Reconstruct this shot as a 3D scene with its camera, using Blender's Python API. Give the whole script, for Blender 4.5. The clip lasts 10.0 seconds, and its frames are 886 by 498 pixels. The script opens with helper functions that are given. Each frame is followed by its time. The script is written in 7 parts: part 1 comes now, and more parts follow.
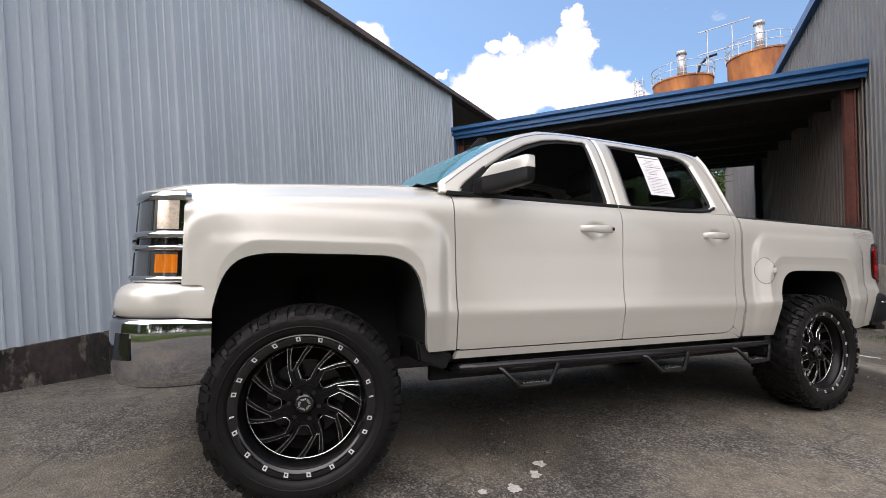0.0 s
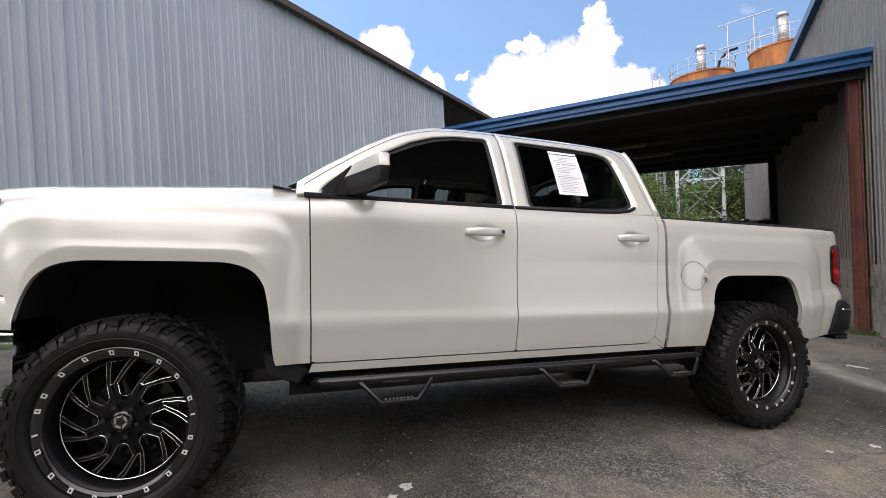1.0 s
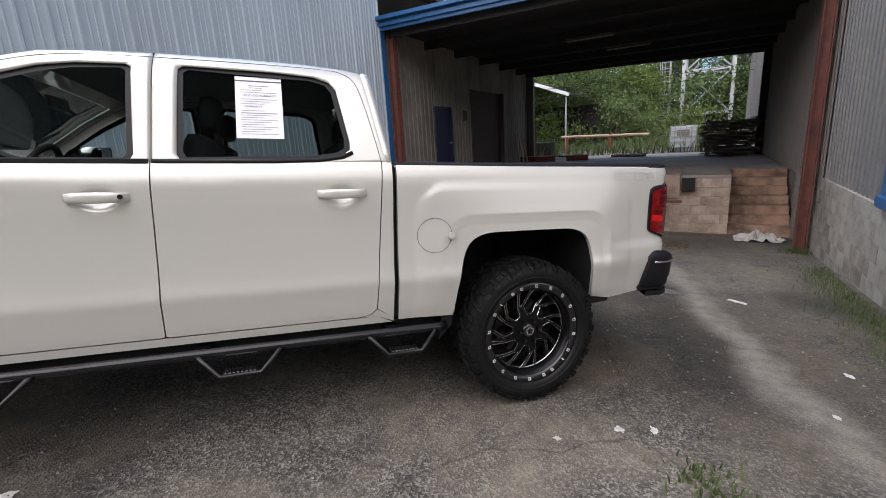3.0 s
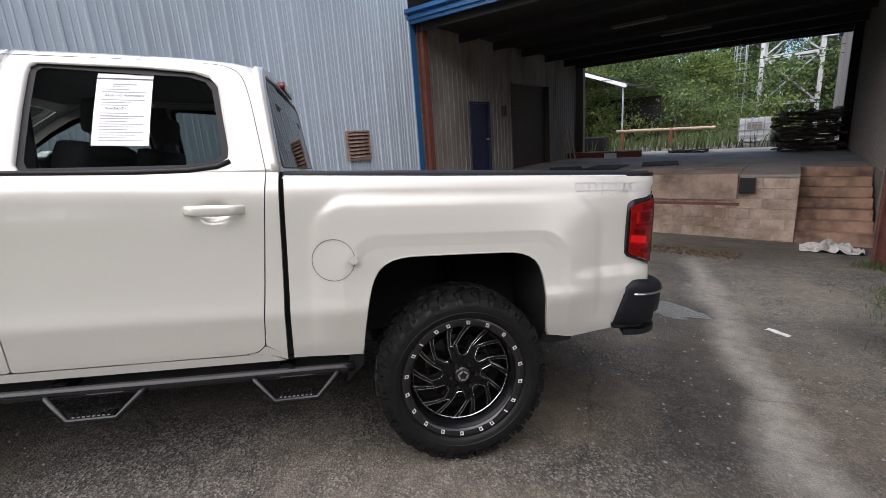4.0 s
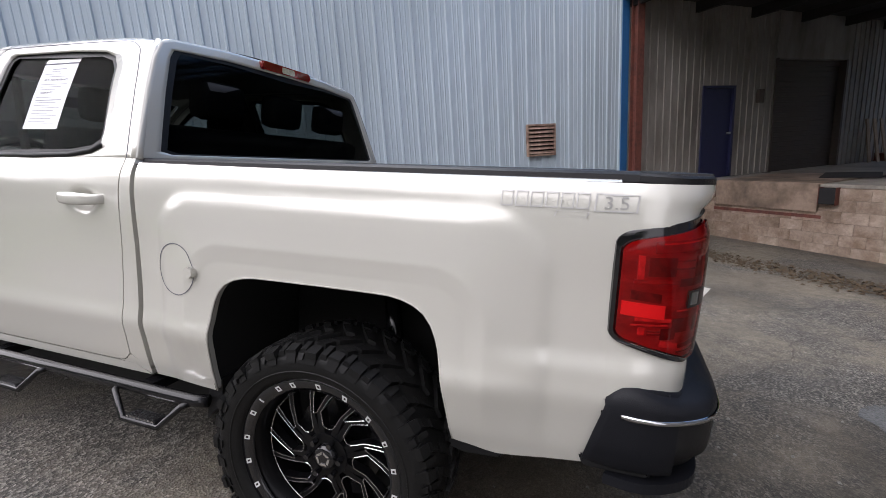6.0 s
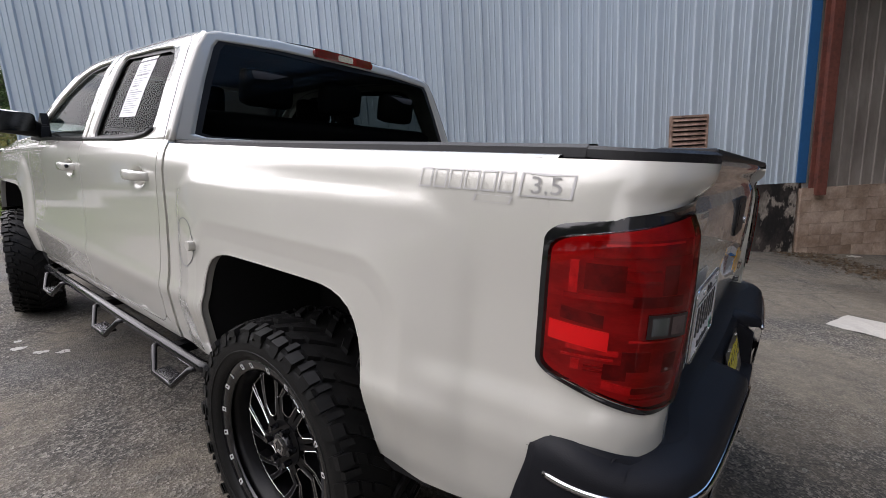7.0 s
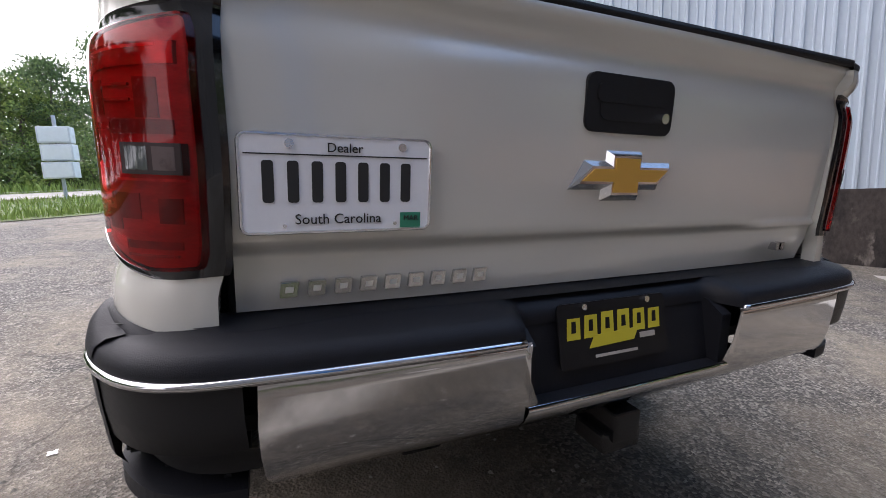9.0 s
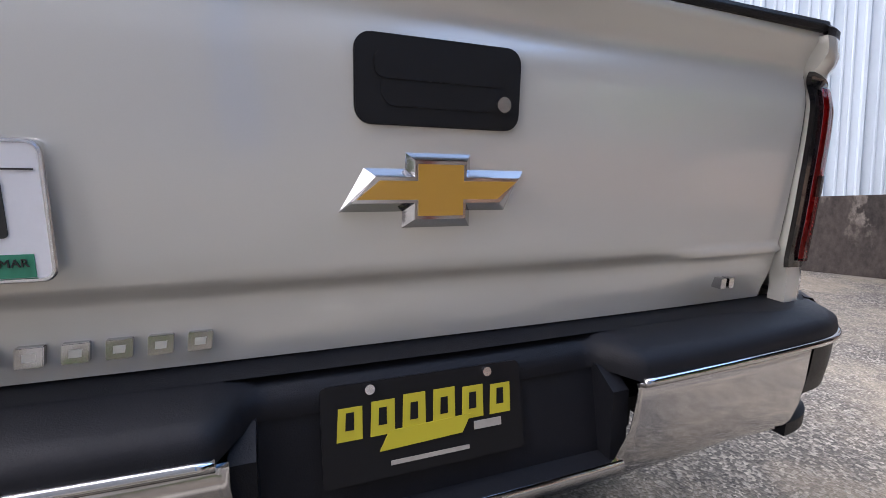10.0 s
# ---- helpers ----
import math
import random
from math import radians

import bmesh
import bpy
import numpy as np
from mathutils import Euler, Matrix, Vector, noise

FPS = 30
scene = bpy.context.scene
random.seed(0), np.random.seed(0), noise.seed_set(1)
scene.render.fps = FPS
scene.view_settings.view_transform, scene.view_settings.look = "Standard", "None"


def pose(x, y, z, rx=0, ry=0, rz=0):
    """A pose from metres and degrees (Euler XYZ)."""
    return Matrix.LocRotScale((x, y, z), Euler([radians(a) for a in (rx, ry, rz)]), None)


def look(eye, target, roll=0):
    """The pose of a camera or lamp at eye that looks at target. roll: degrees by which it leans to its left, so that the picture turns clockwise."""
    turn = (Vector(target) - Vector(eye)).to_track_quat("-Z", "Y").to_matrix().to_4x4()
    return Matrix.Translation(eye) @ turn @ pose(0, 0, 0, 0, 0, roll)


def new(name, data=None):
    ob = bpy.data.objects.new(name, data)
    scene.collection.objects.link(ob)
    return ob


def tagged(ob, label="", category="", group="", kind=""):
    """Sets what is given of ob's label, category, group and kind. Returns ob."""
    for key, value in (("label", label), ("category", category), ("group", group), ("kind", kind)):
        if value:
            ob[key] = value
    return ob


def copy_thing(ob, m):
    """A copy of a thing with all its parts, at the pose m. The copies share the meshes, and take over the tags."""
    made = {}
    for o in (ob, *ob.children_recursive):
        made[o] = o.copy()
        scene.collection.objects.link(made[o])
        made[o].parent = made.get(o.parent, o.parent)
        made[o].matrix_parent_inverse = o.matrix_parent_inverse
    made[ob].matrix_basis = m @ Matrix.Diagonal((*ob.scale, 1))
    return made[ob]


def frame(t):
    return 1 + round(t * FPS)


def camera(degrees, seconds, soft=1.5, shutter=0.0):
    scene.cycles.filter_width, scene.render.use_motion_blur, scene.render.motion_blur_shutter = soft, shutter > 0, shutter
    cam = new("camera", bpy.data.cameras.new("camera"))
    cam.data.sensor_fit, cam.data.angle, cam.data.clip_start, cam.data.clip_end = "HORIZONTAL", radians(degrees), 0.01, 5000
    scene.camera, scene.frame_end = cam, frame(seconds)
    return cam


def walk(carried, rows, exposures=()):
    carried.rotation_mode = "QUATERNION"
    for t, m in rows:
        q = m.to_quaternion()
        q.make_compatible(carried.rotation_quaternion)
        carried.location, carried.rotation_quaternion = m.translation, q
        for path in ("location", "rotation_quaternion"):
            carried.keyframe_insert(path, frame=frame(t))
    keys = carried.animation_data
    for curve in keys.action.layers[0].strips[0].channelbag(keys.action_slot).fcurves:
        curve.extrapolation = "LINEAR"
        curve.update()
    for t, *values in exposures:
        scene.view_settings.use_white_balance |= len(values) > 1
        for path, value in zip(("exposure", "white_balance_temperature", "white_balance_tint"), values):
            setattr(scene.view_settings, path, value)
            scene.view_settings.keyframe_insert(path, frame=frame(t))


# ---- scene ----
# The camera and its walk
cam = camera(89.0, 10.0, soft=0.7)
PATH = [
    (0.0, (-0.152, -2.979, 1.134), (0.624, -1.136, 1.101), -2.64),
    (0.5, (0.236, -3.034, 1.117), (0.944, -1.164, 1.086), -2.70),
    (1.0, (0.638, -3.112, 1.113), (1.326, -1.234, 1.090), -2.89),
    (1.5, (1.113, -3.156, 1.140), (1.783, -1.272, 1.118), -2.98),
    (2.0, (1.595, -3.213, 1.168), (2.269, -1.330, 1.147), -3.06),
    (2.5, (2.026, -3.233, 1.191), (2.685, -1.349, 1.059), -3.27),
    (3.0, (2.443, -3.161, 1.310), (3.054, -1.315, 0.841), -3.48),
    (4.5, (3.629, -2.754, 1.293), (3.793, -0.813, 0.839), -3.58),
    (5.0, (3.988, -2.577, 1.230), (3.914, -0.627, 0.792), -3.57),
    (6.5, (4.748, -1.855, 1.131), (3.797, -0.141, 0.735), -3.50),
    (7.0, (4.942, -1.668, 1.069), (3.721, -0.129, 0.691), -3.18),
    (7.5, (5.146, -1.492, 1.009), (3.689, -0.171, 0.647), -2.86),
    (8.0, (5.298, -1.267, 0.915), (3.694, -0.125, 0.567), -2.50),
    (8.5, (5.443, -1.006, 0.810), (3.725, -0.032, 0.496), -2.70),
    (9.0, (5.534, -0.715, 0.710), (3.723, 0.081, 0.414), -2.53),
    (9.5, (5.521, -0.412, 0.662), (3.693, 0.350, 0.380), -2.70),
    (10.0, (5.410, -0.181, 0.707), (3.549, 0.501, 0.443), -2.93),
]
EXPOSURE = [(0.0, -0.66, 6600, 19), (2.5, -0.77, 6510, 19), (3.0, -0.68, 6350, 19), (4.5, -0.41, 6350, 19), (5.0, -0.34, 6300, 19), (6.5, -0.5, 6250, 19), (7.5, -0.64, 6350, 19), (8.0, -0.61, 6200, 20), (8.5, -0.32, 6150, 21), (9.0, 0.09, 6300, 22), (9.5, 0.3, 6250, 22), (10.0, 0.8, 6300, 22)]
walk(cam, [(t, look(eye, target, roll)) for t, eye, target, roll in PATH], EXPOSURE)

# World, sun
world = bpy.data.worlds.new("sky")
scene.world = world
world.use_nodes = True
wn, wl = world.node_tree.nodes, world.node_tree.links
wn.clear()
SUN_EL, SUN_AZ = 62.0, 125.0          # degrees; azimuth from +x towards +y


def wnode(kind, **values):
    n = wn.new(kind)
    for k, v in values.items():
        n.inputs[k].default_value = v
    return n


sky = wnode("ShaderNodeTexSky")
sky.sky_type, sky.sun_disc = "NISHITA", False
sky.sun_elevation, sky.sun_rotation = radians(SUN_EL), radians(90 - SUN_AZ)
sky.dust_density, sky.ozone_density = 1.6, 0.6
coords = wnode("ShaderNodeTexCoord")
stretch = wnode("ShaderNodeMapping", Scale=(1.0, 1.0, 1.9), Location=(0.35, 0.15, 0.0))
puffs = wnode("ShaderNodeTexNoise", Scale=3.1, Detail=7.0, Roughness=0.55)
edge = wnode("ShaderNodeValToRGB")
edge.color_ramp.elements[0].position, edge.color_ramp.elements[1].position = 0.46, 0.56
edge.color_ramp.elements[0].color = (0.10, 0.10, 0.10, 1)          # thin haze between the clouds
cloud = wnode("ShaderNodeBackground", Color=(1.0, 0.99, 0.97, 1), Strength=2.4)
clear = wnode("ShaderNodeBackground", Strength=0.27)
blend = wnode("ShaderNodeMixShader")
out = wnode("ShaderNodeOutputWorld")
wl.new(coords.outputs["Generated"], stretch.inputs["Vector"])
wl.new(stretch.outputs["Vector"], puffs.inputs["Vector"])
# The cloud cover thickens ahead of the truck and over the road, and thins out behind it
split, lean, cover = wnode("ShaderNodeSeparateXYZ"), wnode("ShaderNodeMath"), wnode("ShaderNodeMath")
lean.operation, cover.operation = "MULTIPLY", "ADD"
lean.inputs[1].default_value = -0.13
wl.new(coords.outputs["Generated"], split.inputs["Vector"])
wl.new(split.outputs["X"], lean.inputs[0])
# More cloud on the unseen left side, added to brighten the truck's flank
side = wnode("ShaderNodeMath")
side.operation, side.inputs[1].default_value = "MULTIPLY_ADD", -0.20
wl.new(split.outputs["Y"], side.inputs[0])
wl.new(lean.outputs["Value"], side.inputs[2])
wl.new(side.outputs["Value"], cover.inputs[0])
wl.new(puffs.outputs["Fac"], cover.inputs[1])
wl.new(cover.outputs["Value"], edge.inputs["Fac"])
# Unseen bright cloud bank, added high over the road to brighten the truck's side
toward, glare = wnode("ShaderNodeVectorMath"), wnode("ShaderNodeMapRange")
toward.operation, glare.interpolation_type = "DOT_PRODUCT", "SMOOTHSTEP"
toward.inputs[1].default_value = (-0.504, -0.353, 0.788)
for key, value in (("From Min", 0.35), ("From Max", 0.98), ("To Min", 1.9), ("To Max", 6.0)):
    glare.inputs[key].default_value = value
wl.new(coords.outputs["Generated"], toward.inputs[0])
wl.new(toward.outputs["Value"], glare.inputs["Value"])
wl.new(glare.outputs["Result"], cloud.inputs["Strength"])
hue = wnode("ShaderNodeMix")
hue.data_type, hue.blend_type = "RGBA", "MULTIPLY"
hue.inputs["Factor"].default_value, hue.inputs["B"].default_value = 1.0, (0.60, 0.96, 1.14, 1)
wl.new(sky.outputs["Color"], hue.inputs["A"])
wl.new(hue.outputs["Result"], clear.inputs["Color"])
# Heaped clouds over the dock: direction and radius of each heap, its rim broken up by noise
HEAPS = (
    (0.469, 0.833, 0.295, 0.075),
    (0.541, 0.776, 0.324, 0.070),
    (0.588, 0.745, 0.314, 0.059),
    (0.634, 0.725, 0.270, 0.059),
    (0.688, 0.678, 0.259, 0.048),
    (0.467, 0.795, 0.388, 0.024),
    (0.499, 0.777, 0.385, 0.024),
    (0.593, 0.691, 0.413, 0.030),
    (0.609, 0.704, 0.365, 0.028),
    (0.588, 0.716, 0.376, 0.021),
    (0.208, 0.903, 0.377, 0.053),
    (0.247, 0.887, 0.390, 0.045),
    (0.178, 0.915, 0.363, 0.043),
    (0.326, 0.886, 0.329, 0.032),
    (0.383, 0.861, 0.335, 0.019),
)
curl = wnode("ShaderNodeTexNoise", Scale=12.0, Detail=5.0, Roughness=0.6)
centred, pushed = wnode("ShaderNodeVectorMath"), wnode("ShaderNodeVectorMath")
centred.operation, pushed.operation = "SUBTRACT", "MULTIPLY_ADD"
centred.inputs[1].default_value, pushed.inputs[1].default_value = (0.5, 0.5, 0.5), (0.11, 0.11, 0.13)
wl.new(coords.outputs["Generated"], curl.inputs["Vector"])
wl.new(curl.outputs["Color"], centred.inputs[0])
wl.new(centred.outputs["Vector"], pushed.inputs[0])
wl.new(coords.outputs["Generated"], pushed.inputs[2])
heaped = edge.outputs["Color"]
for x, y, z, r in HEAPS:
    away, rim, most = wnode("ShaderNodeVectorMath"), wnode("ShaderNodeMapRange"), wnode("ShaderNodeMath")
    away.operation, most.operation, rim.interpolation_type = "DISTANCE", "MAXIMUM", "SMOOTHSTEP"
    away.inputs[1].default_value = (x, y, z)
    for key, value in (("From Min", r * 0.80), ("From Max", r * 1.12), ("To Min", 1.0), ("To Max", 0.0)):
        rim.inputs[key].default_value = value
    wl.new(pushed.outputs["Vector"], away.inputs[0])
    wl.new(away.outputs["Value"], rim.inputs["Value"])
    wl.new(heaped, most.inputs[0])
    wl.new(rim.outputs["Result"], most.inputs[1])
    heaped = most.outputs["Value"]
wl.new(heaped, blend.inputs["Fac"])
wl.new(clear.outputs["Background"], blend.inputs[1])
wl.new(cloud.outputs["Background"], blend.inputs[2])
wl.new(blend.outputs["Shader"], out.inputs["Surface"])

sun = new("sun", bpy.data.lights.new("sun", "SUN"))
sun.data.energy, sun.data.angle, sun.data.color = 1.3, radians(14.0), (1.0, 0.96, 0.9)
sun_way = Vector((math.cos(radians(SUN_EL)) * math.cos(radians(SUN_AZ)), math.cos(radians(SUN_EL)) * math.sin(radians(SUN_AZ)), math.sin(radians(SUN_EL))))
sun.matrix_world = look(sun_way * 50, (0, 0, 0))

# Materials


def material(name, colour, rough=0.5, metal=0.0, grain=0.0, grain_size=40.0, stain=None, stain_size=1.2, stain_at=(0.5, 0.7), bump=0.0, bump_size=60.0,
             coat=0.0, coat_rough=0.03, piece=0.0, ior=1.45, trans=0.0, spec=0.5, stretch=(1, 1, 1), alpha=1.0, blot=None, blot_size=0.6, blot_at=(0.5, 0.7)):
    """A node material: base colour with fine grain and larger stains, both over the object's own space, and a bump."""
    m = bpy.data.materials.new(name)
    m.use_nodes = True
    n, l = m.node_tree.nodes, m.node_tree.links
    b = n["Principled BSDF"]
    b.inputs["Roughness"].default_value, b.inputs["Metallic"].default_value = rough, metal
    b.inputs["Coat Weight"].default_value, b.inputs["Coat Roughness"].default_value = coat, coat_rough
    b.inputs["IOR"].default_value, b.inputs["Transmission Weight"].default_value = ior, trans
    b.inputs["Specular IOR Level"].default_value, b.inputs["Alpha"].default_value = spec, alpha
    b.inputs["Base Color"].default_value = (*colour, 1)
    tc = n.new("ShaderNodeTexCoord")
    mp = n.new("ShaderNodeMapping")
    mp.inputs["Scale"].default_value = stretch
    if piece:
        # pieces that share a mesh take their own stretch of the pattern
        where, shift = n.new("ShaderNodeObjectInfo"), n.new("ShaderNodeVectorMath")
        l.new(tc.outputs["Object"], shift.inputs[0])
        l.new(where.outputs["Location"], shift.inputs[1])
        l.new(shift.outputs["Vector"], mp.inputs["Vector"])
    else:
        l.new(tc.outputs["Object"], mp.inputs["Vector"])
    last = None

    def noise_of(size, detail=5.0, ro=0.6):
        t = n.new("ShaderNodeTexNoise")
        t.inputs["Scale"].default_value, t.inputs["Detail"].default_value, t.inputs["Roughness"].default_value = size, detail, ro
        l.new(mp.outputs["Vector"], t.inputs["Vector"])
        return t

    def mixed(kind, fac, a, bb):
        mx = n.new("ShaderNodeMix")
        mx.data_type, mx.blend_type = "RGBA", kind
        for sock, v in ((mx.inputs["Factor"], fac), (mx.inputs["A"], a), (mx.inputs["B"], bb)):
            if hasattr(v, "is_linked"):
                l.new(v, sock)
            else:
                sock.default_value = v
        return mx.outputs["Result"]

    last = (*colour, 1)
    if stain is not None:
        st = noise_of(stain_size)
        rp = n.new("ShaderNodeValToRGB")
        rp.color_ramp.elements[0].position, rp.color_ramp.elements[1].position = stain_at
        l.new(st.outputs["Fac"], rp.inputs["Fac"])
        last = mixed("MIX", rp.outputs["Color"], last, (*stain, 1))
    if blot is not None:
        bl = noise_of(blot_size, 7.0, 0.65)
        rp = n.new("ShaderNodeValToRGB")
        rp.color_ramp.elements[0].position, rp.color_ramp.elements[1].position = blot_at
        l.new(bl.outputs["Fac"], rp.inputs["Fac"])
        last = mixed("MIX", rp.outputs["Color"], last, (*blot, 1))
    if grain:
        gr = noise_of(grain_size, 6.0, 0.7)
        rp = n.new("ShaderNodeValToRGB")
        rp.color_ramp.elements[0].position, rp.color_ramp.elements[1].position = 0.3, 0.7
        lo, hi = 1 - grain, 1 + grain
        rp.color_ramp.elements[0].color, rp.color_ramp.elements[1].color = (lo, lo, lo, 1), (hi, hi, hi, 1)
        l.new(gr.outputs["Fac"], rp.inputs["Fac"])
        last = mixed("MULTIPLY", 1.0, last, rp.outputs["Color"])
    if piece:
        oi = n.new("ShaderNodeObjectInfo")
        mr = n.new("ShaderNodeMapRange")
        mr.inputs["To Min"].default_value, mr.inputs["To Max"].default_value = 1 - piece, 1 + piece
        l.new(oi.outputs["Random"], mr.inputs["Value"])
        last = mixed("MULTIPLY", 1.0, last, mr.outputs["Result"])
    if hasattr(last, "is_linked"):
        l.new(last, b.inputs["Base Color"])
    if bump:
        bt = noise_of(bump_size, 4.0)
        bp = n.new("ShaderNodeBump")
        bp.inputs["Strength"].default_value, bp.inputs["Distance"].default_value = 1.0, bump
        l.new(bt.outputs["Fac"], bp.inputs["Height"])
        l.new(bp.outputs["Normal"], b.inputs["Normal"])
    return m


M = {
    "blue_siding": material("pale_blue_siding", (0.445, 0.515, 0.575), 0.45, blot=(0.385, 0.445, 0.49), blot_size=0.45, blot_at=(0.5, 0.7), grain=0.05, grain_size=8, stain=(0.36, 0.425, 0.48), stain_size=1.0, stain_at=(0.45, 0.75), stretch=(1, 1, 0.25)),
    "grey_siding": material("grey_beige_siding", (0.17, 0.172, 0.172), 0.5, blot=(0.12, 0.10, 0.09), blot_size=0.5, blot_at=(0.52, 0.75), grain=0.08, grain_size=9, stain=(0.22, 0.2, 0.18), stain_size=1.5, stain_at=(0.5, 0.8), stretch=(1, 1, 0.3)),
    "inner_siding": material("dusty_shaded_siding", (0.155, 0.135, 0.12), 0.6, grain=0.1, grain_size=9, stain=(0.16, 0.13, 0.11), stain_size=1.2, stain_at=(0.45, 0.75), stretch=(1, 1, 0.3)),
    "inner_left": material("dusty_brown_siding", (0.30, 0.275, 0.25), 0.6, grain=0.1, grain_size=9, stain=(0.13, 0.11, 0.095), stain_size=1.2, stain_at=(0.45, 0.75), stretch=(1, 1, 0.3)),
    "blue_trim": material("blue_trim_paint", (0.022, 0.105, 0.26), 0.4, grain=0.1, grain_size=12),
    "mould": material("mouldy_concrete", (0.27, 0.24, 0.205), 0.9, grain=0.4, grain_size=24, stain=(0.009, 0.008, 0.008), stain_size=4.2, stain_at=(0.43, 0.48), blot=(0.05, 0.041, 0.036), blot_size=0.9, blot_at=(0.42, 0.54), bump=0.006, bump_size=30, stretch=(1, 1, 0.55)),
    "block": material("painted_block", (0.47, 0.37, 0.295), 0.8, grain=0.18, grain_size=24, stain=(0.25, 0.175, 0.125), stain_size=2.2, stain_at=(0.42, 0.68), bump=0.003, bump_size=60, piece=0.07, blot=(0.17, 0.115, 0.08), blot_size=0.9, blot_at=(0.46, 0.68)),
    "grey_block": material("grey_block", (0.34, 0.32, 0.29), 0.85, grain=0.15, grain_size=30, stain=(0.2, 0.18, 0.15), stain_size=3.0, stain_at=(0.5, 0.75), bump=0.003, bump_size=60, piece=0.06, blot=(0.12, 0.10, 0.075), blot_size=0.8, blot_at=(0.48, 0.72)),
    "slab": material("dusty_slab", (0.32, 0.29, 0.25), 0.8, grain=0.15, grain_size=20, stain=(0.2, 0.18, 0.16), stain_size=0.8, stain_at=(0.45, 0.7)),
    "rust": material("rusty_red_steel", (0.16, 0.055, 0.04), 0.6, grain=0.25, grain_size=18, stain=(0.08, 0.035, 0.03), stain_size=4, stain_at=(0.45, 0.7)),
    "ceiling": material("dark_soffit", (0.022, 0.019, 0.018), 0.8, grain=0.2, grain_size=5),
    "roof": material("roof_edge", (0.10, 0.075, 0.06), 0.6, grain=0.3, grain_size=14),
    "white_paint": material("pearl_white_paint", (0.585, 0.574, 0.522), 0.26, metal=0.25, coat=1.0, coat_rough=0.018, grain=0.012, grain_size=600),
    "black": material("black_plastic", (0.010, 0.010, 0.011), 0.45, spec=0.3, bump=0.0004, bump_size=900),
    "rubber": material("tyre_rubber", (0.008, 0.008, 0.008), 0.45, spec=0.22, grain=0.25, grain_size=30, stain=(0.016, 0.015, 0.014), stain_size=9, stain_at=(0.55, 0.8), bump=0.0006, bump_size=300),
}

# Building helpers
TURN_SITE = 41.1
SITE = pose(0, 0, 0, 0, 0, TURN_SITE)       # s along the alley, d across it towards the blue building, z up


def mesh_of(name, bm, mat, smooth=False):
    me = bpy.data.meshes.new(name)
    bmesh.ops.recalc_face_normals(bm, faces=bm.faces)
    bm.to_mesh(me)
    bm.free()
    if mat is not None:
        me.materials.append(mat)
    if smooth:
        for p in me.polygons:
            p.use_smooth = True
    return me


def thing(name, bm, mat, label, category, kind="", group="", m=None, smooth=False):
    ob = new(name, mesh_of(name, bm, mat, smooth))
    if m is not None:
        ob.matrix_world = m
    return tagged(ob, label, category, group, kind)


def holder(name, label, category, m=None, group="", kind=""):
    ob = new(name)
    if m is not None:
        ob.matrix_world = m
    return tagged(ob, label, category, group, kind)


def part(name, bm, mat, parent, label="", smooth=False, m=None):
    ob = new(name, bm if isinstance(bm, bpy.types.Mesh) else mesh_of(name, bm, mat, smooth))
    ob.parent = parent
    if m is not None:
        ob.matrix_local = m
    return tagged(ob, label)


def add_box(bm, lo, hi, bevel=0.0):
    c = [(a + b) / 2 for a, b in zip(lo, hi)]
    g = bmesh.ops.create_cube(bm, size=1.0, matrix=Matrix.Translation(c) @ Matrix.Diagonal((*[abs(b - a) for a, b in zip(lo, hi)], 1)))
    if bevel:
        es = list({e for v in g["verts"] for e in v.link_edges})
        bmesh.ops.bevel(bm, geom=es, offset=bevel, segments=2, affect="EDGES", profile=0.6)
    return bm


def box(lo, hi, bevel=0.0):
    return add_box(bmesh.new(), lo, hi, bevel)


def add_tube(bm, a, b, r, n=10, r2=None):
    a, b = Vector(a), Vector(b)
    d = b - a
    m = Matrix.Translation((a + b) / 2) @ d.to_track_quat("Z", "Y").to_matrix().to_4x4()
    bmesh.ops.create_cone(bm, cap_ends=True, segments=n, radius1=r, radius2=r if r2 is None else r2, depth=d.length, matrix=m)
    return bm


def tube(a, b, r, n=10, r2=None):
    return add_tube(bmesh.new(), a, b, r, n, r2)


def add_pipe(bm, pts, r, n=8, closed=False):
    """A round bar along points, with mitred corners."""
    pts = [Vector(p) for p in pts]
    rings = []
    count = len(pts)
    side = None
    for i, p in enumerate(pts):
        before = pts[i - 1] if (i > 0 or closed) else None
        after = pts[(i + 1) % count] if (i < count - 1 or closed) else None
        t = ((p - before).normalized() if before is not None else Vector()) + ((after - p).normalized() if after is not None else Vector())
        t.normalize()
        if side is None:
            side = t.orthogonal().normalized()
        side = (side - t * side.dot(t)).normalized()
        other = t.cross(side)
        rings.append([bm.verts.new(p + r * (math.cos(a) * side + math.sin(a) * other)) for a in [2 * math.pi * k / n for k in range(n)]])
    pairs = list(zip(rings, rings[1:])) + ([(rings[-1], rings[0])] if closed else [])
    for a, b in pairs:
        for k in range(n):
            bm.faces.new((a[k], a[(k + 1) % n], b[(k + 1) % n], b[k]))
    if not closed:
        bm.faces.new(rings[0][::-1])
        bm.faces.new(rings[-1])
    return bm


def ground_z(s, d):
    """Height of the ground: it falls towards the dock, and lies level in front of the yard and behind the dock."""
    slope = -0.0909 * max(min(s, 13.5), -4.0) + 0.0124 * max(min(d, 8.0), -8.0)
    if s < -4.0:
        slope += 0.033 * min(-4.0 - s, 20.0)
    if s > 13.5:
        k = min((s - 13.5) / 0.6, 1.0)
        slope = slope * (1 - k) + 0.18 * k
    return slope


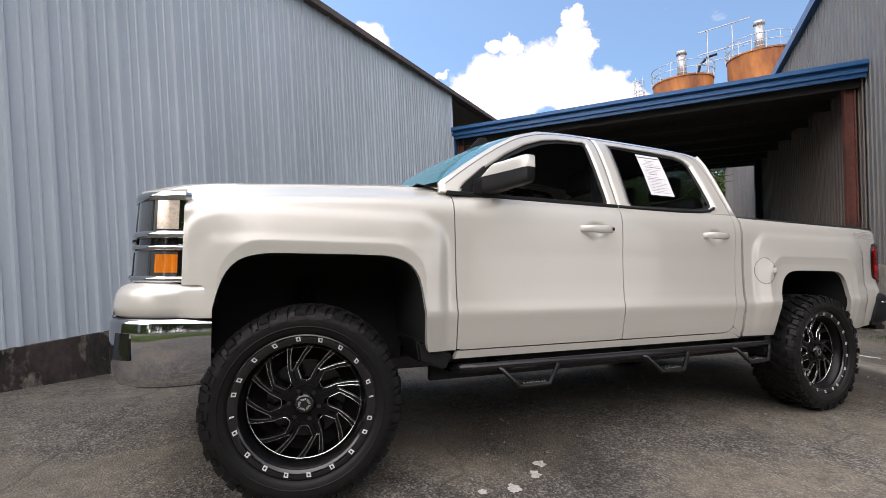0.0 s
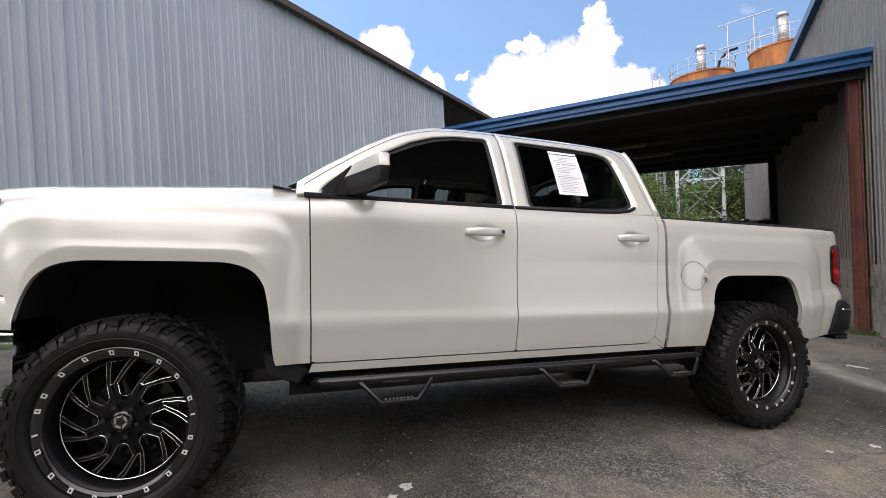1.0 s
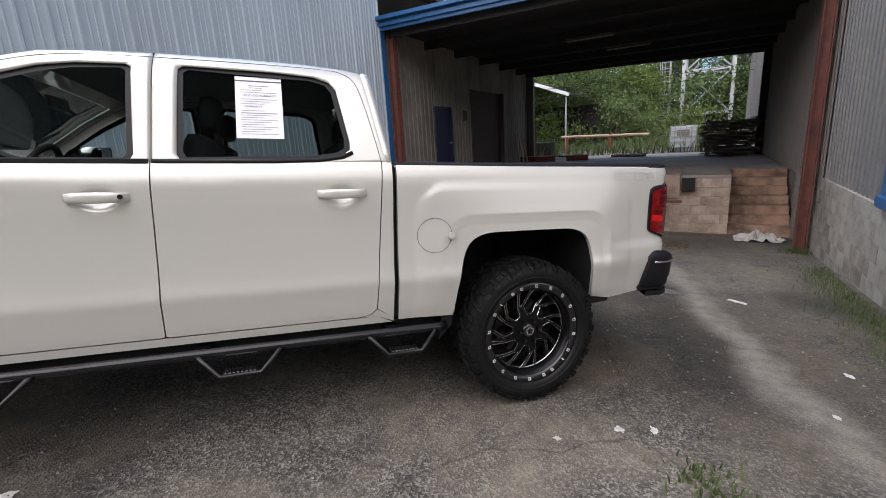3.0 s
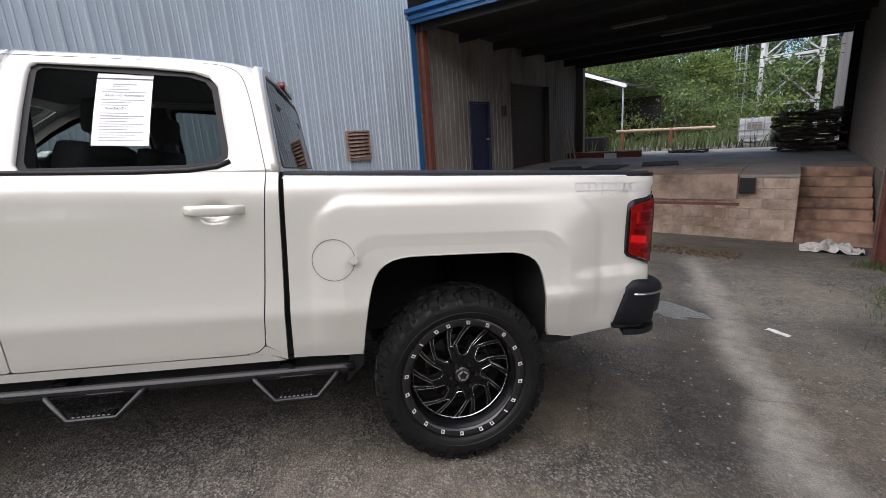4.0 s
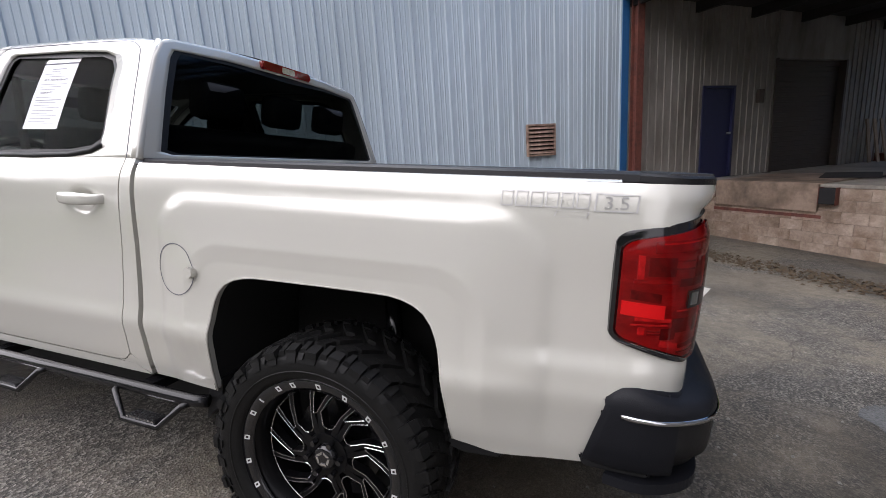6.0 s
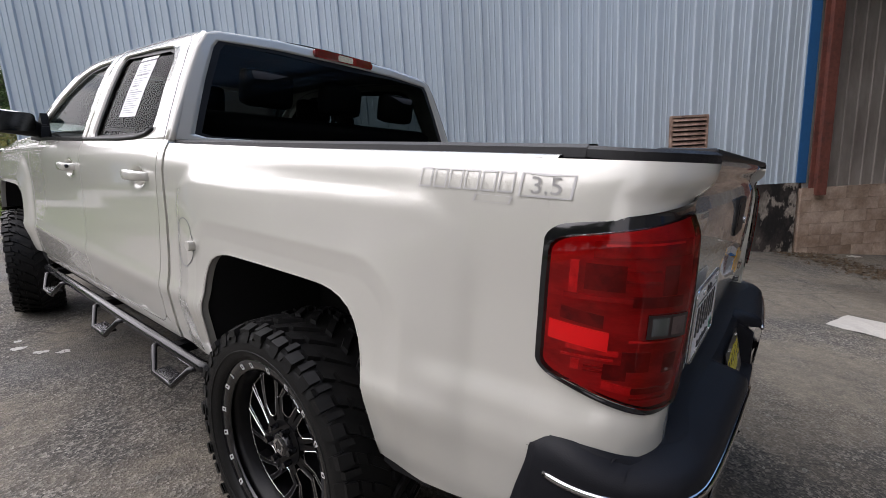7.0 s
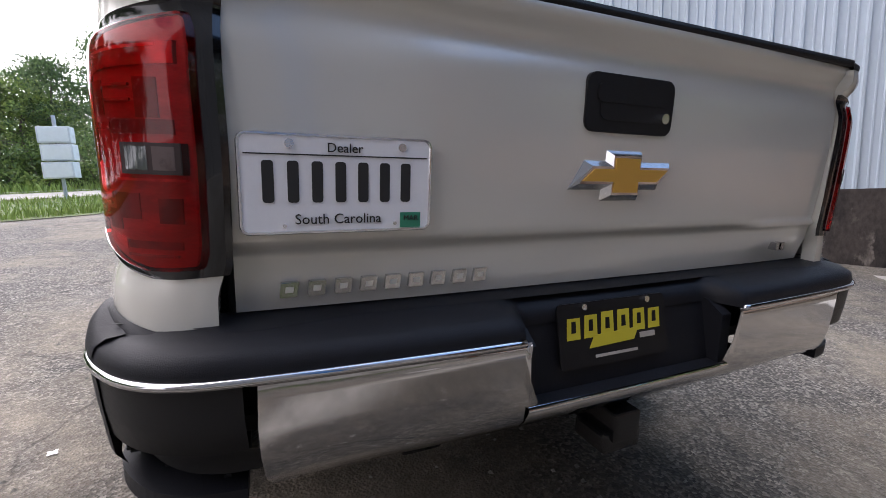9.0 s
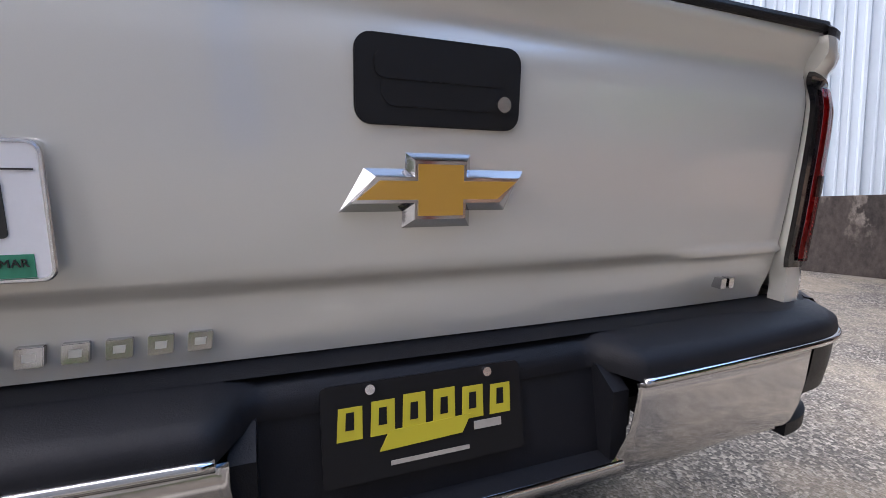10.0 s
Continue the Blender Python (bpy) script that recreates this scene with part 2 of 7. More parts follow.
def siding(s0, s1, z0, z1, pitch=0.305, rise=0.032, minor=True):
    """A ribbed steel wall sheet in the plane d = 0, ribs towards -d."""
    bm = bmesh.new()
    prof = []
    s = s0
    while s < s1 - 1e-6:
        base = [(0.0, 0.0), (0.012, rise), (0.040, rise), (0.055, 0.0)]
        if minor:
            base += [(0.13, 0.0), (0.138, 0.010), (0.152, 0.010), (0.16, 0.0), (0.215, 0.0), (0.223, 0.010), (0.237, 0.010), (0.245, 0.0)]
        k = pitch / 0.305
        prof += [(s + a * k, -b) for a, b in base if s + a * k < s1]
        s += pitch
    prof.append((s1, 0.0))
    heights = [z0, z1] if not callable(z1) else None
    lo = [bm.verts.new((a, b, z0)) for a, b in prof]
    hi = [bm.verts.new((a, b, z1(a) if callable(z1) else z1)) for a, b in prof]
    for i in range(len(prof) - 1):
        bm.faces.new((lo[i], lo[i + 1], hi[i + 1], hi[i]))
    back = [bm.verts.new((s0, 0.1, z0)), bm.verts.new((s1, 0.1, z0)), bm.verts.new((s1, 0.1, z1(s1) if callable(z1) else z1)), bm.verts.new((s0, 0.1, z1(s0) if callable(z1) else z1))]
    bm.faces.new(back)
    return bm


def at_site(s=0, d=0, z=0, turn=0):
    return SITE @ pose(s, d, z, 0, 0, turn)


# Ground
def ground_material():
    """Worn asphalt: coarse aggregate, dusty patches, damp dark patches, painted shade by the truck's rear, hairline
    cracks.
    """
    m = bpy.data.materials.new("worn_asphalt")
    m.use_nodes = True
    n, l = m.node_tree.nodes, m.node_tree.links
    b = n["Principled BSDF"]
    tc = n.new("ShaderNodeTexCoord")

    def tex(kind, scale, **kw):
        t = n.new(kind)
        t.inputs["Scale"].default_value = scale
        for k, v in kw.items():
            t.inputs[k].default_value = v
        l.new(tc.outputs["Object"], t.inputs["Vector"])
        return t

    def ramp_of(sock, stops):
        r = n.new("ShaderNodeValToRGB")
        e = r.color_ramp.elements
        while len(e) < len(stops):
            e.new(0.5)
        for el, (p, c) in zip(e, stops):
            el.position, el.color = p, (*c, 1) if isinstance(c, tuple) else (c, c, c, 1)
        l.new(sock, r.inputs["Fac"])
        return r.outputs["Color"]

    def mix(kind, f, a, c):
        x = n.new("ShaderNodeMix")
        x.data_type, x.blend_type = "RGBA", kind
        for sock, v in ((x.inputs["Factor"], f), (x.inputs["A"], a), (x.inputs["B"], c)):
            if hasattr(v, "is_linked"):
                l.new(v, sock)
            else:
                sock.default_value = v
        return x.outputs["Result"]

    stones = tex("ShaderNodeTexVoronoi", 95.0)
    fine = tex("ShaderNodeTexNoise", 160.0, Detail=4.0, Roughness=0.7)
    mid = tex("ShaderNodeTexNoise", 9.0, Detail=6.0, Roughness=0.65)
    big = tex("ShaderNodeTexNoise", 0.8, Detail=9.0, Roughness=0.68, Distortion=0.3)
    damp = tex("ShaderNodeTexNoise", 0.45, Detail=4.0, Roughness=0.55, Distortion=0.4)
    colour = ramp_of(stones.outputs["Color"], [(0.08, (0.026, 0.024, 0.021)), (0.52, (0.084, 0.077, 0.066)), (0.93, (0.270, 0.252, 0.220))])
    dust = ramp_of(big.outputs["Fac"], [(0.44, 0.0), (0.60, 0.72)])
    colour = mix("MIX", dust, colour, (0.190, 0.163, 0.122, 1))
    colour = mix("MULTIPLY", 0.8, colour, ramp_of(mid.outputs["Fac"], [(0.3, 0.6), (0.7, 1.25)]))
    colour = mix("MULTIPLY", 0.7, colour, ramp_of(fine.outputs["Fac"], [(0.3, 0.5), (0.7, 1.5)]))
    wet = ramp_of(damp.outputs["Fac"], [(0.52, 0.0), (0.66, 1.0)])
    colour = mix("MIX", mix("MULTIPLY", 1.0, wet, (0.6, 0.6, 0.6, 1)), colour, mix("MULTIPLY", 1.0, colour, (0.42, 0.41, 0.40, 1)))
    warp = tex("ShaderNodeTexNoise", 1.4, Detail=5.0)
    # A dusty wheel track that runs from the dock across the yard, with damp ground beside it
    axis = n.new("ShaderNodeSeparateXYZ")
    l.new(tc.outputs["Object"], axis.inputs["Vector"])

    def calc(kind, a, c):
        x = n.new("ShaderNodeMath")
        x.operation = kind
        for sock, v in ((x.inputs[0], a), (x.inputs[1], c)):
            if hasattr(v, "is_linked"):
                l.new(v, sock)
            else:
                sock.default_value = v
        return x.outputs["Value"]

    across = calc("ADD", calc("ADD", axis.outputs["Y"], calc("MULTIPLY", axis.outputs["X"], -0.25)), 5.26)
    across = calc("ADD", across, calc("MULTIPLY", calc("SUBTRACT", warp.outputs["Fac"], 0.5), 0.42))
    away = calc("ABSOLUTE", across, 0.0)
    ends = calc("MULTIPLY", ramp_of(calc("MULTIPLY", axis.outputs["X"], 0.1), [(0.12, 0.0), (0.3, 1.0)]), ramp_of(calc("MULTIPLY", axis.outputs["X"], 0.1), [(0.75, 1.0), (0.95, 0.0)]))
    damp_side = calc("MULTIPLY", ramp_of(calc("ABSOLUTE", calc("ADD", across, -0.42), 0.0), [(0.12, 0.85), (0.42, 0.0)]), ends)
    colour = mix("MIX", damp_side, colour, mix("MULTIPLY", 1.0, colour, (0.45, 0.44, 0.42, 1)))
    # Damp band by the truck's rear, deepened to stand in for its shadow
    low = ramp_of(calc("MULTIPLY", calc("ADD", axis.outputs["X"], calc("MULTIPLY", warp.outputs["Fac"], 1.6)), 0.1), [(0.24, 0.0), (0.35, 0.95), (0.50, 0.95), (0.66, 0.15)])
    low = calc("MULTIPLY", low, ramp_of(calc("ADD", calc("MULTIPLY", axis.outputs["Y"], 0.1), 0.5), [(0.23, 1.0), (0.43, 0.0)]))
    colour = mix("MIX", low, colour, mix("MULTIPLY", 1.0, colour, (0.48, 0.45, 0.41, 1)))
    track = calc("MULTIPLY", calc("MULTIPLY", ramp_of(away, [(0.02, 0.58), (0.22, 0.0)]), ends), ramp_of(mid.outputs["Fac"], [(0.25, 0.35), (0.6, 1.0)]))
    colour = mix("MIX", track, colour, (0.285, 0.265, 0.225, 1))
    cracks = n.new("ShaderNodeTexVoronoi")
    cracks.feature = "DISTANCE_TO_EDGE"
    cracks.inputs["Scale"].default_value = 0.42
    l.new(mix("LINEAR_LIGHT", 0.25, tc.outputs["Object"], warp.outputs["Color"]), cracks.inputs["Vector"])
    colour = mix("MULTIPLY", 1.0, colour, ramp_of(cracks.outputs["Distance"], [(0.0, 0.55), (0.005, 1.0)]))
    l.new(colour, b.inputs["Base Color"])
    rough = n.new("ShaderNodeMapRange")
    rough.inputs["To Min"].default_value, rough.inputs["To Max"].default_value = 0.88, 0.5
    l.new(wet, rough.inputs["Value"])
    l.new(rough.outputs["Result"], b.inputs["Roughness"])
    bump = n.new("ShaderNodeBump")
    bump.inputs["Strength"].default_value, bump.inputs["Distance"].default_value = 0.8, 0.006
    height = mix("ADD", 0.5, stones.outputs["Distance"], fine.outputs["Fac"])
    l.new(height, bump.inputs["Height"])
    l.new(bump.outputs["Normal"], b.inputs["Normal"])
    return m


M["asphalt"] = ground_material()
bm = bmesh.new()
ss = [-300, -120, -60, -40, -30, -24, -20, -16, -13, -10, -8, -7, -6, -5, -4.5, -4, -3.5, -3] + [-2 + 0.5 * i for i in range(28)] + [12.0, 12.7, 13.5, 13.8, 14.1, 15, 18, 25, 40, 80, 300]
dd = [-300, -100, -40, -20, -12, -8] + [-7 + 0.5 * i for i in range(25)] + [6, 8, 12, 20, 40, 100, 300]
grid = [[bm.verts.new((s, d, ground_z(s, d))) for d in dd] for s in ss]
for i in range(len(ss) - 1):
    for j in range(len(dd) - 1):
        bm.faces.new((grid[i][j], grid[i + 1][j], grid[i + 1][j + 1], grid[i][j + 1]))
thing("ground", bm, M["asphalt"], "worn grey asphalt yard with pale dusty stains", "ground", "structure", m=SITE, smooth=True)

# Blue building
WALL = 2.80
thing("wall_blue", siding(-3.31, 8.95, 0.41, 5.0), M["blue_siding"], "pale blue ribbed steel wall of a warehouse", "wall", "structure", m=at_site(0, WALL))
thing("wall_blue_front", siding(0, 16, 0.41, 5.0), M["blue_siding"], "pale blue ribbed steel end wall of a warehouse", "wall", "structure", m=at_site(-3.31, WALL + 16, 0, -90))
thing("plinth_wall", box((-3.31, WALL - 0.06, -1.6), (8.95, WALL + 0.3, 0.41)), M["mould"], "mould-stained concrete plinth under the siding", "wall", "structure", m=SITE)
thing("roof_edge", box((-3.5, WALL - 0.12, 5.0), (20.0, WALL + 0.1, 5.10)), M["roof"], "weathered brown roof edge", "roof", "structure", m=SITE)
thing("blue_roof", box((-3.5, WALL + 0.1, 4.94), (20.0, 24, 5.04)), M["roof"], "low steel roof of the blue warehouse", "roof", "structure", m=SITE)

# Canopy over the dock
M.update({
    "louvre": material("rusty_louvre", (0.36, 0.25, 0.19), 0.6, grain=0.2, grain_size=20, stain=(0.13, 0.07, 0.05), stain_size=6, stain_at=(0.4, 0.7)),
    "navy_door": material("navy_door_paint", (0.022, 0.025, 0.075), 0.45, grain=0.12, grain_size=12),
    "roller": material("brown_roller_door", (0.085, 0.065, 0.055), 0.6, grain=0.15, grain_size=14),
    "galv": material("galvanised_steel", (0.42, 0.44, 0.46), 0.45, metal=0.6, grain=0.15, grain_size=10),
    "tank_rust": material("rusted_tank", (0.42, 0.16, 0.045), 0.75, grain=0.25, grain_size=2.0, stain=(0.20, 0.07, 0.03), stain_size=0.7, stain_at=(0.42, 0.68), stretch=(1, 1, 0.35)),
    "ibc": material("milky_plastic", (0.72, 0.74, 0.75), 0.4, grain=0.05, grain_size=5),
    "old_wood": material("weathered_wood", (0.10, 0.085, 0.07), 0.85, grain=0.35, grain_size=12, piece=0.25),
    "pale_wood": material("pale_wood", (0.36, 0.27, 0.19), 0.8, grain=0.2, grain_size=14, piece=0.15),
    "red_beam": material("red_primer_steel", (0.20, 0.06, 0.035), 0.6, grain=0.2, grain_size=10),
    "step_brick": material("brown_steps", (0.42, 0.27, 0.19), 0.8, blot=(0.10, 0.065, 0.045), blot_size=1.2, blot_at=(0.48, 0.7), grain=0.15, grain_size=20, stain=(0.12, 0.07, 0.05), stain_size=2.5, stain_at=(0.45, 0.7)),
    "rubber_block": material("dock_bumper_rubber", (0.015, 0.015, 0.016), 0.8),
    "leveller": material("dusty_leveller_steel", (0.34, 0.25, 0.19), 0.6, blot=(0.08, 0.06, 0.045), blot_size=0.9, blot_at=(0.5, 0.7), grain=0.15, grain_size=10, stain=(0.12, 0.085, 0.06), stain_size=1.5, stain_at=(0.45, 0.7)),
    "tarp": material("crumpled_sheet", (0.50, 0.49, 0.46), 0.6, grain=0.2, grain_size=20, stain=(0.28, 0.25, 0.21), stain_size=6, stain_at=(0.5, 0.65)),
    "white_mark": material("worn_white_paint", (0.47, 0.46, 0.43), 0.8, grain=0.35, grain_size=60),
    "pale_patch": material("pale_concrete", (0.42, 0.40, 0.36), 0.85, grain=0.1, grain_size=30),
    "wet": material("shallow_puddle", (0.10, 0.10, 0.10), 0.10, grain=0.4, grain_size=60, bump=0.002, bump_size=50),
    "fence_sign": material("faded_sign", (0.62, 0.65, 0.68), 0.5, grain=0.08, grain_size=6, stain=(0.45, 0.48, 0.5), stain_size=2, stain_at=(0.5, 0.7)),
    "road": material("pale_road", (0.27, 0.25, 0.22), 0.85, grain=0.1, grain_size=8),
    "soil": material("grassy_soil", (0.075, 0.11, 0.03), 0.9, grain=0.3, grain_size=6, stain=(0.13, 0.13, 0.05), stain_size=0.6, stain_at=(0.45, 0.7)),
})


def ridge(poly, d0, d1, z_fall=0.0):
    """A profile of (s, z) drawn along d, falling by z_fall on the way."""
    bm = bmesh.new()
    a = [bm.verts.new((s, d0, z)) for s, z in poly]
    b = [bm.verts.new((s, d1, z - z_fall)) for s, z in poly]
    bm.faces.new(a)
    bm.faces.new(b[::-1])
    for k in range(len(poly)):
        j = (k + 1) % len(poly)
        bm.faces.new((a[k], a[j], b[j], b[k]))
    return bm


FALL = 0.02
thing("fascia", ridge([(9.0, 3.84), (8.94, 3.84), (8.94, 3.91), (8.89, 3.92), (8.89, 3.99), (8.92, 4.005), (8.92, 4.025), (8.82, 4.05), (8.82, 4.13), (9.0, 4.13)], WALL + 0.02, -5.62, FALL), M["blue_trim"], "blue painted gutter and fascia along the canopy", "trim", "structure", m=SITE)
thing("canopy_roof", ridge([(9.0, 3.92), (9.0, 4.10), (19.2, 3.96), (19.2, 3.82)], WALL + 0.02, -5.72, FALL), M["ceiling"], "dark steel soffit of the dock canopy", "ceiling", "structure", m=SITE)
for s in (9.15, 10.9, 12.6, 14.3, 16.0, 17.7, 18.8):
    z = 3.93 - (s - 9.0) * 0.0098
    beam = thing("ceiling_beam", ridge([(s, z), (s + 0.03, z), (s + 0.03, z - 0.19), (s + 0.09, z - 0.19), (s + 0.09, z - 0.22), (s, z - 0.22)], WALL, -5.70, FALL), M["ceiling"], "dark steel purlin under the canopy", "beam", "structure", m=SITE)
for s, d in ((12.4, -1.2), (14.6, -1.8)):
    lamp = holder("tube_lamp", "unlit fluorescent tube lamp under the canopy", "lamp", at_site(s, d, 3.60))
    part("tray", box((-0.05, -0.6, 0), (0.05, 0.6, 0.05), 0.008), M["roller"], lamp)
    part("tube", tube((0, -0.57, -0.015), (0, 0.57, -0.015), 0.014, 10), M["slab"], lamp)
# Corner trim, columns
thing("corner_trim", box((8.93, WALL - 0.045, 0.40), (9.10, WALL + 0.02, 3.84), 0.004), M["blue_trim"], "blue steel corner trim", "trim", "structure", m=SITE)


def h_column(s, d, z0, z1, w=0.17):
    bm = bmesh.new()
    add_box(bm, (s - w / 2, d - w / 2, z0), (s + w / 2, d - w / 2 + 0.02, z1))
    add_box(bm, (s - w / 2, d + w / 2 - 0.02, z0), (s + w / 2, d + w / 2, z1))
    add_box(bm, (s - 0.012, d - w / 2 + 0.02, z0), (s + 0.012, d + w / 2 - 0.02, z1))
    return bm


thing("red_column", h_column(9.33, -5.46, -1.3, 3.90), M["rust"], "rusty red steel column at the canopy's edge", "column", "structure", m=SITE)
thing("red_column", h_column(9.22, WALL - 0.14, 0.2, 3.91), M["rust"], "rusty red steel column beside the blue trim", "column", "structure", m=SITE)
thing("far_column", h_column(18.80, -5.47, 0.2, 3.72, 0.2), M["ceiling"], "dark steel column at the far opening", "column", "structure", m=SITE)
# Inner wall with a navy door and a roller door
thing("wall_inner", siding(9.06, 11.22, 0.31, 3.95, 0.205, 0.022, False), M["inner_left"], "dusty ribbed steel wall under the canopy", "wall", "structure", m=at_site(0, WALL))
thing("wall_inner_over_door", siding(11.22, 12.24, 2.26, 3.95, 0.205, 0.022, False), M["inner_left"], "dusty ribbed steel wall above the door", "wall", "structure", m=at_site(0, WALL))
thing("wall_inner_right", siding(12.24, 13.58, 0.24, 3.95, 0.205, 0.022, False), M["inner_left"], "dusty ribbed steel wall beside the door", "wall", "structure", m=at_site(0, WALL))
thing("wall_inner_end", siding(16.3, 19.1, 0.22, 3.9, 0.205, 0.022, False), M["inner_left"], "dusty ribbed steel wall at the back of the dock", "wall", "structure", m=at_site(0, WALL))
thing("wall_inner_lintel", box((13.56, WALL - 0.022, 2.85), (16.32, WALL + 0.25, 3.95)), M["inner_left"], "sheet steel above the roller door", "wall", "structure", m=SITE)
door = thing("door_1", box((11.28, WALL + 0.03, 0.24), (12.18, WALL + 0.08, 2.20), 0.006), M["navy_door"], "navy blue painted steel door, closed", "door", "structure", m=SITE)
bm = bmesh.new()
for lo, hi in (((11.22, 0.24), (11.28, 2.25)), ((12.18, 0.24), (12.24, 2.25)), ((11.28, 2.20), (12.18, 2.25))):
    add_box(bm, (lo[0], WALL - 0.03, lo[1]), (hi[0], WALL + 0.09, hi[1]))
part("door_frame", bm, M["navy_door"], door)
part("door_handle", tube((12.10, WALL + 0.03, 1.22), (12.10, WALL - 0.05, 1.22), 0.025, 12), M["galv"], door)
for s in (13.56, 16.26):
    thing("roller_jamb", box((s, WALL - 0.024, 0.22), (s + 0.08, WALL + 0.25, 2.86)), M["roller"], "brown steel jamb of the roller door", "door jamb", "structure", m=SITE)
roller = thing("door_2", box((13.6, WALL + 0.16, 0.22), (16.3, WALL + 0.20, 2.85)), M["roller"], "brown roller door, closed", "door", "structure", m=SITE)
for k in range(22):
    part("slat", box((13.64, WALL + 0.135, 0.24 + 0.118 * k), (16.26, WALL + 0.16, 0.345 + 0.118 * k), 0.008), M["roller"], roller)
thing("switch_box", box((12.92, WALL - 0.10, 1.86), (13.10, WALL - 0.025, 2.16), 0.01), M["roller"], "small dark switch box on the wall", "switch box", m=SITE)
thing("far_jamb", box((18.9, 2.50, 0.2), (19.1, WALL, 3.9)), M["inner_siding"], "dark end wall beside the far opening", "wall", "structure", m=SITE)
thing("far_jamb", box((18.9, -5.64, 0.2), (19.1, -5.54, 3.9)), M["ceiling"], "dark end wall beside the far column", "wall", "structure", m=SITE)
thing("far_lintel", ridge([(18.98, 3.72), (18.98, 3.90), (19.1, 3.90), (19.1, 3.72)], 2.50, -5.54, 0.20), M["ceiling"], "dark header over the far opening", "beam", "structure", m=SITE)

# Vent louvre on the blue wall
vent = thing("wall_louvre", box((6.74, WALL - 0.045, 1.03), (7.32, WALL - 0.005, 1.57)), M["ceiling"], "rusty metal vent louvre on the blue wall", "vent", m=SITE)
for lo, hi in (((6.72, 1.01), (6.755, 1.59)), ((7.305, 1.01), (7.34, 1.59)), ((6.755, 1.555), (7.305, 1.59)), ((6.755, 1.01), (7.305, 1.045))):
    part("louvre_frame", box((lo[0], WALL - 0.075, lo[1]), (hi[0], WALL - 0.02, hi[1]), 0.004), M["louvre"], vent)
for k in range(7):
    z = 1.05 + 0.074 * k
    part("louvre_slat", box((6.755, -0.040, -0.004), (7.305, 0.040, 0.004)), M["louvre"], vent, m=pose(0, WALL - 0.058, z + 0.035, 50, 0, 0))
# Grey building on the other side
GREY_TOP = lambda s: 6.47 - 0.09 * (s - 11.0)
# Under the canopy the wall is browner, and its colour darkened for shade
thing("wall_grey_inner", siding(9.10, 19.1, 0.22, 3.92, 0.19, 0.022, False), M["inner_siding"], "dirty brown ribbed steel wall, darkened for the canopy's shade", "wall", "structure", m=at_site(0, -5.615) @ Matrix.Diagonal((1, -1, 1, 1)))
thing("wall_grey", siding(3.9, 30, 0.36, GREY_TOP, 0.19, 0.022, False), M["grey_siding"], "grey ribbed steel wall of a second warehouse", "wall", "structure", m=at_site(0, -5.65) @ Matrix.Diagonal((1, -1, 1, 1)))
bm = bmesh.new()
va = [bm.verts.new((s, d, GREY_TOP(s) + z)) for s in (3.8, 30) for d, z in ((-5.50, 0.12), (-5.50, -0.10), (-5.80, -0.10), (-5.80, 0.12))]
for k in range(4):
    bm.faces.new((va[k], va[(k + 1) % 4], va[4 + (k + 1) % 4], va[4 + k]))
bm.faces.new(va[:4])
bm.faces.new(va[4:])
thing("grey_roof_edge", bm, M["blue_trim"], "blue roof trim of the grey warehouse", "trim", "structure", m=SITE)
bm = bmesh.new()
bm.faces.new([bm.verts.new(p) for p in ((3.9, -5.7, GREY_TOP(3.9)), (30, -5.7, GREY_TOP(30)), (30, -25, GREY_TOP(30)), (3.9, -25, GREY_TOP(3.9)))])
thing("grey_roof", bm, M["roof"], "steel roof of the grey warehouse", "roof", "structure", m=SITE)
thing("wall_grey_front", siding(0, 18, 0.0, GREY_TOP(3.9), 0.19, 0.022, False), M["grey_siding"], "grey ribbed steel end wall of the second warehouse", "wall", "structure", m=at_site(3.9, -5.72, 0, -90))
down = thing("downpipe", box((5.60, -5.63, 0.48), (5.99, -5.55, GREY_TOP(5.8) - 0.1), 0.012), M["blue_trim"], "blue square downpipe on the grey wall", "downpipe", m=SITE)
part("pipe_foot", box((5.59, -5.62, 0.38), (6.00, -5.51, 0.50), 0.02), M["blue_trim"], down)
wall_block = thing("block_wall", box((3.92, -6.0, -1.9), (30, -5.645, 0.36)), M["grey_block"], "grey concrete block base wall", "wall", "structure", m=SITE)
# Loading dock
DOCK_S, DOCK_R = 11.31, -4.47
dock_body = thing("dock", box((DOCK_S + 0.02, DOCK_R, -1.5), (19.6, WALL, 0.16)), M["block"], "loading dock of tan painted concrete blocks", "dock", "structure", m=SITE)
thing("dock_slab", box((DOCK_S - 0.01, DOCK_R, 0.16), (21.2, WALL + 0.15, 0.22), 0.01), M["slab"], "dusty concrete dock floor", "floor", "structure", m=SITE)
thing("dock_wing", box((9.0, WALL - 0.04, -1.6), (DOCK_S + 0.02, WALL + 0.3, 0.31)), M["block"], "painted block wall under the siding", "wall", "structure", m=SITE)
thing("dock_floor_side", box((12.98, -5.64, -0.2), (21.2, DOCK_R, 0.215)), M["slab"], "dusty concrete floor behind the steps", "floor", "structure", m=SITE)
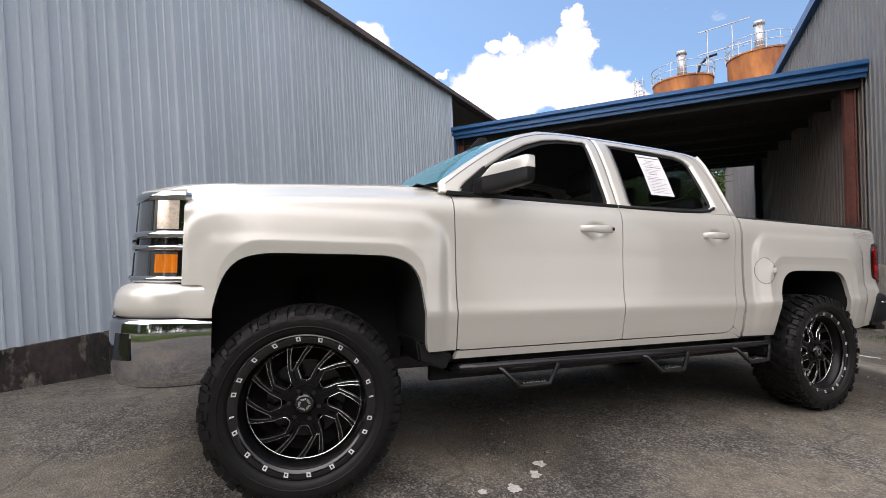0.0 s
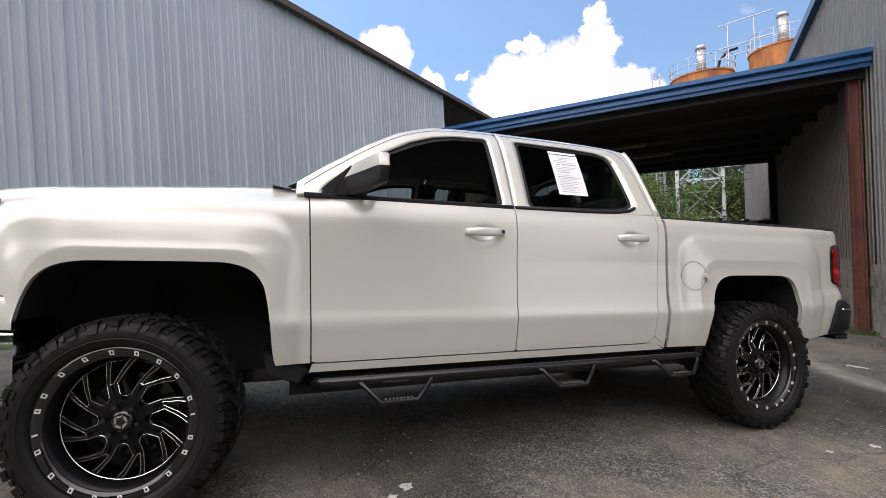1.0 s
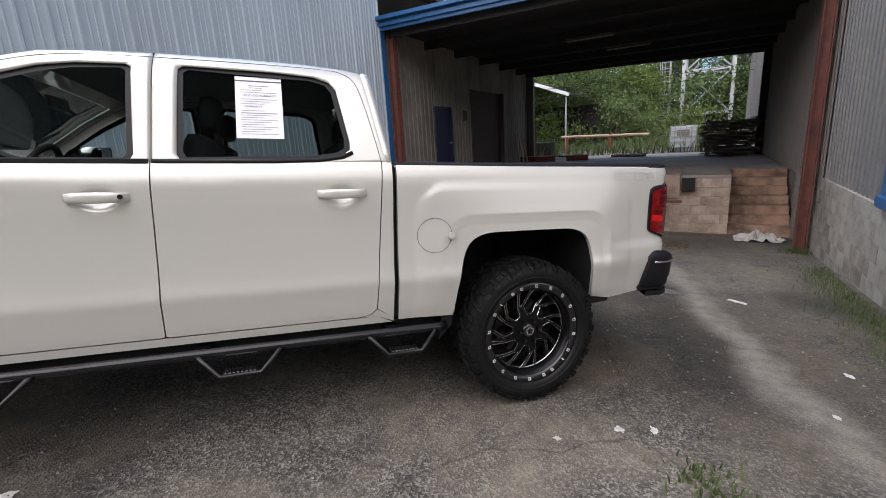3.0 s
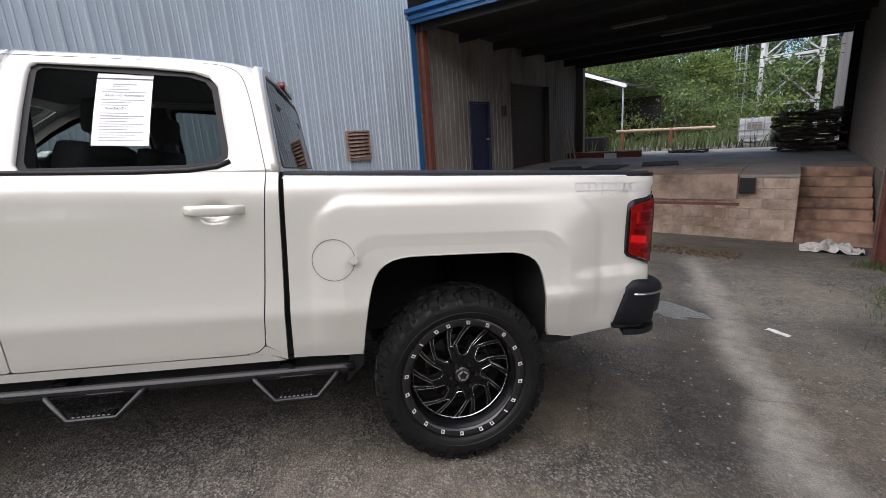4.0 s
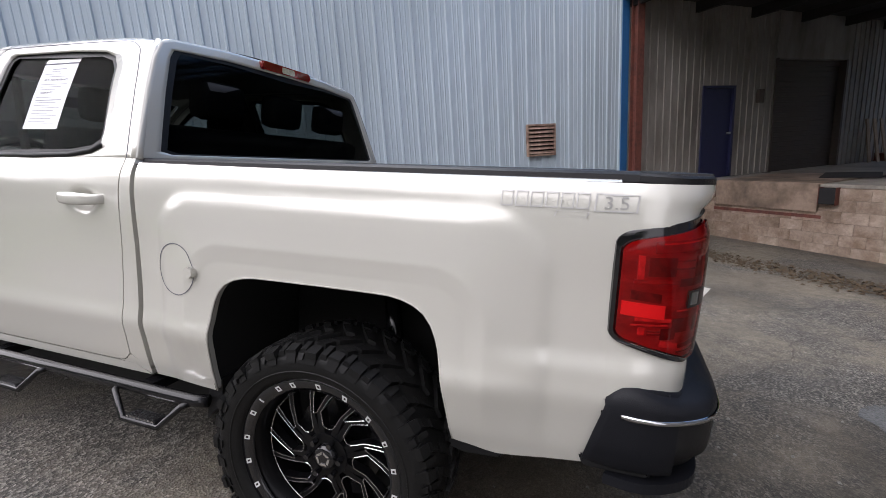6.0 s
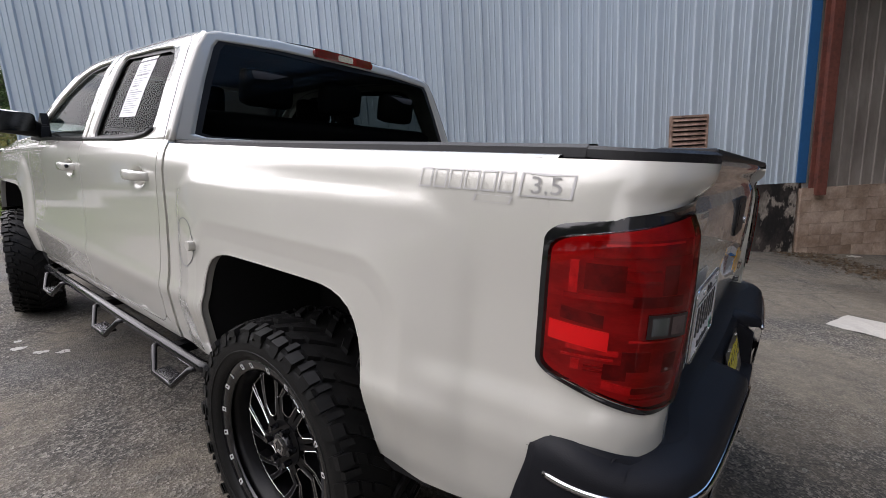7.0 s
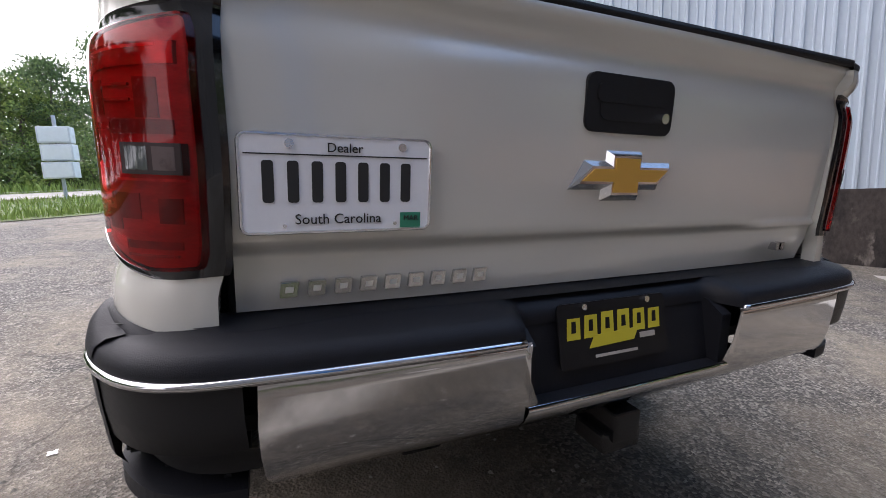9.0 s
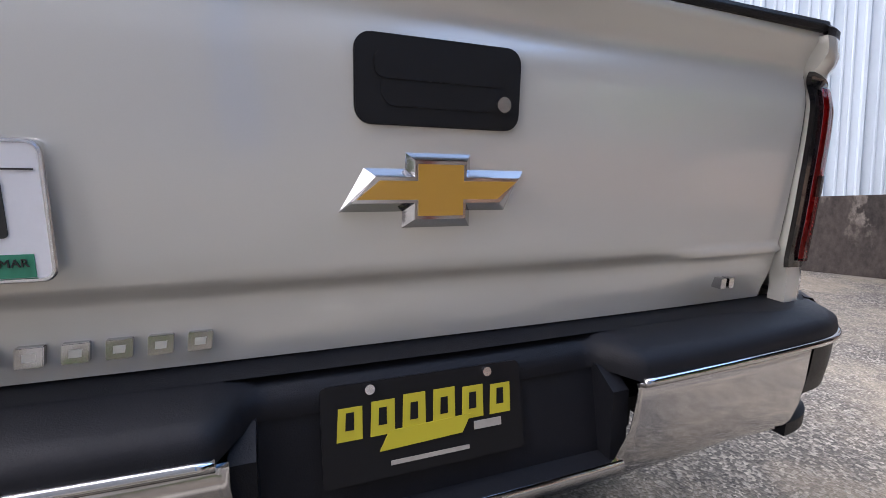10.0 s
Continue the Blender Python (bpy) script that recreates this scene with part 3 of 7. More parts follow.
for d0, d1 in ((-3.49, -1.61), (0.40, 2.35)):
    lev = holder("dock_leveller", "brown steel dock leveller plate with a hanging lip", "dock leveller", at_site())
    part("deck", box((DOCK_S - 0.03, d0, 0.205), (DOCK_S + 2.1, d1, 0.235), 0.004), M["leveller"], lev)
    part("lip", box((DOCK_S - 0.075, d0, -0.28), (DOCK_S - 0.03, d1, 0.225), 0.006), M["leveller"], lev)
    part("pit_sill", box((DOCK_S - 0.035, d0 - 0.06, -0.40), (DOCK_S + 0.03, d1 + 0.06, -0.34)), M["rust"], lev)
    # Dark board added in place of the shade under the lip
    part("pit_shadow_board", box((DOCK_S - 0.005, d0, -0.34), (DOCK_S + 0.02, d1, -0.27)), M["ceiling"], lev)
    for d in (d0 - 0.17, d1 + 0.17):
        bump = holder("dock_bumper", "black laminated rubber dock bumper", "dock bumper", at_site(DOCK_S - 0.06, d, 0.02), group="dock bumpers")
        part("rubber", box((-0.07, -0.13, -0.14), (0.05, 0.13, 0.14), 0.012), M["rubber_block"], bump)
        for y in (-0.135, 0.128):
            part("side_plate", box((-0.08, y, -0.15), (0.055, y + 0.008, 0.15)), M["rust"], bump)
# Steps up to the dock
for k in range(7):
    z1 = -1.05 + 0.18 * (k + 1)
    thing("step", box((DOCK_S + 0.0 + 0.26 * k, -5.60, -1.6), (DOCK_S + 0.26 * (k + 1) + (0.02 if k < 6 else 0.1), DOCK_R - 0.005, z1), 0.012), M["step_brick"], "worn brown concrete step up to the dock", "step", "structure", m=SITE)

# Blocks laid one by one
block_mesh = {}


def block(w, h, t=0.05):
    key = (round(w, 3), round(h, 3))
    if key not in block_mesh:
        block_mesh[key] = box((0, 0, 0), (w, t, h), 0.0025)
        me = mesh_of("block", block_mesh[key], None)
        block_mesh[key] = me
    return block_mesh[key]


def lay(parent, length, rows, mat, m, skip=None, w=0.395, h=0.198, joint=0.0035):
    for r in range(rows):
        x = 0.0
        first = True
        while x < length - 0.03:
            ww = min((w / 2 if (first and r % 2) else w), length - x)
            first = False
            if not (skip and skip(x, x + ww, -(r + 1) * (h + joint))):
                me = block(ww - joint, h)
                ob = new("block", me)
                if not me.materials:
                    me.materials.append(mat)
                ob.parent = parent
                ob.matrix_parent_inverse = parent.matrix_world.inverted()
                jig = random.uniform(-0.003, 0.003)
                ob.matrix_world = m @ pose(x, jig, -(r + 1) * (h + joint))
            x += ww


lay(dock_body, WALL - DOCK_R, 7, M["block"], at_site(DOCK_S - 0.028, WALL, 0.155, -90), lambda a, b, z: z > -0.42 and any(lo < WALL - (a + b) / 2 < hi for lo, hi in ((-3.55, -1.55), (0.34, 2.41))))
block_mesh.clear()
wing_jig = at_site(9.0, WALL - 0.09, 0.31)
lay(bpy.data.objects["dock_wing"], DOCK_S - 9.0, 8, M["block"], wing_jig)
block_mesh.clear()
lay(wall_block, 7.6, 8, M["grey_block"], at_site(11.5, -5.60, 0.365, 180))

# Ground marks and litter
def patch(name, s, d, size, mat, label, category, seed=0, lift=0.004, long=1.0, turn=0.0, thick=0.0, n=22, rough_edge=0.35):
    rnd = random.Random(seed)
    bm = bmesh.new()
    ring = []
    for k in range(n):
        a = 2 * math.pi * k / n
        wave = 0.5 + 0.5 * noise.noise((1.6 * math.cos(a) + seed, 1.6 * math.sin(a), seed * 0.37)) + 0.25 * noise.noise((5 * math.cos(a), 5 * math.sin(a), seed))
        r = size * (1 - rough_edge + rough_edge * (wave if n > 30 else rnd.random()))
        u, v = r * math.cos(a) * long, r * math.sin(a)
        ss, dd_ = s + u * math.cos(turn) - v * math.sin(turn), d + u * math.sin(turn) + v * math.cos(turn)
        ring.append(bm.verts.new((ss, dd_, ground_z(ss, dd_) + lift)))
    mid = bm.verts.new((s, d, ground_z(s, d) + lift + thick))
    for k in range(n):
        bm.faces.new((mid, ring[k], ring[(k + 1) % n]))
    return thing(name, bm, mat, label, category, m=SITE)


def flat_sheet(name, s, d, w, h, turn, mat, label, category, lift=0.006):
    bm = bmesh.new()
    vs = []
    for i in range(5):
        for j in range(4):
            u, v = w * (i / 4 - 0.5), h * (j / 3 - 0.5)
            ss, dd_ = s + u * math.cos(turn) - v * math.sin(turn), d + u * math.sin(turn) + v * math.cos(turn)
            vs.append(bm.verts.new((ss, dd_, ground_z(ss, dd_) + lift + 0.006 * math.sin(3 * i + 2 * j))))
    for i in range(4):
        for j in range(3):
            bm.faces.new((vs[4 * i + j], vs[4 * i + j + 1], vs[4 * i + j + 5], vs[4 * i + j + 4]))
    solid_bm = bm
    return thing(name, solid_bm, mat, label, category, m=SITE)


for k, (s, d, r, lg, tn) in enumerate(((0.20, -1.53, 0.055, 1.6, 0.6), (0.06, -1.55, 0.05, 1.8, 0.4), (-0.12, -1.50, 0.06, 1.7, 0.7), (-0.22, -1.38, 0.035, 1.5, 0.1), (1.99, -3.68, 0.05, 1.3, 0.3), (2.07, -3.84, 0.045, 1.6, 0.2), (1.75, -3.42, 0.035, 1.1, 0.8), (3.4, -4.9, 0.05, 1.5, 0.3), (2.7, -4.7, 0.04, 1.4, 0.1))):
    patch("paint_splash", s, d, r * 0.75, M["white_mark"], "worn splash of white paint on the asphalt", "paint mark", k, long=lg, turn=tn, rough_edge=0.75, n=40)
patch("puddle", 5.25, -3.45, 0.34, M["wet"], "shallow puddle on the asphalt", "puddle", 31, long=1.5, turn=1.0, rough_edge=0.6, n=56, lift=0.003)
flat_sheet("paper_scrap", 5.10, -4.36, 0.20, 0.07, 0.9, M["tarp"], "scrap of white paper on the asphalt", "paper")
flat_sheet("paper_scrap", 9.85, 2.5, 0.22, 0.14, 0.3, M["tarp"], "scrap of white paper by the dock", "paper")
flat_sheet("concrete_patch", 6.61, -0.83, 0.55, 0.42, 0.5, M["pale_patch"], "pale square patch in the paving", "paving patch")
flat_sheet("concrete_patch", 6.5, 2.0, 1.2, 0.35, 0.05, M["pale_patch"], "pale strip patch in the paving by the plinth", "paving patch")
# Crumpled sheet by the steps
bm = bmesh.new()
grid_v = []
for i in range(19):
    row = []
    for j in range(13):
        u, v = (i / 18 - 0.5) * 0.85, (j / 12 - 0.5) * 0.6
        k = 1 - min(1.0, math.hypot(u / 0.46, v / 0.33))
        z = 0.02 + 0.34 * k ** 0.7 * (0.45 + 0.75 * noise.noise((u * 6.5, v * 6.5, 3.1))) + 0.10 * noise.noise((u * 17, v * 17, 7.7))
        s, d = 10.45 + v + 0.1 * noise.noise((u * 3, v * 3, 1)), -4.98 + u
        row.append(bm.verts.new((s, d, ground_z(s, d) + max(z, 0.012))))
    grid_v.append(row)
for a, b in zip(grid_v, grid_v[1:]):
    for j in range(12):
        bm.faces.new((a[j], a[j + 1], b[j + 1], b[j]))
thing("plastic_sheet", bm, M["tarp"], "crumpled white plastic sheet heaped by the steps", "plastic sheet", m=SITE)
# Leaf litter, loose stones and weeds
def scatter(name, count, area, make, mat, label, category, seed):
    rnd = random.Random(seed)
    verts, faces = [], []
    for _ in range(count):
        s, d = area(rnd)
        base = len(verts)
        v, f = make(rnd, s, d)
        verts += v
        faces += [tuple(base + i for i in q) for q in f]
    me = bpy.data.meshes.new(name)
    me.from_pydata(verts, [], faces)
    me.materials.append(mat)
    ob = new(name, me)
    ob.matrix_world = SITE
    return tagged(ob, label, category, kind="stuff")


def leaf_bit(rnd, s, d):
    z, a, r = ground_z(s, d) + 0.004, rnd.random() * 6.28, rnd.uniform(0.012, 0.035)
    c, q = math.cos(a) * r, math.sin(a) * r
    return [(s + c, d + q, z), (s - q, d + c, z + rnd.random() * 0.02), (s - c, d - q, z), (s + q, d - c, z + rnd.random() * 0.02)], [(0, 1, 2, 3)]


def stone_bit(rnd, s, d):
    z, r = ground_z(s, d), rnd.uniform(0.004, 0.014)
    v = [(s + r * math.cos(a) * rnd.uniform(0.7, 1.2), d + r * math.sin(a) * rnd.uniform(0.7, 1.2), z) for a in (0, 1.57, 3.14, 4.71)] + [(s, d, z + r * 0.9)]
    return v, [(0, 1, 4), (1, 2, 4), (2, 3, 4), (3, 0, 4)]


def blade(h0, h1, w=0.006):
    def make(rnd, s, d):
        z, a, h = ground_z(s, d) - 0.01, rnd.random() * 6.28, rnd.uniform(h0, h1)
        c, q, lx, ly = math.cos(a) * w, math.sin(a) * w, rnd.uniform(-0.45, 0.45) * h, rnd.uniform(-0.45, 0.45) * h
        return [(s - c, d - q, z), (s + c, d + q, z), (s + c * 0.7 + lx * 0.4, d + q * 0.7 + ly * 0.4, z + h * 0.6), (s - c * 0.7 + lx * 0.4, d - q * 0.7 + ly * 0.4, z + h * 0.6), (s + lx, d + ly, z + h)], [(0, 1, 2, 3), (3, 2, 4)]
    return make


M["litter"] = material("dry_leaves", (0.085, 0.06, 0.035), 0.9, grain=0.4, grain_size=30)
M["stones"] = material("loose_stones", (0.15, 0.142, 0.125), 0.85, grain=0.3, grain_size=40)
M["weed"] = material("weed_green", (0.07, 0.10, 0.03), 0.7, grain=0.3, grain_size=3)
M["meadow"] = material("meadow_grass", (0.20, 0.27, 0.055), 0.6, grain=0.35, grain_size=1.2)
scatter("leaf_litter", 2600, lambda r: (9.0 + r.gauss(0, 0.16) + 0.25 * math.sin(r.uniform(-3, 3)), r.uniform(-3.8, 2.9)), leaf_bit, M["litter"], "drift of dry brown leaves before the dock", "leaf litter", 5)
scatter("loose_stones", 3000, lambda r: (r.uniform(-4.5, 7.5), r.uniform(-5.3, 3.0)), stone_bit, M["stones"], "small loose stones on the asphalt", "stones", 6)
scatter("wall_weeds", 2200, lambda r: (r.uniform(3.4, 7.6), -5.52 + abs(r.gauss(0, 0.17)) + (0.25 * r.random() if r.random() < 0.3 else 0)), blade(0.02, 0.09, 0.004), M["weed"], "low green weeds along the foot of the block wall", "weeds", 7)
scatter("post_weeds", 260, lambda r: (9.1 + r.gauss(0, 0.14), -5.42 + r.gauss(0, 0.1)), blade(0.03, 0.14, 0.005), M["weed"], "green weeds at the foot of the red column", "weeds", 8)
scatter("crack_weeds", 150, lambda r: (1.73 + r.gauss(0, 0.10), -4.08 + r.gauss(0, 0.10)), blade(0.02, 0.08), M["weed"], "small weeds in a crack of the asphalt", "weeds", 9)

# Pickup truck, in its own frame: x to the rear from the front axle, y to its right, z up from the ground under it
TRUCK = Matrix.Rotation(radians(4.36), 4, "Y") @ Matrix.Rotation(radians(-2.875), 4, "X")
truck = holder("pickup_truck", "pearl white lifted crew cab pickup truck on black off-road wheels", "truck", TRUCK)


def ramp(table, v):
    """Straight lines between the pairs of a table."""
    if v <= table[0][0]:
        return table[0][1]
    for (a, b), (c, d) in zip(table, table[1:]):
        if v <= c:
            return b + (d - b) * (v - a) / (c - a)
    return table[-1][1]


def ease(e0, e1, v):
    t = min(max((v - e0) / (e1 - e0), 0.0), 1.0)
    return t * t * (3 - 2 * t)


def resample(pts, n):
    """n points spread evenly along a polyline."""
    pts = [Vector(p) for p in pts]
    dist = [0.0]
    for a, b in zip(pts, pts[1:]):
        dist.append(dist[-1] + (b - a).length)
    out = []
    k = 0
    for i in range(n):
        w = dist[-1] * i / (n - 1)
        while k < len(pts) - 2 and dist[k + 1] < w:
            k += 1
        span = dist[k + 1] - dist[k]
        out.append(pts[k].lerp(pts[k + 1], (w - dist[k]) / span if span else 0))
    return out


def curved(pts, n=48, tight=0.5):
    """A smooth curve through points (Catmull-Rom), n points along it."""
    p = [Vector(q) for q in pts]
    p = [2 * p[0] - p[1]] + p + [2 * p[-1] - p[-2]]
    out = []
    for i in range(1, len(p) - 2):
        a, b, c, d = p[i - 1:i + 3]
        for k in range(8):
            t = k / 8
            out.append(b + tight * t * (c - a) + t * t * (tight * 2 * a - (3 - tight) * b + (3 - 2 * tight) * c - tight * d) + t ** 3 * (-tight * a + (2 - tight) * b + (tight - 2) * c + tight * d))
    out.append(p[-2])
    return resample(out, n)


def sheet(rows, fold=None, close=False):
    """A quad sheet through rows of points; fold: a vector by which its rim is turned in."""
    bm = bmesh.new()
    vs = [[bm.verts.new(p) for p in r] for r in rows]
    for a, b in zip(vs, vs[1:]):
        for k in range(len(a) - 1):
            bm.faces.new((a[k], a[k + 1], b[k + 1], b[k]))
        if close:
            bm.faces.new((a[-1], a[0], b[0], b[-1]))
    if fold is not None:
        rim = [v for v in vs[0]] + [r[-1] for r in vs[1:]] + [v for v in vs[-1][-2::-1]] + [r[0] for r in vs[-2:0:-1]]
        fold = Vector(fold)
        rim = [bm.verts.new(v.co) for v in rim]
        low = [bm.verts.new(v.co + fold) for v in rim]
        for k in range(len(rim)):
            j = (k + 1) % len(rim)
            bm.faces.new((rim[k], rim[j], low[j], low[k]))
    return bm


def solid(bm, thick):
    bmesh.ops.recalc_face_normals(bm, faces=bm.faces)
    bmesh.ops.solidify(bm, geom=bm.faces[:], thickness=thick)
    return bm


def hull_prism(poly, axis, a, b, bevel=0.0):
    """A prism over a polygon of (u, v) from a to b along an axis; u, v are the other two axes in order."""
    bm = bmesh.new()

    def put(u, v, w):
        return {"x": (w, u, v), "y": (u, w, v), "z": (u, v, w)}[axis]

    lo = [bm.verts.new(put(u, v, a)) for u, v in poly]
    hi = [bm.verts.new(put(u, v, b)) for u, v in poly]
    bm.faces.new(lo)
    bm.faces.new(hi[::-1])
    for k in range(len(poly)):
        j = (k + 1) % len(poly)
        bm.faces.new((lo[k], lo[j], hi[j], hi[k]))
    if bevel:
        bmesh.ops.bevel(bm, geom=bm.edges[:], offset=bevel, segments=2, affect="EDGES")
    return bm


def rounded(w, h, r, n=5):
    """A rounded rectangle about the origin, as (u, v)."""
    pts = []
    for cx, cy, a0 in ((w / 2 - r, h / 2 - r, 0), (-w / 2 + r, h / 2 - r, 90), (-w / 2 + r, -h / 2 + r, 180), (w / 2 - r, -h / 2 + r, 270)):
        for k in range(n + 1):
            a = radians(a0 + 90 * k / n)
            pts.append((cx + r * math.cos(a), cy + r * math.sin(a)))
    return pts


M.update({
    "chrome": material("chrome", (0.55, 0.55, 0.565), 0.07, metal=1.0, bump=0.0002, bump_size=6),
    "brushed": material("milled_aluminium", (0.75, 0.75, 0.76), 0.25, metal=1.0),
    "gloss_black": material("gloss_black", (0.006, 0.006, 0.007), 0.12, coat=0.6),
    "satin_black": material("satin_black_steel", (0.008, 0.008, 0.009), 0.16, spec=0.5, grain=0.2, grain_size=60),
    "pad": material("black_step_pad", (0.008, 0.0085, 0.011), 0.5, spec=0.22, grain=0.15, grain_size=20, bump=0.0006, bump_size=400),
    "liner": material("wheel_well_liner", (0.006, 0.006, 0.006), 0.9),
    "cloth": material("dark_seat_cloth", (0.02, 0.02, 0.022), 0.85, grain=0.3, grain_size=200),
    "dash": material("grey_dash", (0.05, 0.048, 0.046), 0.6, grain=0.1, grain_size=80),
    "red_lens": material("red_lens", (0.30, 0.004, 0.006), 0.10, coat=0.8, coat_rough=0.01, stain=(0.13, 0.002, 0.003), stain_size=11, stain_at=(0.38, 0.62)),
    "clear_dim": material("dim_clear_lens", (0.085, 0.062, 0.06), 0.3, spec=0.3, stain=(0.05, 0.03, 0.03), stain_size=40),
    "lamp_grey": material("dim_reversing_lens", (0.028, 0.018, 0.018), 0.3, spec=0.3),
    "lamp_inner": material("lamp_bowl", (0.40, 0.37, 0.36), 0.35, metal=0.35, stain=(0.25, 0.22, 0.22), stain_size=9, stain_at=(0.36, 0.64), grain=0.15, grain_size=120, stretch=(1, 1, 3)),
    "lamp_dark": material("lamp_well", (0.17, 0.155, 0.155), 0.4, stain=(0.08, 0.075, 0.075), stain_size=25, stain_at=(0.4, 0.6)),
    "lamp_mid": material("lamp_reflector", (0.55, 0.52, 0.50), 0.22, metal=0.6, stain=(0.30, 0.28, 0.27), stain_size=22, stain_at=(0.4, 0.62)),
    # lamp highlights and the sun's glint, given as pale colours
    "lamp_highlight": material("lamp_highlight_reflector", (0.80, 0.76, 0.74), 0.20, metal=0.3, stain=(0.50, 0.46, 0.45), stain_size=30, stain_at=(0.42, 0.62)),
    "lamp_glint": material("lamp_glint_facet", (0.90, 0.88, 0.86), 0.3),
    "red_dark": material("red_lens_dark", (0.15, 0.002, 0.003), 0.12, coat=0.8, coat_rough=0.01),
    "amber": material("amber_lens", (0.62, 0.17, 0.01), 0.12, coat=0.6, grain=0.35, grain_size=90, stretch=(1, 1, 0.1)),
    "clear_lens": material("clear_lens", (0.86, 0.73, 0.60), 0.12, grain=0.3, grain_size=80, coat=1.0, metal=0.4),
    "smoke_lens": material("smoked_lens", (0.10, 0.11, 0.115), 0.06, coat=1.0, metal=0.5),
    "paper": material("white_paper", (0.78, 0.78, 0.8), 0.7, grain=0.03, grain_size=60),
    "ink": material("grey_ink", (0.10, 0.10, 0.12), 0.7),
    "gold": material("gold_badge", (0.50, 0.27, 0.04), 0.35, coat=0.4),
    "plate": material("white_plate", (0.72, 0.72, 0.74), 0.4, grain=0.02, grain_size=80),
    "plate_ink": material("plate_black", (0.02, 0.02, 0.02), 0.5),
    "ink_black": material("panel_gap_black", (0.01, 0.01, 0.01), 0.8, spec=0.1),
    "plate_black": material("dull_black_plate", (0.007, 0.007, 0.008), 0.4, spec=0.25),
    "green_tag": material("green_tag", (0.03, 0.22, 0.13), 0.5),
    "yellow": material("yellow_print", (0.42, 0.36, 0.02), 0.5),
    "decal": material("silver_decal", (0.44, 0.435, 0.43), 0.30, metal=0.3),
})


def glass_material(name, tint, dark, gloss=1.33, sky_sheen=None):
    """Window glass: a thin sheet that lets tinted light through and mirrors at a slant."""
    m = bpy.data.materials.new(name)
    m.use_nodes = True
    n, l = m.node_tree.nodes, m.node_tree.links
    n.clear()
    o = n.new("ShaderNodeOutputMaterial")
    tr = n.new("ShaderNodeBsdfTransparent")
    tr.inputs["Color"].default_value = (*[c * dark for c in tint], 1)
    gl = n.new("ShaderNodeBsdfGlossy")
    gl.inputs["Roughness"].default_value = 0.01
    fr = n.new("ShaderNodeFresnel")
    fr.inputs["IOR"].default_value = gloss
    mx = n.new("ShaderNodeMixShader")
    l.new(fr.outputs["Fac"], mx.inputs["Fac"])
    l.new(tr.outputs["BSDF"], mx.inputs[1])
    l.new(gl.outputs["BSDF"], mx.inputs[2])
    last = mx.outputs["Shader"]
    if sky_sheen is not None:
        # a diffuse share of this colour stands in for sky mirrored in the glass
        df, m2 = n.new("ShaderNodeBsdfDiffuse"), n.new("ShaderNodeMixShader")
        df.inputs["Color"].default_value, m2.inputs["Fac"].default_value = (*sky_sheen, 1), 0.35
        l.new(last, m2.inputs[1])
        l.new(df.outputs["BSDF"], m2.inputs[2])
        last = m2.outputs["Shader"]
    l.new(last, o.inputs["Surface"])
    return m


M["lamp_shell"] = glass_material("tail_lamp_glass", (0.80, 0.013, 0.015), 1.0, 1.42)
M["window"] = glass_material("window_glass", (0.92, 1.0, 0.98), 0.68, 1.06)
M["privacy"] = glass_material("privacy_glass", (0.9, 1.0, 0.98), 0.52, 1.06)
M["dark_privacy"] = glass_material("dark_privacy_glass", (0.9, 1.0, 0.98), 0.2, 1.25)
M["shield"] = glass_material("windscreen_glass", (0.80, 0.98, 1.0), 0.8, 2.4, (0.16, 0.42, 0.52))

# Half width of the body by height
FLANK = [(0.50, 0.945), (0.57, 0.958), (0.62, 0.972), (0.72, 0.988), (0.775, 0.999), (0.80, 0.999), (0.83, 0.990), (0.92, 0.984), (1.08, 0.981), (1.2, 0.984), (1.28, 0.983), (1.335, 0.974), (1.365, 0.962), (1.385, 0.948), (1.45, 0.93)]
ARCHES = ((0.095, 0.455, 1.05), (3.63, 0.43, 1.02))

# Raised field over each wheel: its outline, and the lip nearer the arch
FLARES = ((-0.52, 0.65, 1.268, 0.18), (2.965, 4.35, 1.282, 0.17))
FLARE_LIPS = ((-0.37, 0.53, 1.115, 0.17), (3.10, 4.18, 1.12, 0.17))


def under(x, z, x0, x1, top, r):
    """Distance from a field with rounded upper corners, negative inside."""
    dx, dz = abs(x - (x0 + x1) / 2) - (x1 - x0) / 2 + r, z - top + r
    return math.hypot(max(dx, 0), max(dz, 0)) + min(max(dx, dz), 0) - r


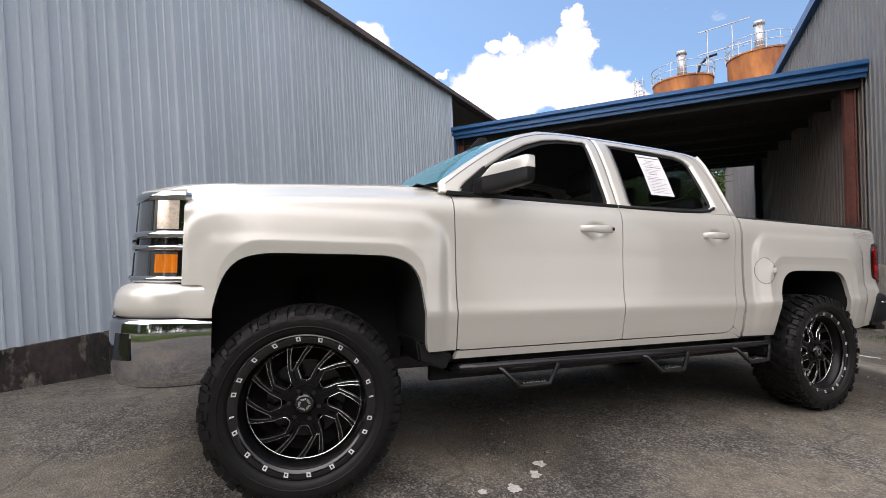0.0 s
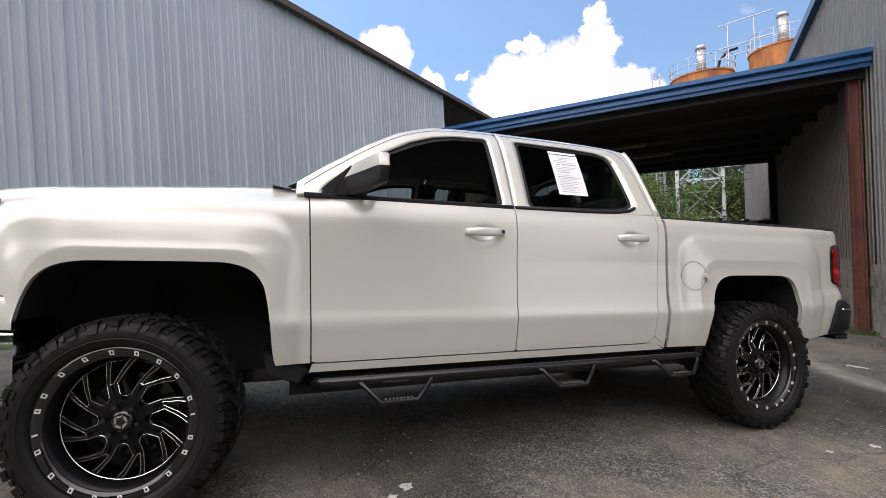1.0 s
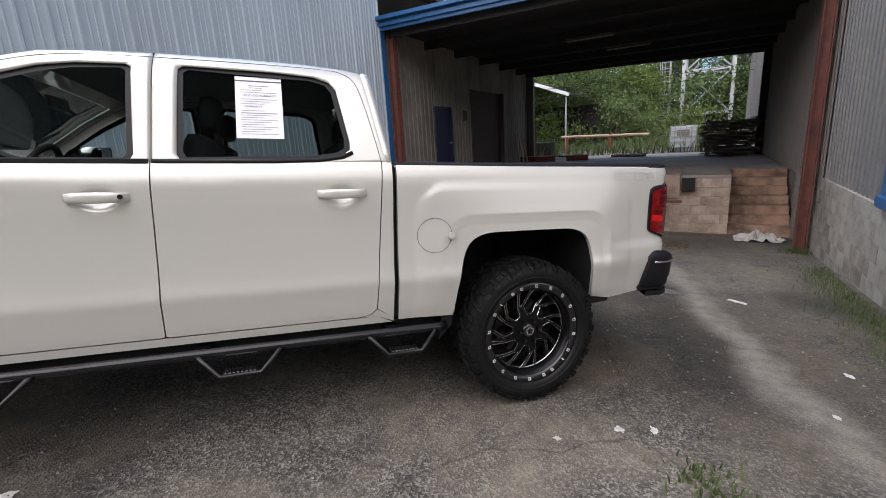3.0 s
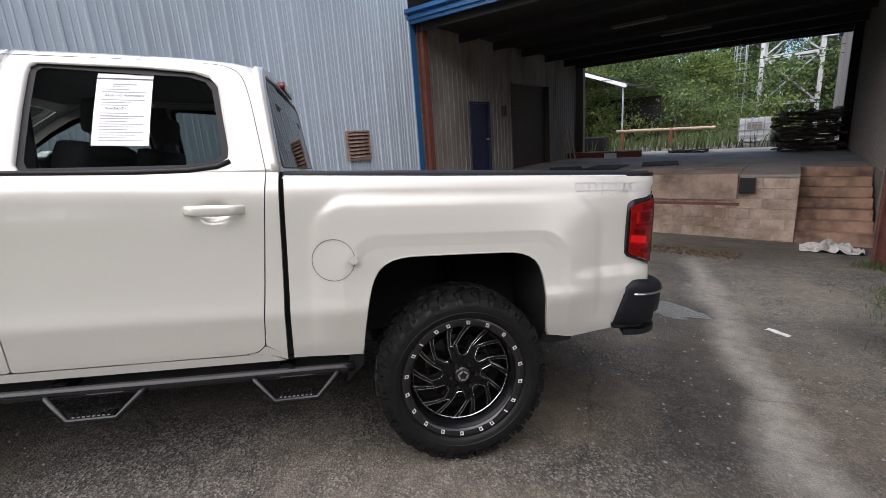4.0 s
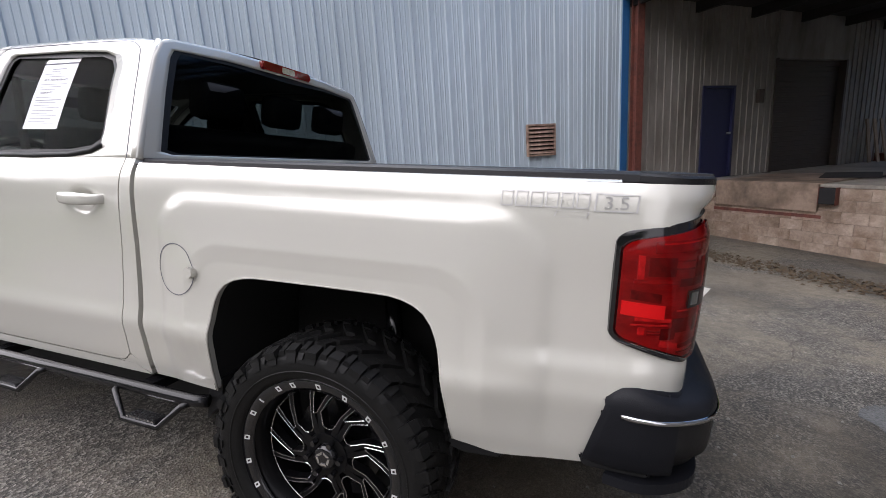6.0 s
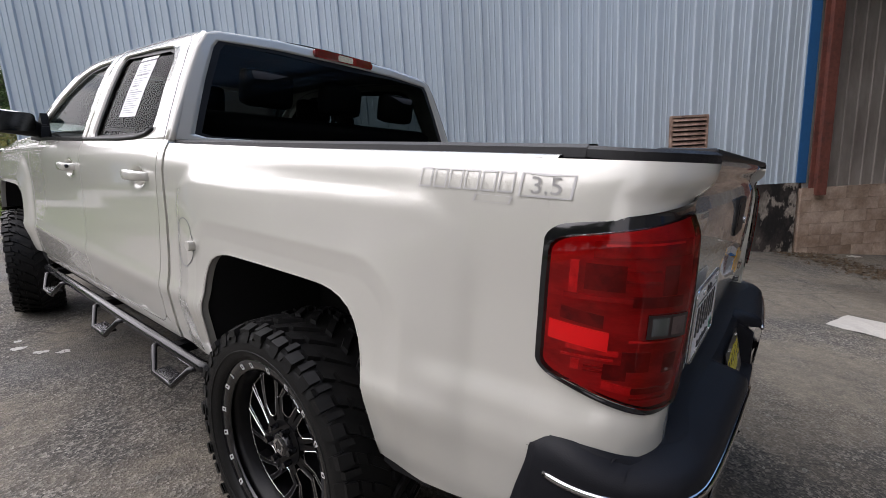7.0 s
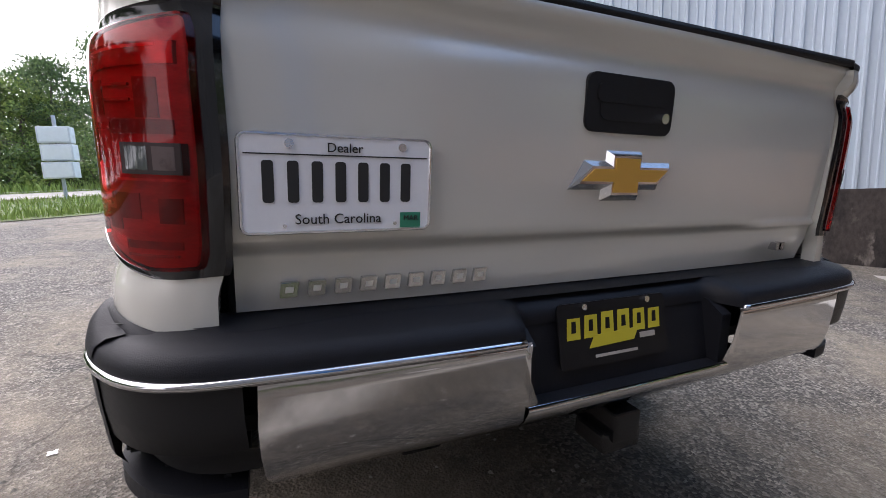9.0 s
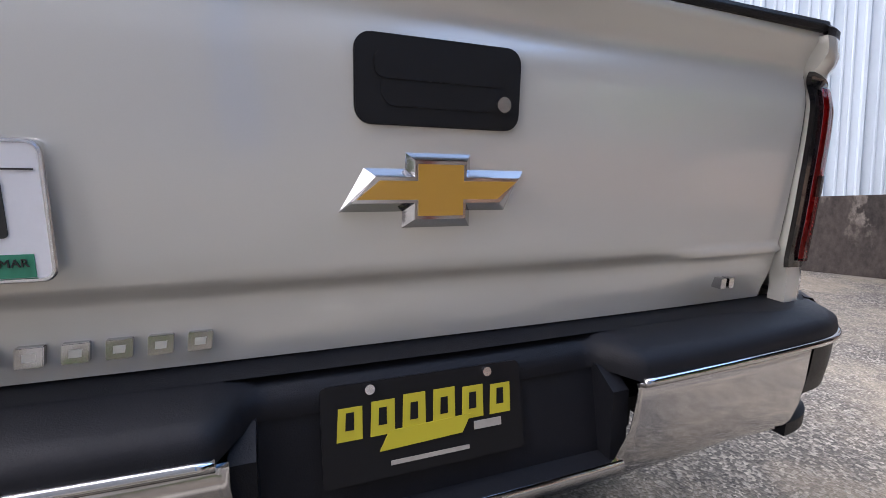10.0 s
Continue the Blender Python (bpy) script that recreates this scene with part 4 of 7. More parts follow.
def flank(x, z):
    y = sum(ramp(FLANK, z + o) for o in (-0.018, -0.009, 0, 0.009, 0.018)) / 5
    for (cx, half, top), (x0, x1, z1, r1), (x2, x3, z2, r2) in zip(ARCHES, FLARES, FLARE_LIPS):
        out, lip = under(x, z, x0, x1, z1, r1), under(x, z, x2, x3, z2, r2)
        rise = 0.0 if out >= 0 else 1.0 if lip <= 0 else out / (out - lip)
        y -= 0.13 * min(max(-lip - 0.004, 0.0), 0.055) * (0.25 + 0.75 * ease(0.60, 0.90, z))
        y += (0.008 * (1 - ease(-0.045, 0.024, out)) * (1 - 0.35 * ease(4.05, 4.34, x)) + 0.022 * rise * (out < 0)) * (1 if z > 0.8 else ease(0.55, 0.85, z) * 0.6 + 0.4)
        near = math.hypot(max(abs(x - cx) - half, 0), max(z - top, 0))
        y += 0.005 * (1 - ease(0.035, 0.10, near) * 0.6 - ease(0.0, 0.16, near) * 0.4)
    for hx in (1.593, 2.596):
        y -= 0.024 * (1 - ease(0.35, 1.0, math.hypot((x - hx) / 0.085, (z - 1.232) / 0.05)))
    if x < -0.1:
        y -= 0.055 * ((-0.1 - x) / 0.45) ** 2
    if x < 0.9:
        y -= 0.065 * ease(-0.12, 0.0, z - shoulder(x)) ** 2 * (1 - ease(0.55, 0.9, x) * 0.8)
    if x > 4.08:
        y += 0.011 * (1 - ease(0.868, 0.925, z)) * ease(4.16, 4.34, x) * ease(0.77, 0.86, z)
    if x > 4.15:
        y -= 0.02 * ((x - 4.15) / 0.35) ** 2
    return y


def shoulder(x):
    """Height of the fender's top edge."""
    return ramp([(-0.52, 1.325), (-0.3, 1.36), (0.0, 1.385), (0.35, 1.41), (0.69, 1.425)], x)


def cabin(z):
    """Half width of the greenhouse."""
    return ramp([(1.385, 0.948), (1.5, 0.905), (1.65, 0.845), (1.78, 0.785), (1.84, 0.745), (1.875, 0.71), (1.91, 0.66)], z)


def back_x(z):
    return 2.77 + (1.85 - z) * 0.18


FRONT_ARCH = [tuple(p) for p in curved([(-0.385, 0.82), (-0.368, 0.90), (-0.338, 0.98), (-0.285, 1.034), (-0.20, 1.058), (-0.08, 1.062), (0.26, 1.062), (0.36, 1.056), (0.44, 1.028), (0.488, 0.975), (0.512, 0.90), (0.528, 0.78), (0.540, 0.66), (0.552, 0.60)], 44)]
REAR_ARCH = [tuple(p) for p in curved([(3.175, 0.56), (3.185, 0.68), (3.205, 0.82), (3.235, 0.93), (3.285, 0.99), (3.36, 1.015), (3.45, 1.02), (3.85, 1.02), (3.935, 1.01), (4.00, 0.975), (4.04, 0.90), (4.06, 0.78), (4.075, 0.66), (4.085, 0.585)], 44)]


def flank_panel(name, low, high, sgn, nu, nv, parent=None, mat="white_paint", wide=None):
    low, high = resample(low, nu), resample(high, nu)
    rows = []
    for j in range(nv + 1):
        row = []
        for a, b in zip(low, high):
            p = a.lerp(b, j / nv)
            row.append((p.x, sgn * (wide or flank)(p.x, p.y), p.y))
        rows.append(row)
    return part(name, sheet(rows, (0, -sgn * 0.03, 0)), M[mat], parent or truck, smooth=True)


def ring_panel(name, outer, inner, centre, put, mat, parent, n=120, steps=4, fold=None, label=""):
    """A flat-ish frame between two outlines, laid onto a surface by put(u, v)."""
    def reach(poly, ang):
        d = (math.cos(ang), math.sin(ang))
        best = None
        for (ax, ay), (bx, by) in zip(poly, poly[1:] + poly[:1]):
            ax, ay, bx, by = ax - centre[0], ay - centre[1], bx - centre[0], by - centre[1]
            den = d[0] * (by - ay) - d[1] * (bx - ax)
            if abs(den) < 1e-12:
                continue
            t = (ax * (by - ay) - ay * (bx - ax)) / den
            s = (ax * d[1] - ay * d[0]) / den
            if t > 0 and -1e-9 <= s <= 1 + 1e-9:
                best = t if best is None else max(best, t)
        return best

    angs = sorted({round(2 * math.pi * k / n, 6) for k in range(n)} | {round(math.atan2(v - centre[1], u - centre[0]) % (2 * math.pi), 6) for u, v in outer + inner})
    rows = [[] for _ in range(steps + 1)]
    for a in angs:
        ro, ri = reach(outer, a), reach(inner, a)
        for j in range(steps + 1):
            r = ri + (ro - ri) * j / steps
            rows[j].append(put(centre[0] + r * math.cos(a), centre[1] + r * math.sin(a)))
    if fold is not None:
        rows.insert(0, [tuple(Vector(p) + Vector(fold)) for p in rows[0]])
        rows.append([tuple(Vector(p) + Vector(fold)) for p in rows[-1]])
    return part(name, sheet(rows, close=True), M[mat], parent, label, smooth=True)


def fill_panel(name, outline, centre, put, mat, parent, rings=6, label=""):
    bm = bmesh.new()
    rows = [[bm.verts.new(put(centre[0] + (u - centre[0]) * r, centre[1] + (v - centre[1]) * r)) for u, v in outline] for r in [(k + 1) / rings for k in range(rings)]]
    mid = bm.verts.new(put(*centre))
    k = len(outline)
    for i in range(k):
        bm.faces.new((mid, rows[0][i], rows[0][(i + 1) % k]))
        for a, b in zip(rows, rows[1:]):
            bm.faces.new((a[i], a[(i + 1) % k], b[(i + 1) % k], b[i]))
    return part(name, bm, M[mat], parent, label, smooth=True)


FRONT_PANE = [(0.735, 1.395), (0.775, 1.45), (0.93, 1.565), (1.08, 1.665), (1.23, 1.745), (1.37, 1.795), (1.5, 1.818), (1.69, 1.825), (1.712, 1.81), (1.728, 1.42), (1.715, 1.395)]
REAR_PANE = [(1.905, 1.395), (1.89, 1.42), (1.895, 1.815), (1.915, 1.832), (2.3, 1.828), (2.5, 1.815), (2.575, 1.79), (2.605, 1.75), (2.652, 1.49), (2.650, 1.450), (2.61, 1.425), (2.5, 1.405)]
FRONT_FRAME = [(0.625, 1.392), (0.63, 1.45), (0.78, 1.56), (0.98, 1.695), (1.17, 1.80), (1.36, 1.865), (1.58, 1.888), (1.786, 1.895), (1.789, 1.65), (1.789, 1.392)]
REAR_FRAME = [(1.797, 1.392), (1.797, 1.65), (1.795, 1.895), (2.15, 1.895), (2.45, 1.887), (2.66, 1.868), (2.735, 1.85), (2.772, 1.82), (2.797, 1.70), (2.833, 1.50), (2.852, 1.392)]


def shrink(poly, centre, by):
    """An outline drawn in towards its centre by about that many metres."""
    out = []
    for u, v in poly:
        d = math.hypot(u - centre[0], v - centre[1])
        out.append((centre[0] + (u - centre[0]) * (1 - by / d), centre[1] + (v - centre[1]) * (1 - by / d)))
    return out


def shark(u, v, s):
    return (u, s * cabin(v), v)


for sgn in (-1, 1):
    flank_panel("fender", [(-0.50, 0.925), (-0.42, 0.925), (-0.40, 0.86)] + FRONT_ARCH + [(0.705, 0.60)], [(-0.50, 1.335), (-0.3, 1.36), (0.0, 1.385), (0.35, 1.41), (0.682, 1.425)], sgn, 120, 48)
    door_f = flank_panel("front_door", [(0.711, 0.605), (0.74, 0.60), (1.765, 0.60), (1.780, 0.605)], [(0.688, 1.425), (0.75, 1.398), (1.787, 1.392)], sgn, 64, 48)
    door_r = flank_panel("rear_door", [(1.786, 0.605), (1.80, 0.60), (2.66, 0.60), (2.72, 0.61), (2.751, 0.64)], [(1.793, 1.392), (2.798, 1.392)], sgn, 64, 48)
    flank_panel("cab_corner", [(2.756, 0.64), (2.842, 0.578)], [(2.803, 1.392), (2.850, 1.392)], sgn, 5, 40)
    flank_panel("cab_corner", [(2.675, 0.5965), (2.76, 0.594), (2.842, 0.56)], [(2.69, 0.602), (2.722, 0.606), (2.755, 0.636), (2.842, 0.58)], sgn, 14, 4)
    flank_panel("sill", [(0.70, 0.555), (2.835, 0.555)], [(0.715, 0.594), (2.76, 0.594)], sgn, 30, 3)
    bed_side = flank_panel("bed_side", [(2.869, 0.565), (3.165, 0.562)] + REAR_ARCH + [(4.22, 0.56), (4.44, 0.58), (4.497, 0.585)], [(2.871, 1.378), (3.6, 1.372), (4.497, 1.365)], sgn, 210, 72)
    part("cab_gap", box((2.835, sgn * 0.90, 0.58), (2.880, sgn * 0.948, 1.372)), M["ink_black"], truck)
    ring_panel("door_frame", FRONT_FRAME, FRONT_PANE, (1.35, 1.55), lambda u, v: shark(u, v, sgn), "white_paint", door_f, fold=(0, -sgn * 0.03, 0))
    ring_panel("door_frame", REAR_FRAME, REAR_PANE, (2.25, 1.6), lambda u, v: shark(u, v, sgn), "white_paint", door_r, fold=(0, -sgn * 0.03, 0))
    for pane, centre, door, mat in ((FRONT_PANE, (1.35, 1.55), door_f, "window"), (REAR_PANE, (2.25, 1.6), door_r, "privacy")):
        ring_panel("window_seal", pane, shrink(pane, centre, 0.028), centre, lambda u, v: (u, sgn * (cabin(v) - 0.012), v), "black", door, steps=1)
        dense = [tuple(p) for p in resample(pane + pane[:1], 61)][:60]
        ob = fill_panel("window_pane", dense, centre, lambda u, v: (u, sgn * (cabin(v) - 0.022), v), mat, door)
        ob.visible_shadow = False
    part("belt_moulding", box((0.66, sgn * 0.955, 1.380), (1.785, sgn * 0.935, 1.402), 0.004), M["black"], door_f)
    part("belt_moulding", add_pipe(bmesh.new(), [(x, sgn * (cabin(max(z, 1.386)) + 0.001), z) for x, z in ((1.796, 1.391), (2.3, 1.393), (2.5, 1.400), (2.61, 1.416), (2.66, 1.438))], 0.011, 8), M["black"], door_r, smooth=True)
    part("cab_pillar", add_pipe(bmesh.new(), [(back_x(z) - 0.016, sgn * (cabin(z) - 0.014), z) for z in [1.388 + 0.0455 * k for k in range(11)]], 0.020, 14), M["white_paint"], truck, smooth=True)
    part("door_gap", add_pipe(bmesh.new(), [(p.x, sgn * (cabin(p.y) - 0.0005), p.y) for p in curved([(2.80, 1.394), (2.775, 1.52), (2.735, 1.70), (2.70, 1.80), (2.65, 1.842), (2.55, 1.862), (2.2, 1.870), (1.792, 1.870)], 60)], 0.0022, 5), M["ink"], door_r)
    part("door_gap", add_pipe(bmesh.new(), [(p.x, sgn * (cabin(p.y) - 0.0005), p.y) for p in curved([(1.792, 1.870), (1.58, 1.865), (1.38, 1.843), (1.18, 1.778), (0.99, 1.673), (0.79, 1.537), (0.66, 1.44)], 50)], 0.0022, 5), M["ink"], door_f)
    # Handles: a bowed bar over a shallow cup
    for door, x0 in ((door_f, 1.475), (door_r, 2.478)):
        bm = bmesh.new()
        rows = []
        for k in range(17):
            t = k / 16
            x = x0 + 0.237 * t
            lift = 0.042 * (1 - abs(2 * t - 1) ** 4) + 0.004
            h = 0.023 - 0.006 * abs(2 * t - 1) ** 2
            yy = flank(1.35, 1.24) + lift
            rows.append([(x, sgn * (yy - 0.008 * (1 - math.cos(a))), 1.24 + h * math.sin(a)) for a in [2 * math.pi * i / 12 for i in range(12)]])
        bm = sheet(rows, close=True)
        bmesh.ops.holes_fill(bm, edges=bm.edges[:])
        part("door_handle", bm, M["white_paint"], door, smooth=True)
    part("lock", tube((1.685, sgn * 1.000, 1.243), (1.685, sgn * 1.020, 1.243), 0.010, 14), M["satin_black"], door_f)

# Fuel flap on the left bed side
def flap_ring(r0, r1, lift, mat, name, label=""):
    rows = [[(3.062 + r * math.cos(a), -(flank(3.062 + r * math.cos(a), 1.014 + r * math.sin(a)) + l), 1.014 + r * math.sin(a)) for a in [2 * math.pi * k / 48 for k in range(48)]] for r, l in ((r0, 0.001), (r0, lift), (r1, lift), (r1, 0.001))]
    return part(name, sheet(rows, close=True), M[mat], truck, label, smooth=False)


flap_ring(0.0895, 0.0925, 0.0015, "ink", "fuel_flap_gap")
part("fuel_flap_tab", hull_prism([(u + 3.148, v + 1.014) for u, v in rounded(0.034, 0.036, 0.012)], "y", -1.008, -1.034, 0.003), M["white_paint"], truck)

# Rear corners with the tail lamps
CORNER = [(4.496, 0.0), (4.56, -0.005), (4.618, -0.020), (4.666, -0.050), (4.698, -0.096), (4.713, -0.140), (4.715, -0.172)]


def corner_row(z, sgn, out=0.0, v0=0.0, v1=1.0, n=22):
    base = flank(4.497, z)
    c = curved([(x, y) for x, y in CORNER], n)
    lip = 0.022 * ease(1.285, 1.345, z) - 0.012 * (1 - ease(1.30, 1.33, z)) * ease(1.235, 1.29, z)
    pts = []
    for i, p in enumerate(c):
        t = i / (n - 1)
        if v0 - 1e-9 <= t <= v1 + 1e-9:
            pts.append((p.x + out * t + lip * t, sgn * (base + p.y + out * (1 - t)), z))
    return pts


for sgn in (-1, 1):
    part("bed_corner", sheet([corner_row(0.765 + 0.015 * k, sgn) for k in range(41)], (-0.035, -sgn * 0.003, 0)), M["white_paint"], truck, smooth=True)
    def lens(z0, z1, a, b, mat, name, out=0.012, slant=0.0, curve=0.0, inner=0.6, tilt=0.0, parent=None, label=""):
        """A piece of the lens between two heights and two shares of the corner's plan; its front edge may be rounded."""
        rows = []
        if parent is None:
            a, b = 0.045 + (a - 0.062) * 1.15, 0.045 + (b - 0.062) * 1.15
        for k in range(29):
            f = 0.5 - 0.5 * math.cos(math.pi * k / 28)
            z = z0 + (z1 - z0) * f
            o = out + 0.007 * math.sin(math.pi * min(max((z - 0.9) / 0.405, 0), 1))
            cut = curve * (1 - math.sqrt(1 - (max(abs(2 * f - 1) - 0.76, 0) / 0.24) ** 2))
            lo, hi = a + cut, b - cut * inner
            full = corner_row(z, sgn, o, 0, 1, 301)
            pts = resample(full[int(lo * 300):max(int(hi * 300), int(lo * 300) + 2) + 1], 24)
            rows.append([(p.x, p.y, p.z + slant * i / 23 + tilt * ((1 - f) * (0.052 * max(1 - (a + (b - a) * i / 23) / 0.62, 0) ** 1.15 + 0.004 * ease(0.7, 1.0, a + (b - a) * i / 23)) - 0.050 * f * max(1 - (a + (b - a) * i / 23), 0))) for i, p in enumerate(pts)])
        return part(name, sheet(rows, (-0.004, -sgn * 0.010, 0)), M[mat], parent or lamp, label, smooth=True)

    lamp = lens(0.900, 1.304, 0.0, 1.0, "gloss_black", "tail_lamp", 0.004, curve=0.20, inner=0.0, tilt=1.0, parent=truck, label="red tail lamp in a black surround")
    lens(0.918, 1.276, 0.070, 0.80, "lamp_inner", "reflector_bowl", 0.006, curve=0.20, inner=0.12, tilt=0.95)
    # Highlights and dark wells of the lamp are put into these pieces' colours
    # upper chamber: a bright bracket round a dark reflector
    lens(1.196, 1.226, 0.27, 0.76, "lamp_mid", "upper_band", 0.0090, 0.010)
    lens(1.218, 1.222, 0.32, 0.70, "lamp_highlight", "lens_rib", 0.0100, 0.010)
    lens(1.130, 1.190, 0.17, 0.21, "lamp_highlight", "bracket_stroke", 0.0100)
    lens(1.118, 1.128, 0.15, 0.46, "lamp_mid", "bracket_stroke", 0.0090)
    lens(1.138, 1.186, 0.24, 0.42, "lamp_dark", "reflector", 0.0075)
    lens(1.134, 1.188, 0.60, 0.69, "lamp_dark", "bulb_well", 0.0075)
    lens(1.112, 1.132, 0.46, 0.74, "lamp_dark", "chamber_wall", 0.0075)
    # middle chamber: the reversing lens and a wedge-shaped sun glint, painted white
    lens(1.056, 1.100, 0.53, 0.76, "lamp_grey", "reversing_lens", 0.0162)
    lens(1.062, 1.095, 0.55, 0.64, "smoke_lens", "bulb_housing", 0.0168)
    lens(1.062, 1.095, 0.66, 0.74, "clear_dim", "clear_window", 0.0168)
    lens(1.046, 1.050, 0.46, 0.77, "lamp_highlight", "lens_rib", 0.0100)
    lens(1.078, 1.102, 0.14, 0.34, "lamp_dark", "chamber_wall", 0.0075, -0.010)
    lens(1.036, 1.072, 0.09, 0.37, "lamp_glint", "bright_wedge", 0.0105, -0.010)
    lens(1.022, 1.032, 0.18, 0.42, "lamp_highlight", "lens_rib", 0.0100, -0.004)
    # lower chamber, with a painted glow near its foot
    lens(1.008, 1.012, 0.16, 0.40, "lamp_highlight", "lens_rib", 0.0100)
    lens(0.984, 1.004, 0.21, 0.25, "lamp_highlight", "bracket_stroke", 0.0100)
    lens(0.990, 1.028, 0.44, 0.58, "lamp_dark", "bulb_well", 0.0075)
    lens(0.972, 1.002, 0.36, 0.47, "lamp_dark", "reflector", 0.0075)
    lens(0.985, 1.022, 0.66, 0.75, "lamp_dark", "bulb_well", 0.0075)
    lens(0.954, 0.970, 0.36, 0.50, "lamp_highlight", "lower_glow", 0.0100, -0.010)
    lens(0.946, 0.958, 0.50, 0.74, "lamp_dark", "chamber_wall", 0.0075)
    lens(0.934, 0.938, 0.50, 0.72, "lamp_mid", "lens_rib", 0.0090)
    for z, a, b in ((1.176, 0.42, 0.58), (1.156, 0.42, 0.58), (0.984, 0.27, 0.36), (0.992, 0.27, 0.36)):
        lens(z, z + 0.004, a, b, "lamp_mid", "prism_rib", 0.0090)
    shell = lens(0.914, 1.280, 0.062, 0.81, "lamp_shell", "lens", 0.0150, curve=0.20, inner=0.12, tilt=0.95, label="glossy red lens")
    shell.visible_shadow = False

# Roof, windscreen, back of the cab
A_LINE = [(0.63, 1.45), (0.78, 1.56), (0.98, 1.695), (1.17, 1.80)]
R_LINE = [(1.17, 1.80), (1.36, 1.865), (1.58, 1.888), (1.786, 1.895), (2.15, 1.895), (2.45, 1.887), (2.66, 1.868), (2.735, 1.85)]
rows = []
for p in resample(R_LINE, 40):
    w = cabin(p.y)
    t = ease(1.17, 1.5, p.x)
    rows.append([(p.x - 0.07 * (1 - t) * (1 - u * u) + (0.02 * (1 - u * u) if p.x > 2.7 else 0), u * w, p.y + 0.055 * (1 - abs(u) ** 2.2) * (0.75 + 0.25 * t)) for u in [k / 12 - 1 for k in range(25)]])
part("roof", sheet(rows), M["white_paint"], truck, smooth=True)
rows = []
for p in resample(A_LINE, 16):
    w, t = cabin(p.y) - 0.004, (p.x - 0.63) / 0.54
    rows.append([(p.x - (0.17 - 0.10 * t) * (1 - u * u), u * w, p.y + 0.041 * t * (1 - u * u)) for u in [k / 12 - 1 for k in range(25)]])
ob = part("windscreen", sheet(rows), M["shield"], truck, "bluish windscreen glass", smooth=True)
ob.visible_shadow = False
part("headliner", sheet([[(x, u * 0.64, z) for u in (-1, -0.5, 0, 0.5, 1)] for x, z in ((1.28, 1.84), (1.7, 1.87), (2.3, 1.87), (2.72, 1.83))]), M["dash"], truck)
BACK = [(-0.948, 1.392), (-0.905, 1.5), (-0.845, 1.65), (-0.785, 1.78), (-0.74, 1.845), (-0.70, 1.862), (-0.4, 1.885), (0, 1.892), (0.4, 1.885), (0.70, 1.862), (0.74, 1.845), (0.785, 1.78), (0.845, 1.65), (0.905, 1.5), (0.948, 1.392)]
BACK_PANE = [(-0.845, 1.42), (-0.82, 1.50), (-0.77, 1.65), (-0.715, 1.79), (-0.69, 1.822), (-0.4, 1.838), (0, 1.842), (0.4, 1.838), (0.69, 1.822), (0.715, 1.79), (0.77, 1.65), (0.82, 1.50), (0.845, 1.42), (0.80, 1.408), (-0.80, 1.408)]
ring_panel("cab_back", BACK, BACK_PANE, (0, 1.6), lambda u, v: (back_x(v) + 0.02 * (1 - (u / 0.95) ** 2), u, v), "white_paint", truck, fold=(-0.03, 0, 0))
back_glass = fill_panel("rear_window", [tuple(p) for p in resample(BACK_PANE + BACK_PANE[:1], 81)][:80], (0, 1.6), lambda u, v: (back_x(v) + 0.012 * (1 - (u / 0.95) ** 2), u, v), "dark_privacy", truck, label="dark tinted rear window")
back_glass.visible_shadow = False
ring_panel("window_seal", BACK_PANE, shrink(BACK_PANE, (0, 1.6), 0.03), (0, 1.6), lambda u, v: (back_x(v) + 0.014 * (1 - (u / 0.95) ** 2), u, v), "black", back_glass, steps=1)
brake = part("brake_lamp", hull_prism([(u, v + 1.868) for u, v in rounded(0.40, 0.042, 0.014)], "x", 2.755, 2.805, 0.006), M["red_lens"], truck, "red high brake lamp")
part("lamp_lens", hull_prism([(u, v + 1.868) for u, v in rounded(0.10, 0.030, 0.008)], "x", 2.80, 2.808), M["clear_lens"], brake)
for y in (-0.13, 0.13):
    part("lamp_segment", hull_prism([(u + y, v + 1.868) for u, v in rounded(0.11, 0.028, 0.008)], "x", 2.80, 2.807), M["red_dark"], brake)
part("roof_fin", hull_prism([(1.22, 1.90), (1.34, 2.03), (1.40, 2.03), (1.42, 1.90)], "y", -0.02, 0.02, 0.008), M["black"], truck, "small black aerial fin")

# Bonnet and nose
NOSE = [(-0.497, 0.930), (-0.55, 0.917), (-0.61, 0.885), (-0.655, 0.83), (-0.69, 0.75), (-0.715, 0.55), (-0.73, 0.25), (-0.735, 0.0)]
LEADING = sorted((q.y, q.x) for q in curved(NOSE, 60))
rows = []
for k in range(31):
    t = k / 30
    row = []
    for i in range(49):
        u = math.sin(math.pi / 2 * (i / 24 - 1))
        edge_x = -0.50 + t * 1.175
        w = flank(max(edge_x, -0.50), shoulder(edge_x)) - 0.006
        x = edge_x + (ramp(LEADING, abs(u) * 0.93) + 0.49) * (1 - t) ** 1.8 - 0.14 * t * (1 - u * u)
        crown = (0.055 + 0.02 * t) * (1 - abs(u) ** 2.4) + 0.018 * (ease(0.35, 0.45, abs(u)) - ease(0.62, 0.74, abs(u))) * ease(0.0, 0.25, t)
        nose = -0.020 * (1 - ease(-0.06, 0.10, t)) * min(1, (1 - abs(u)) / 0.06 + 0.2) - 0.022 * (1 - ease(0, 0.12, t)) * (1 - abs(u) ** 3)
        row.append((x, u * w, shoulder(edge_x) + crown + nose + 0.004))
    rows.append(row)
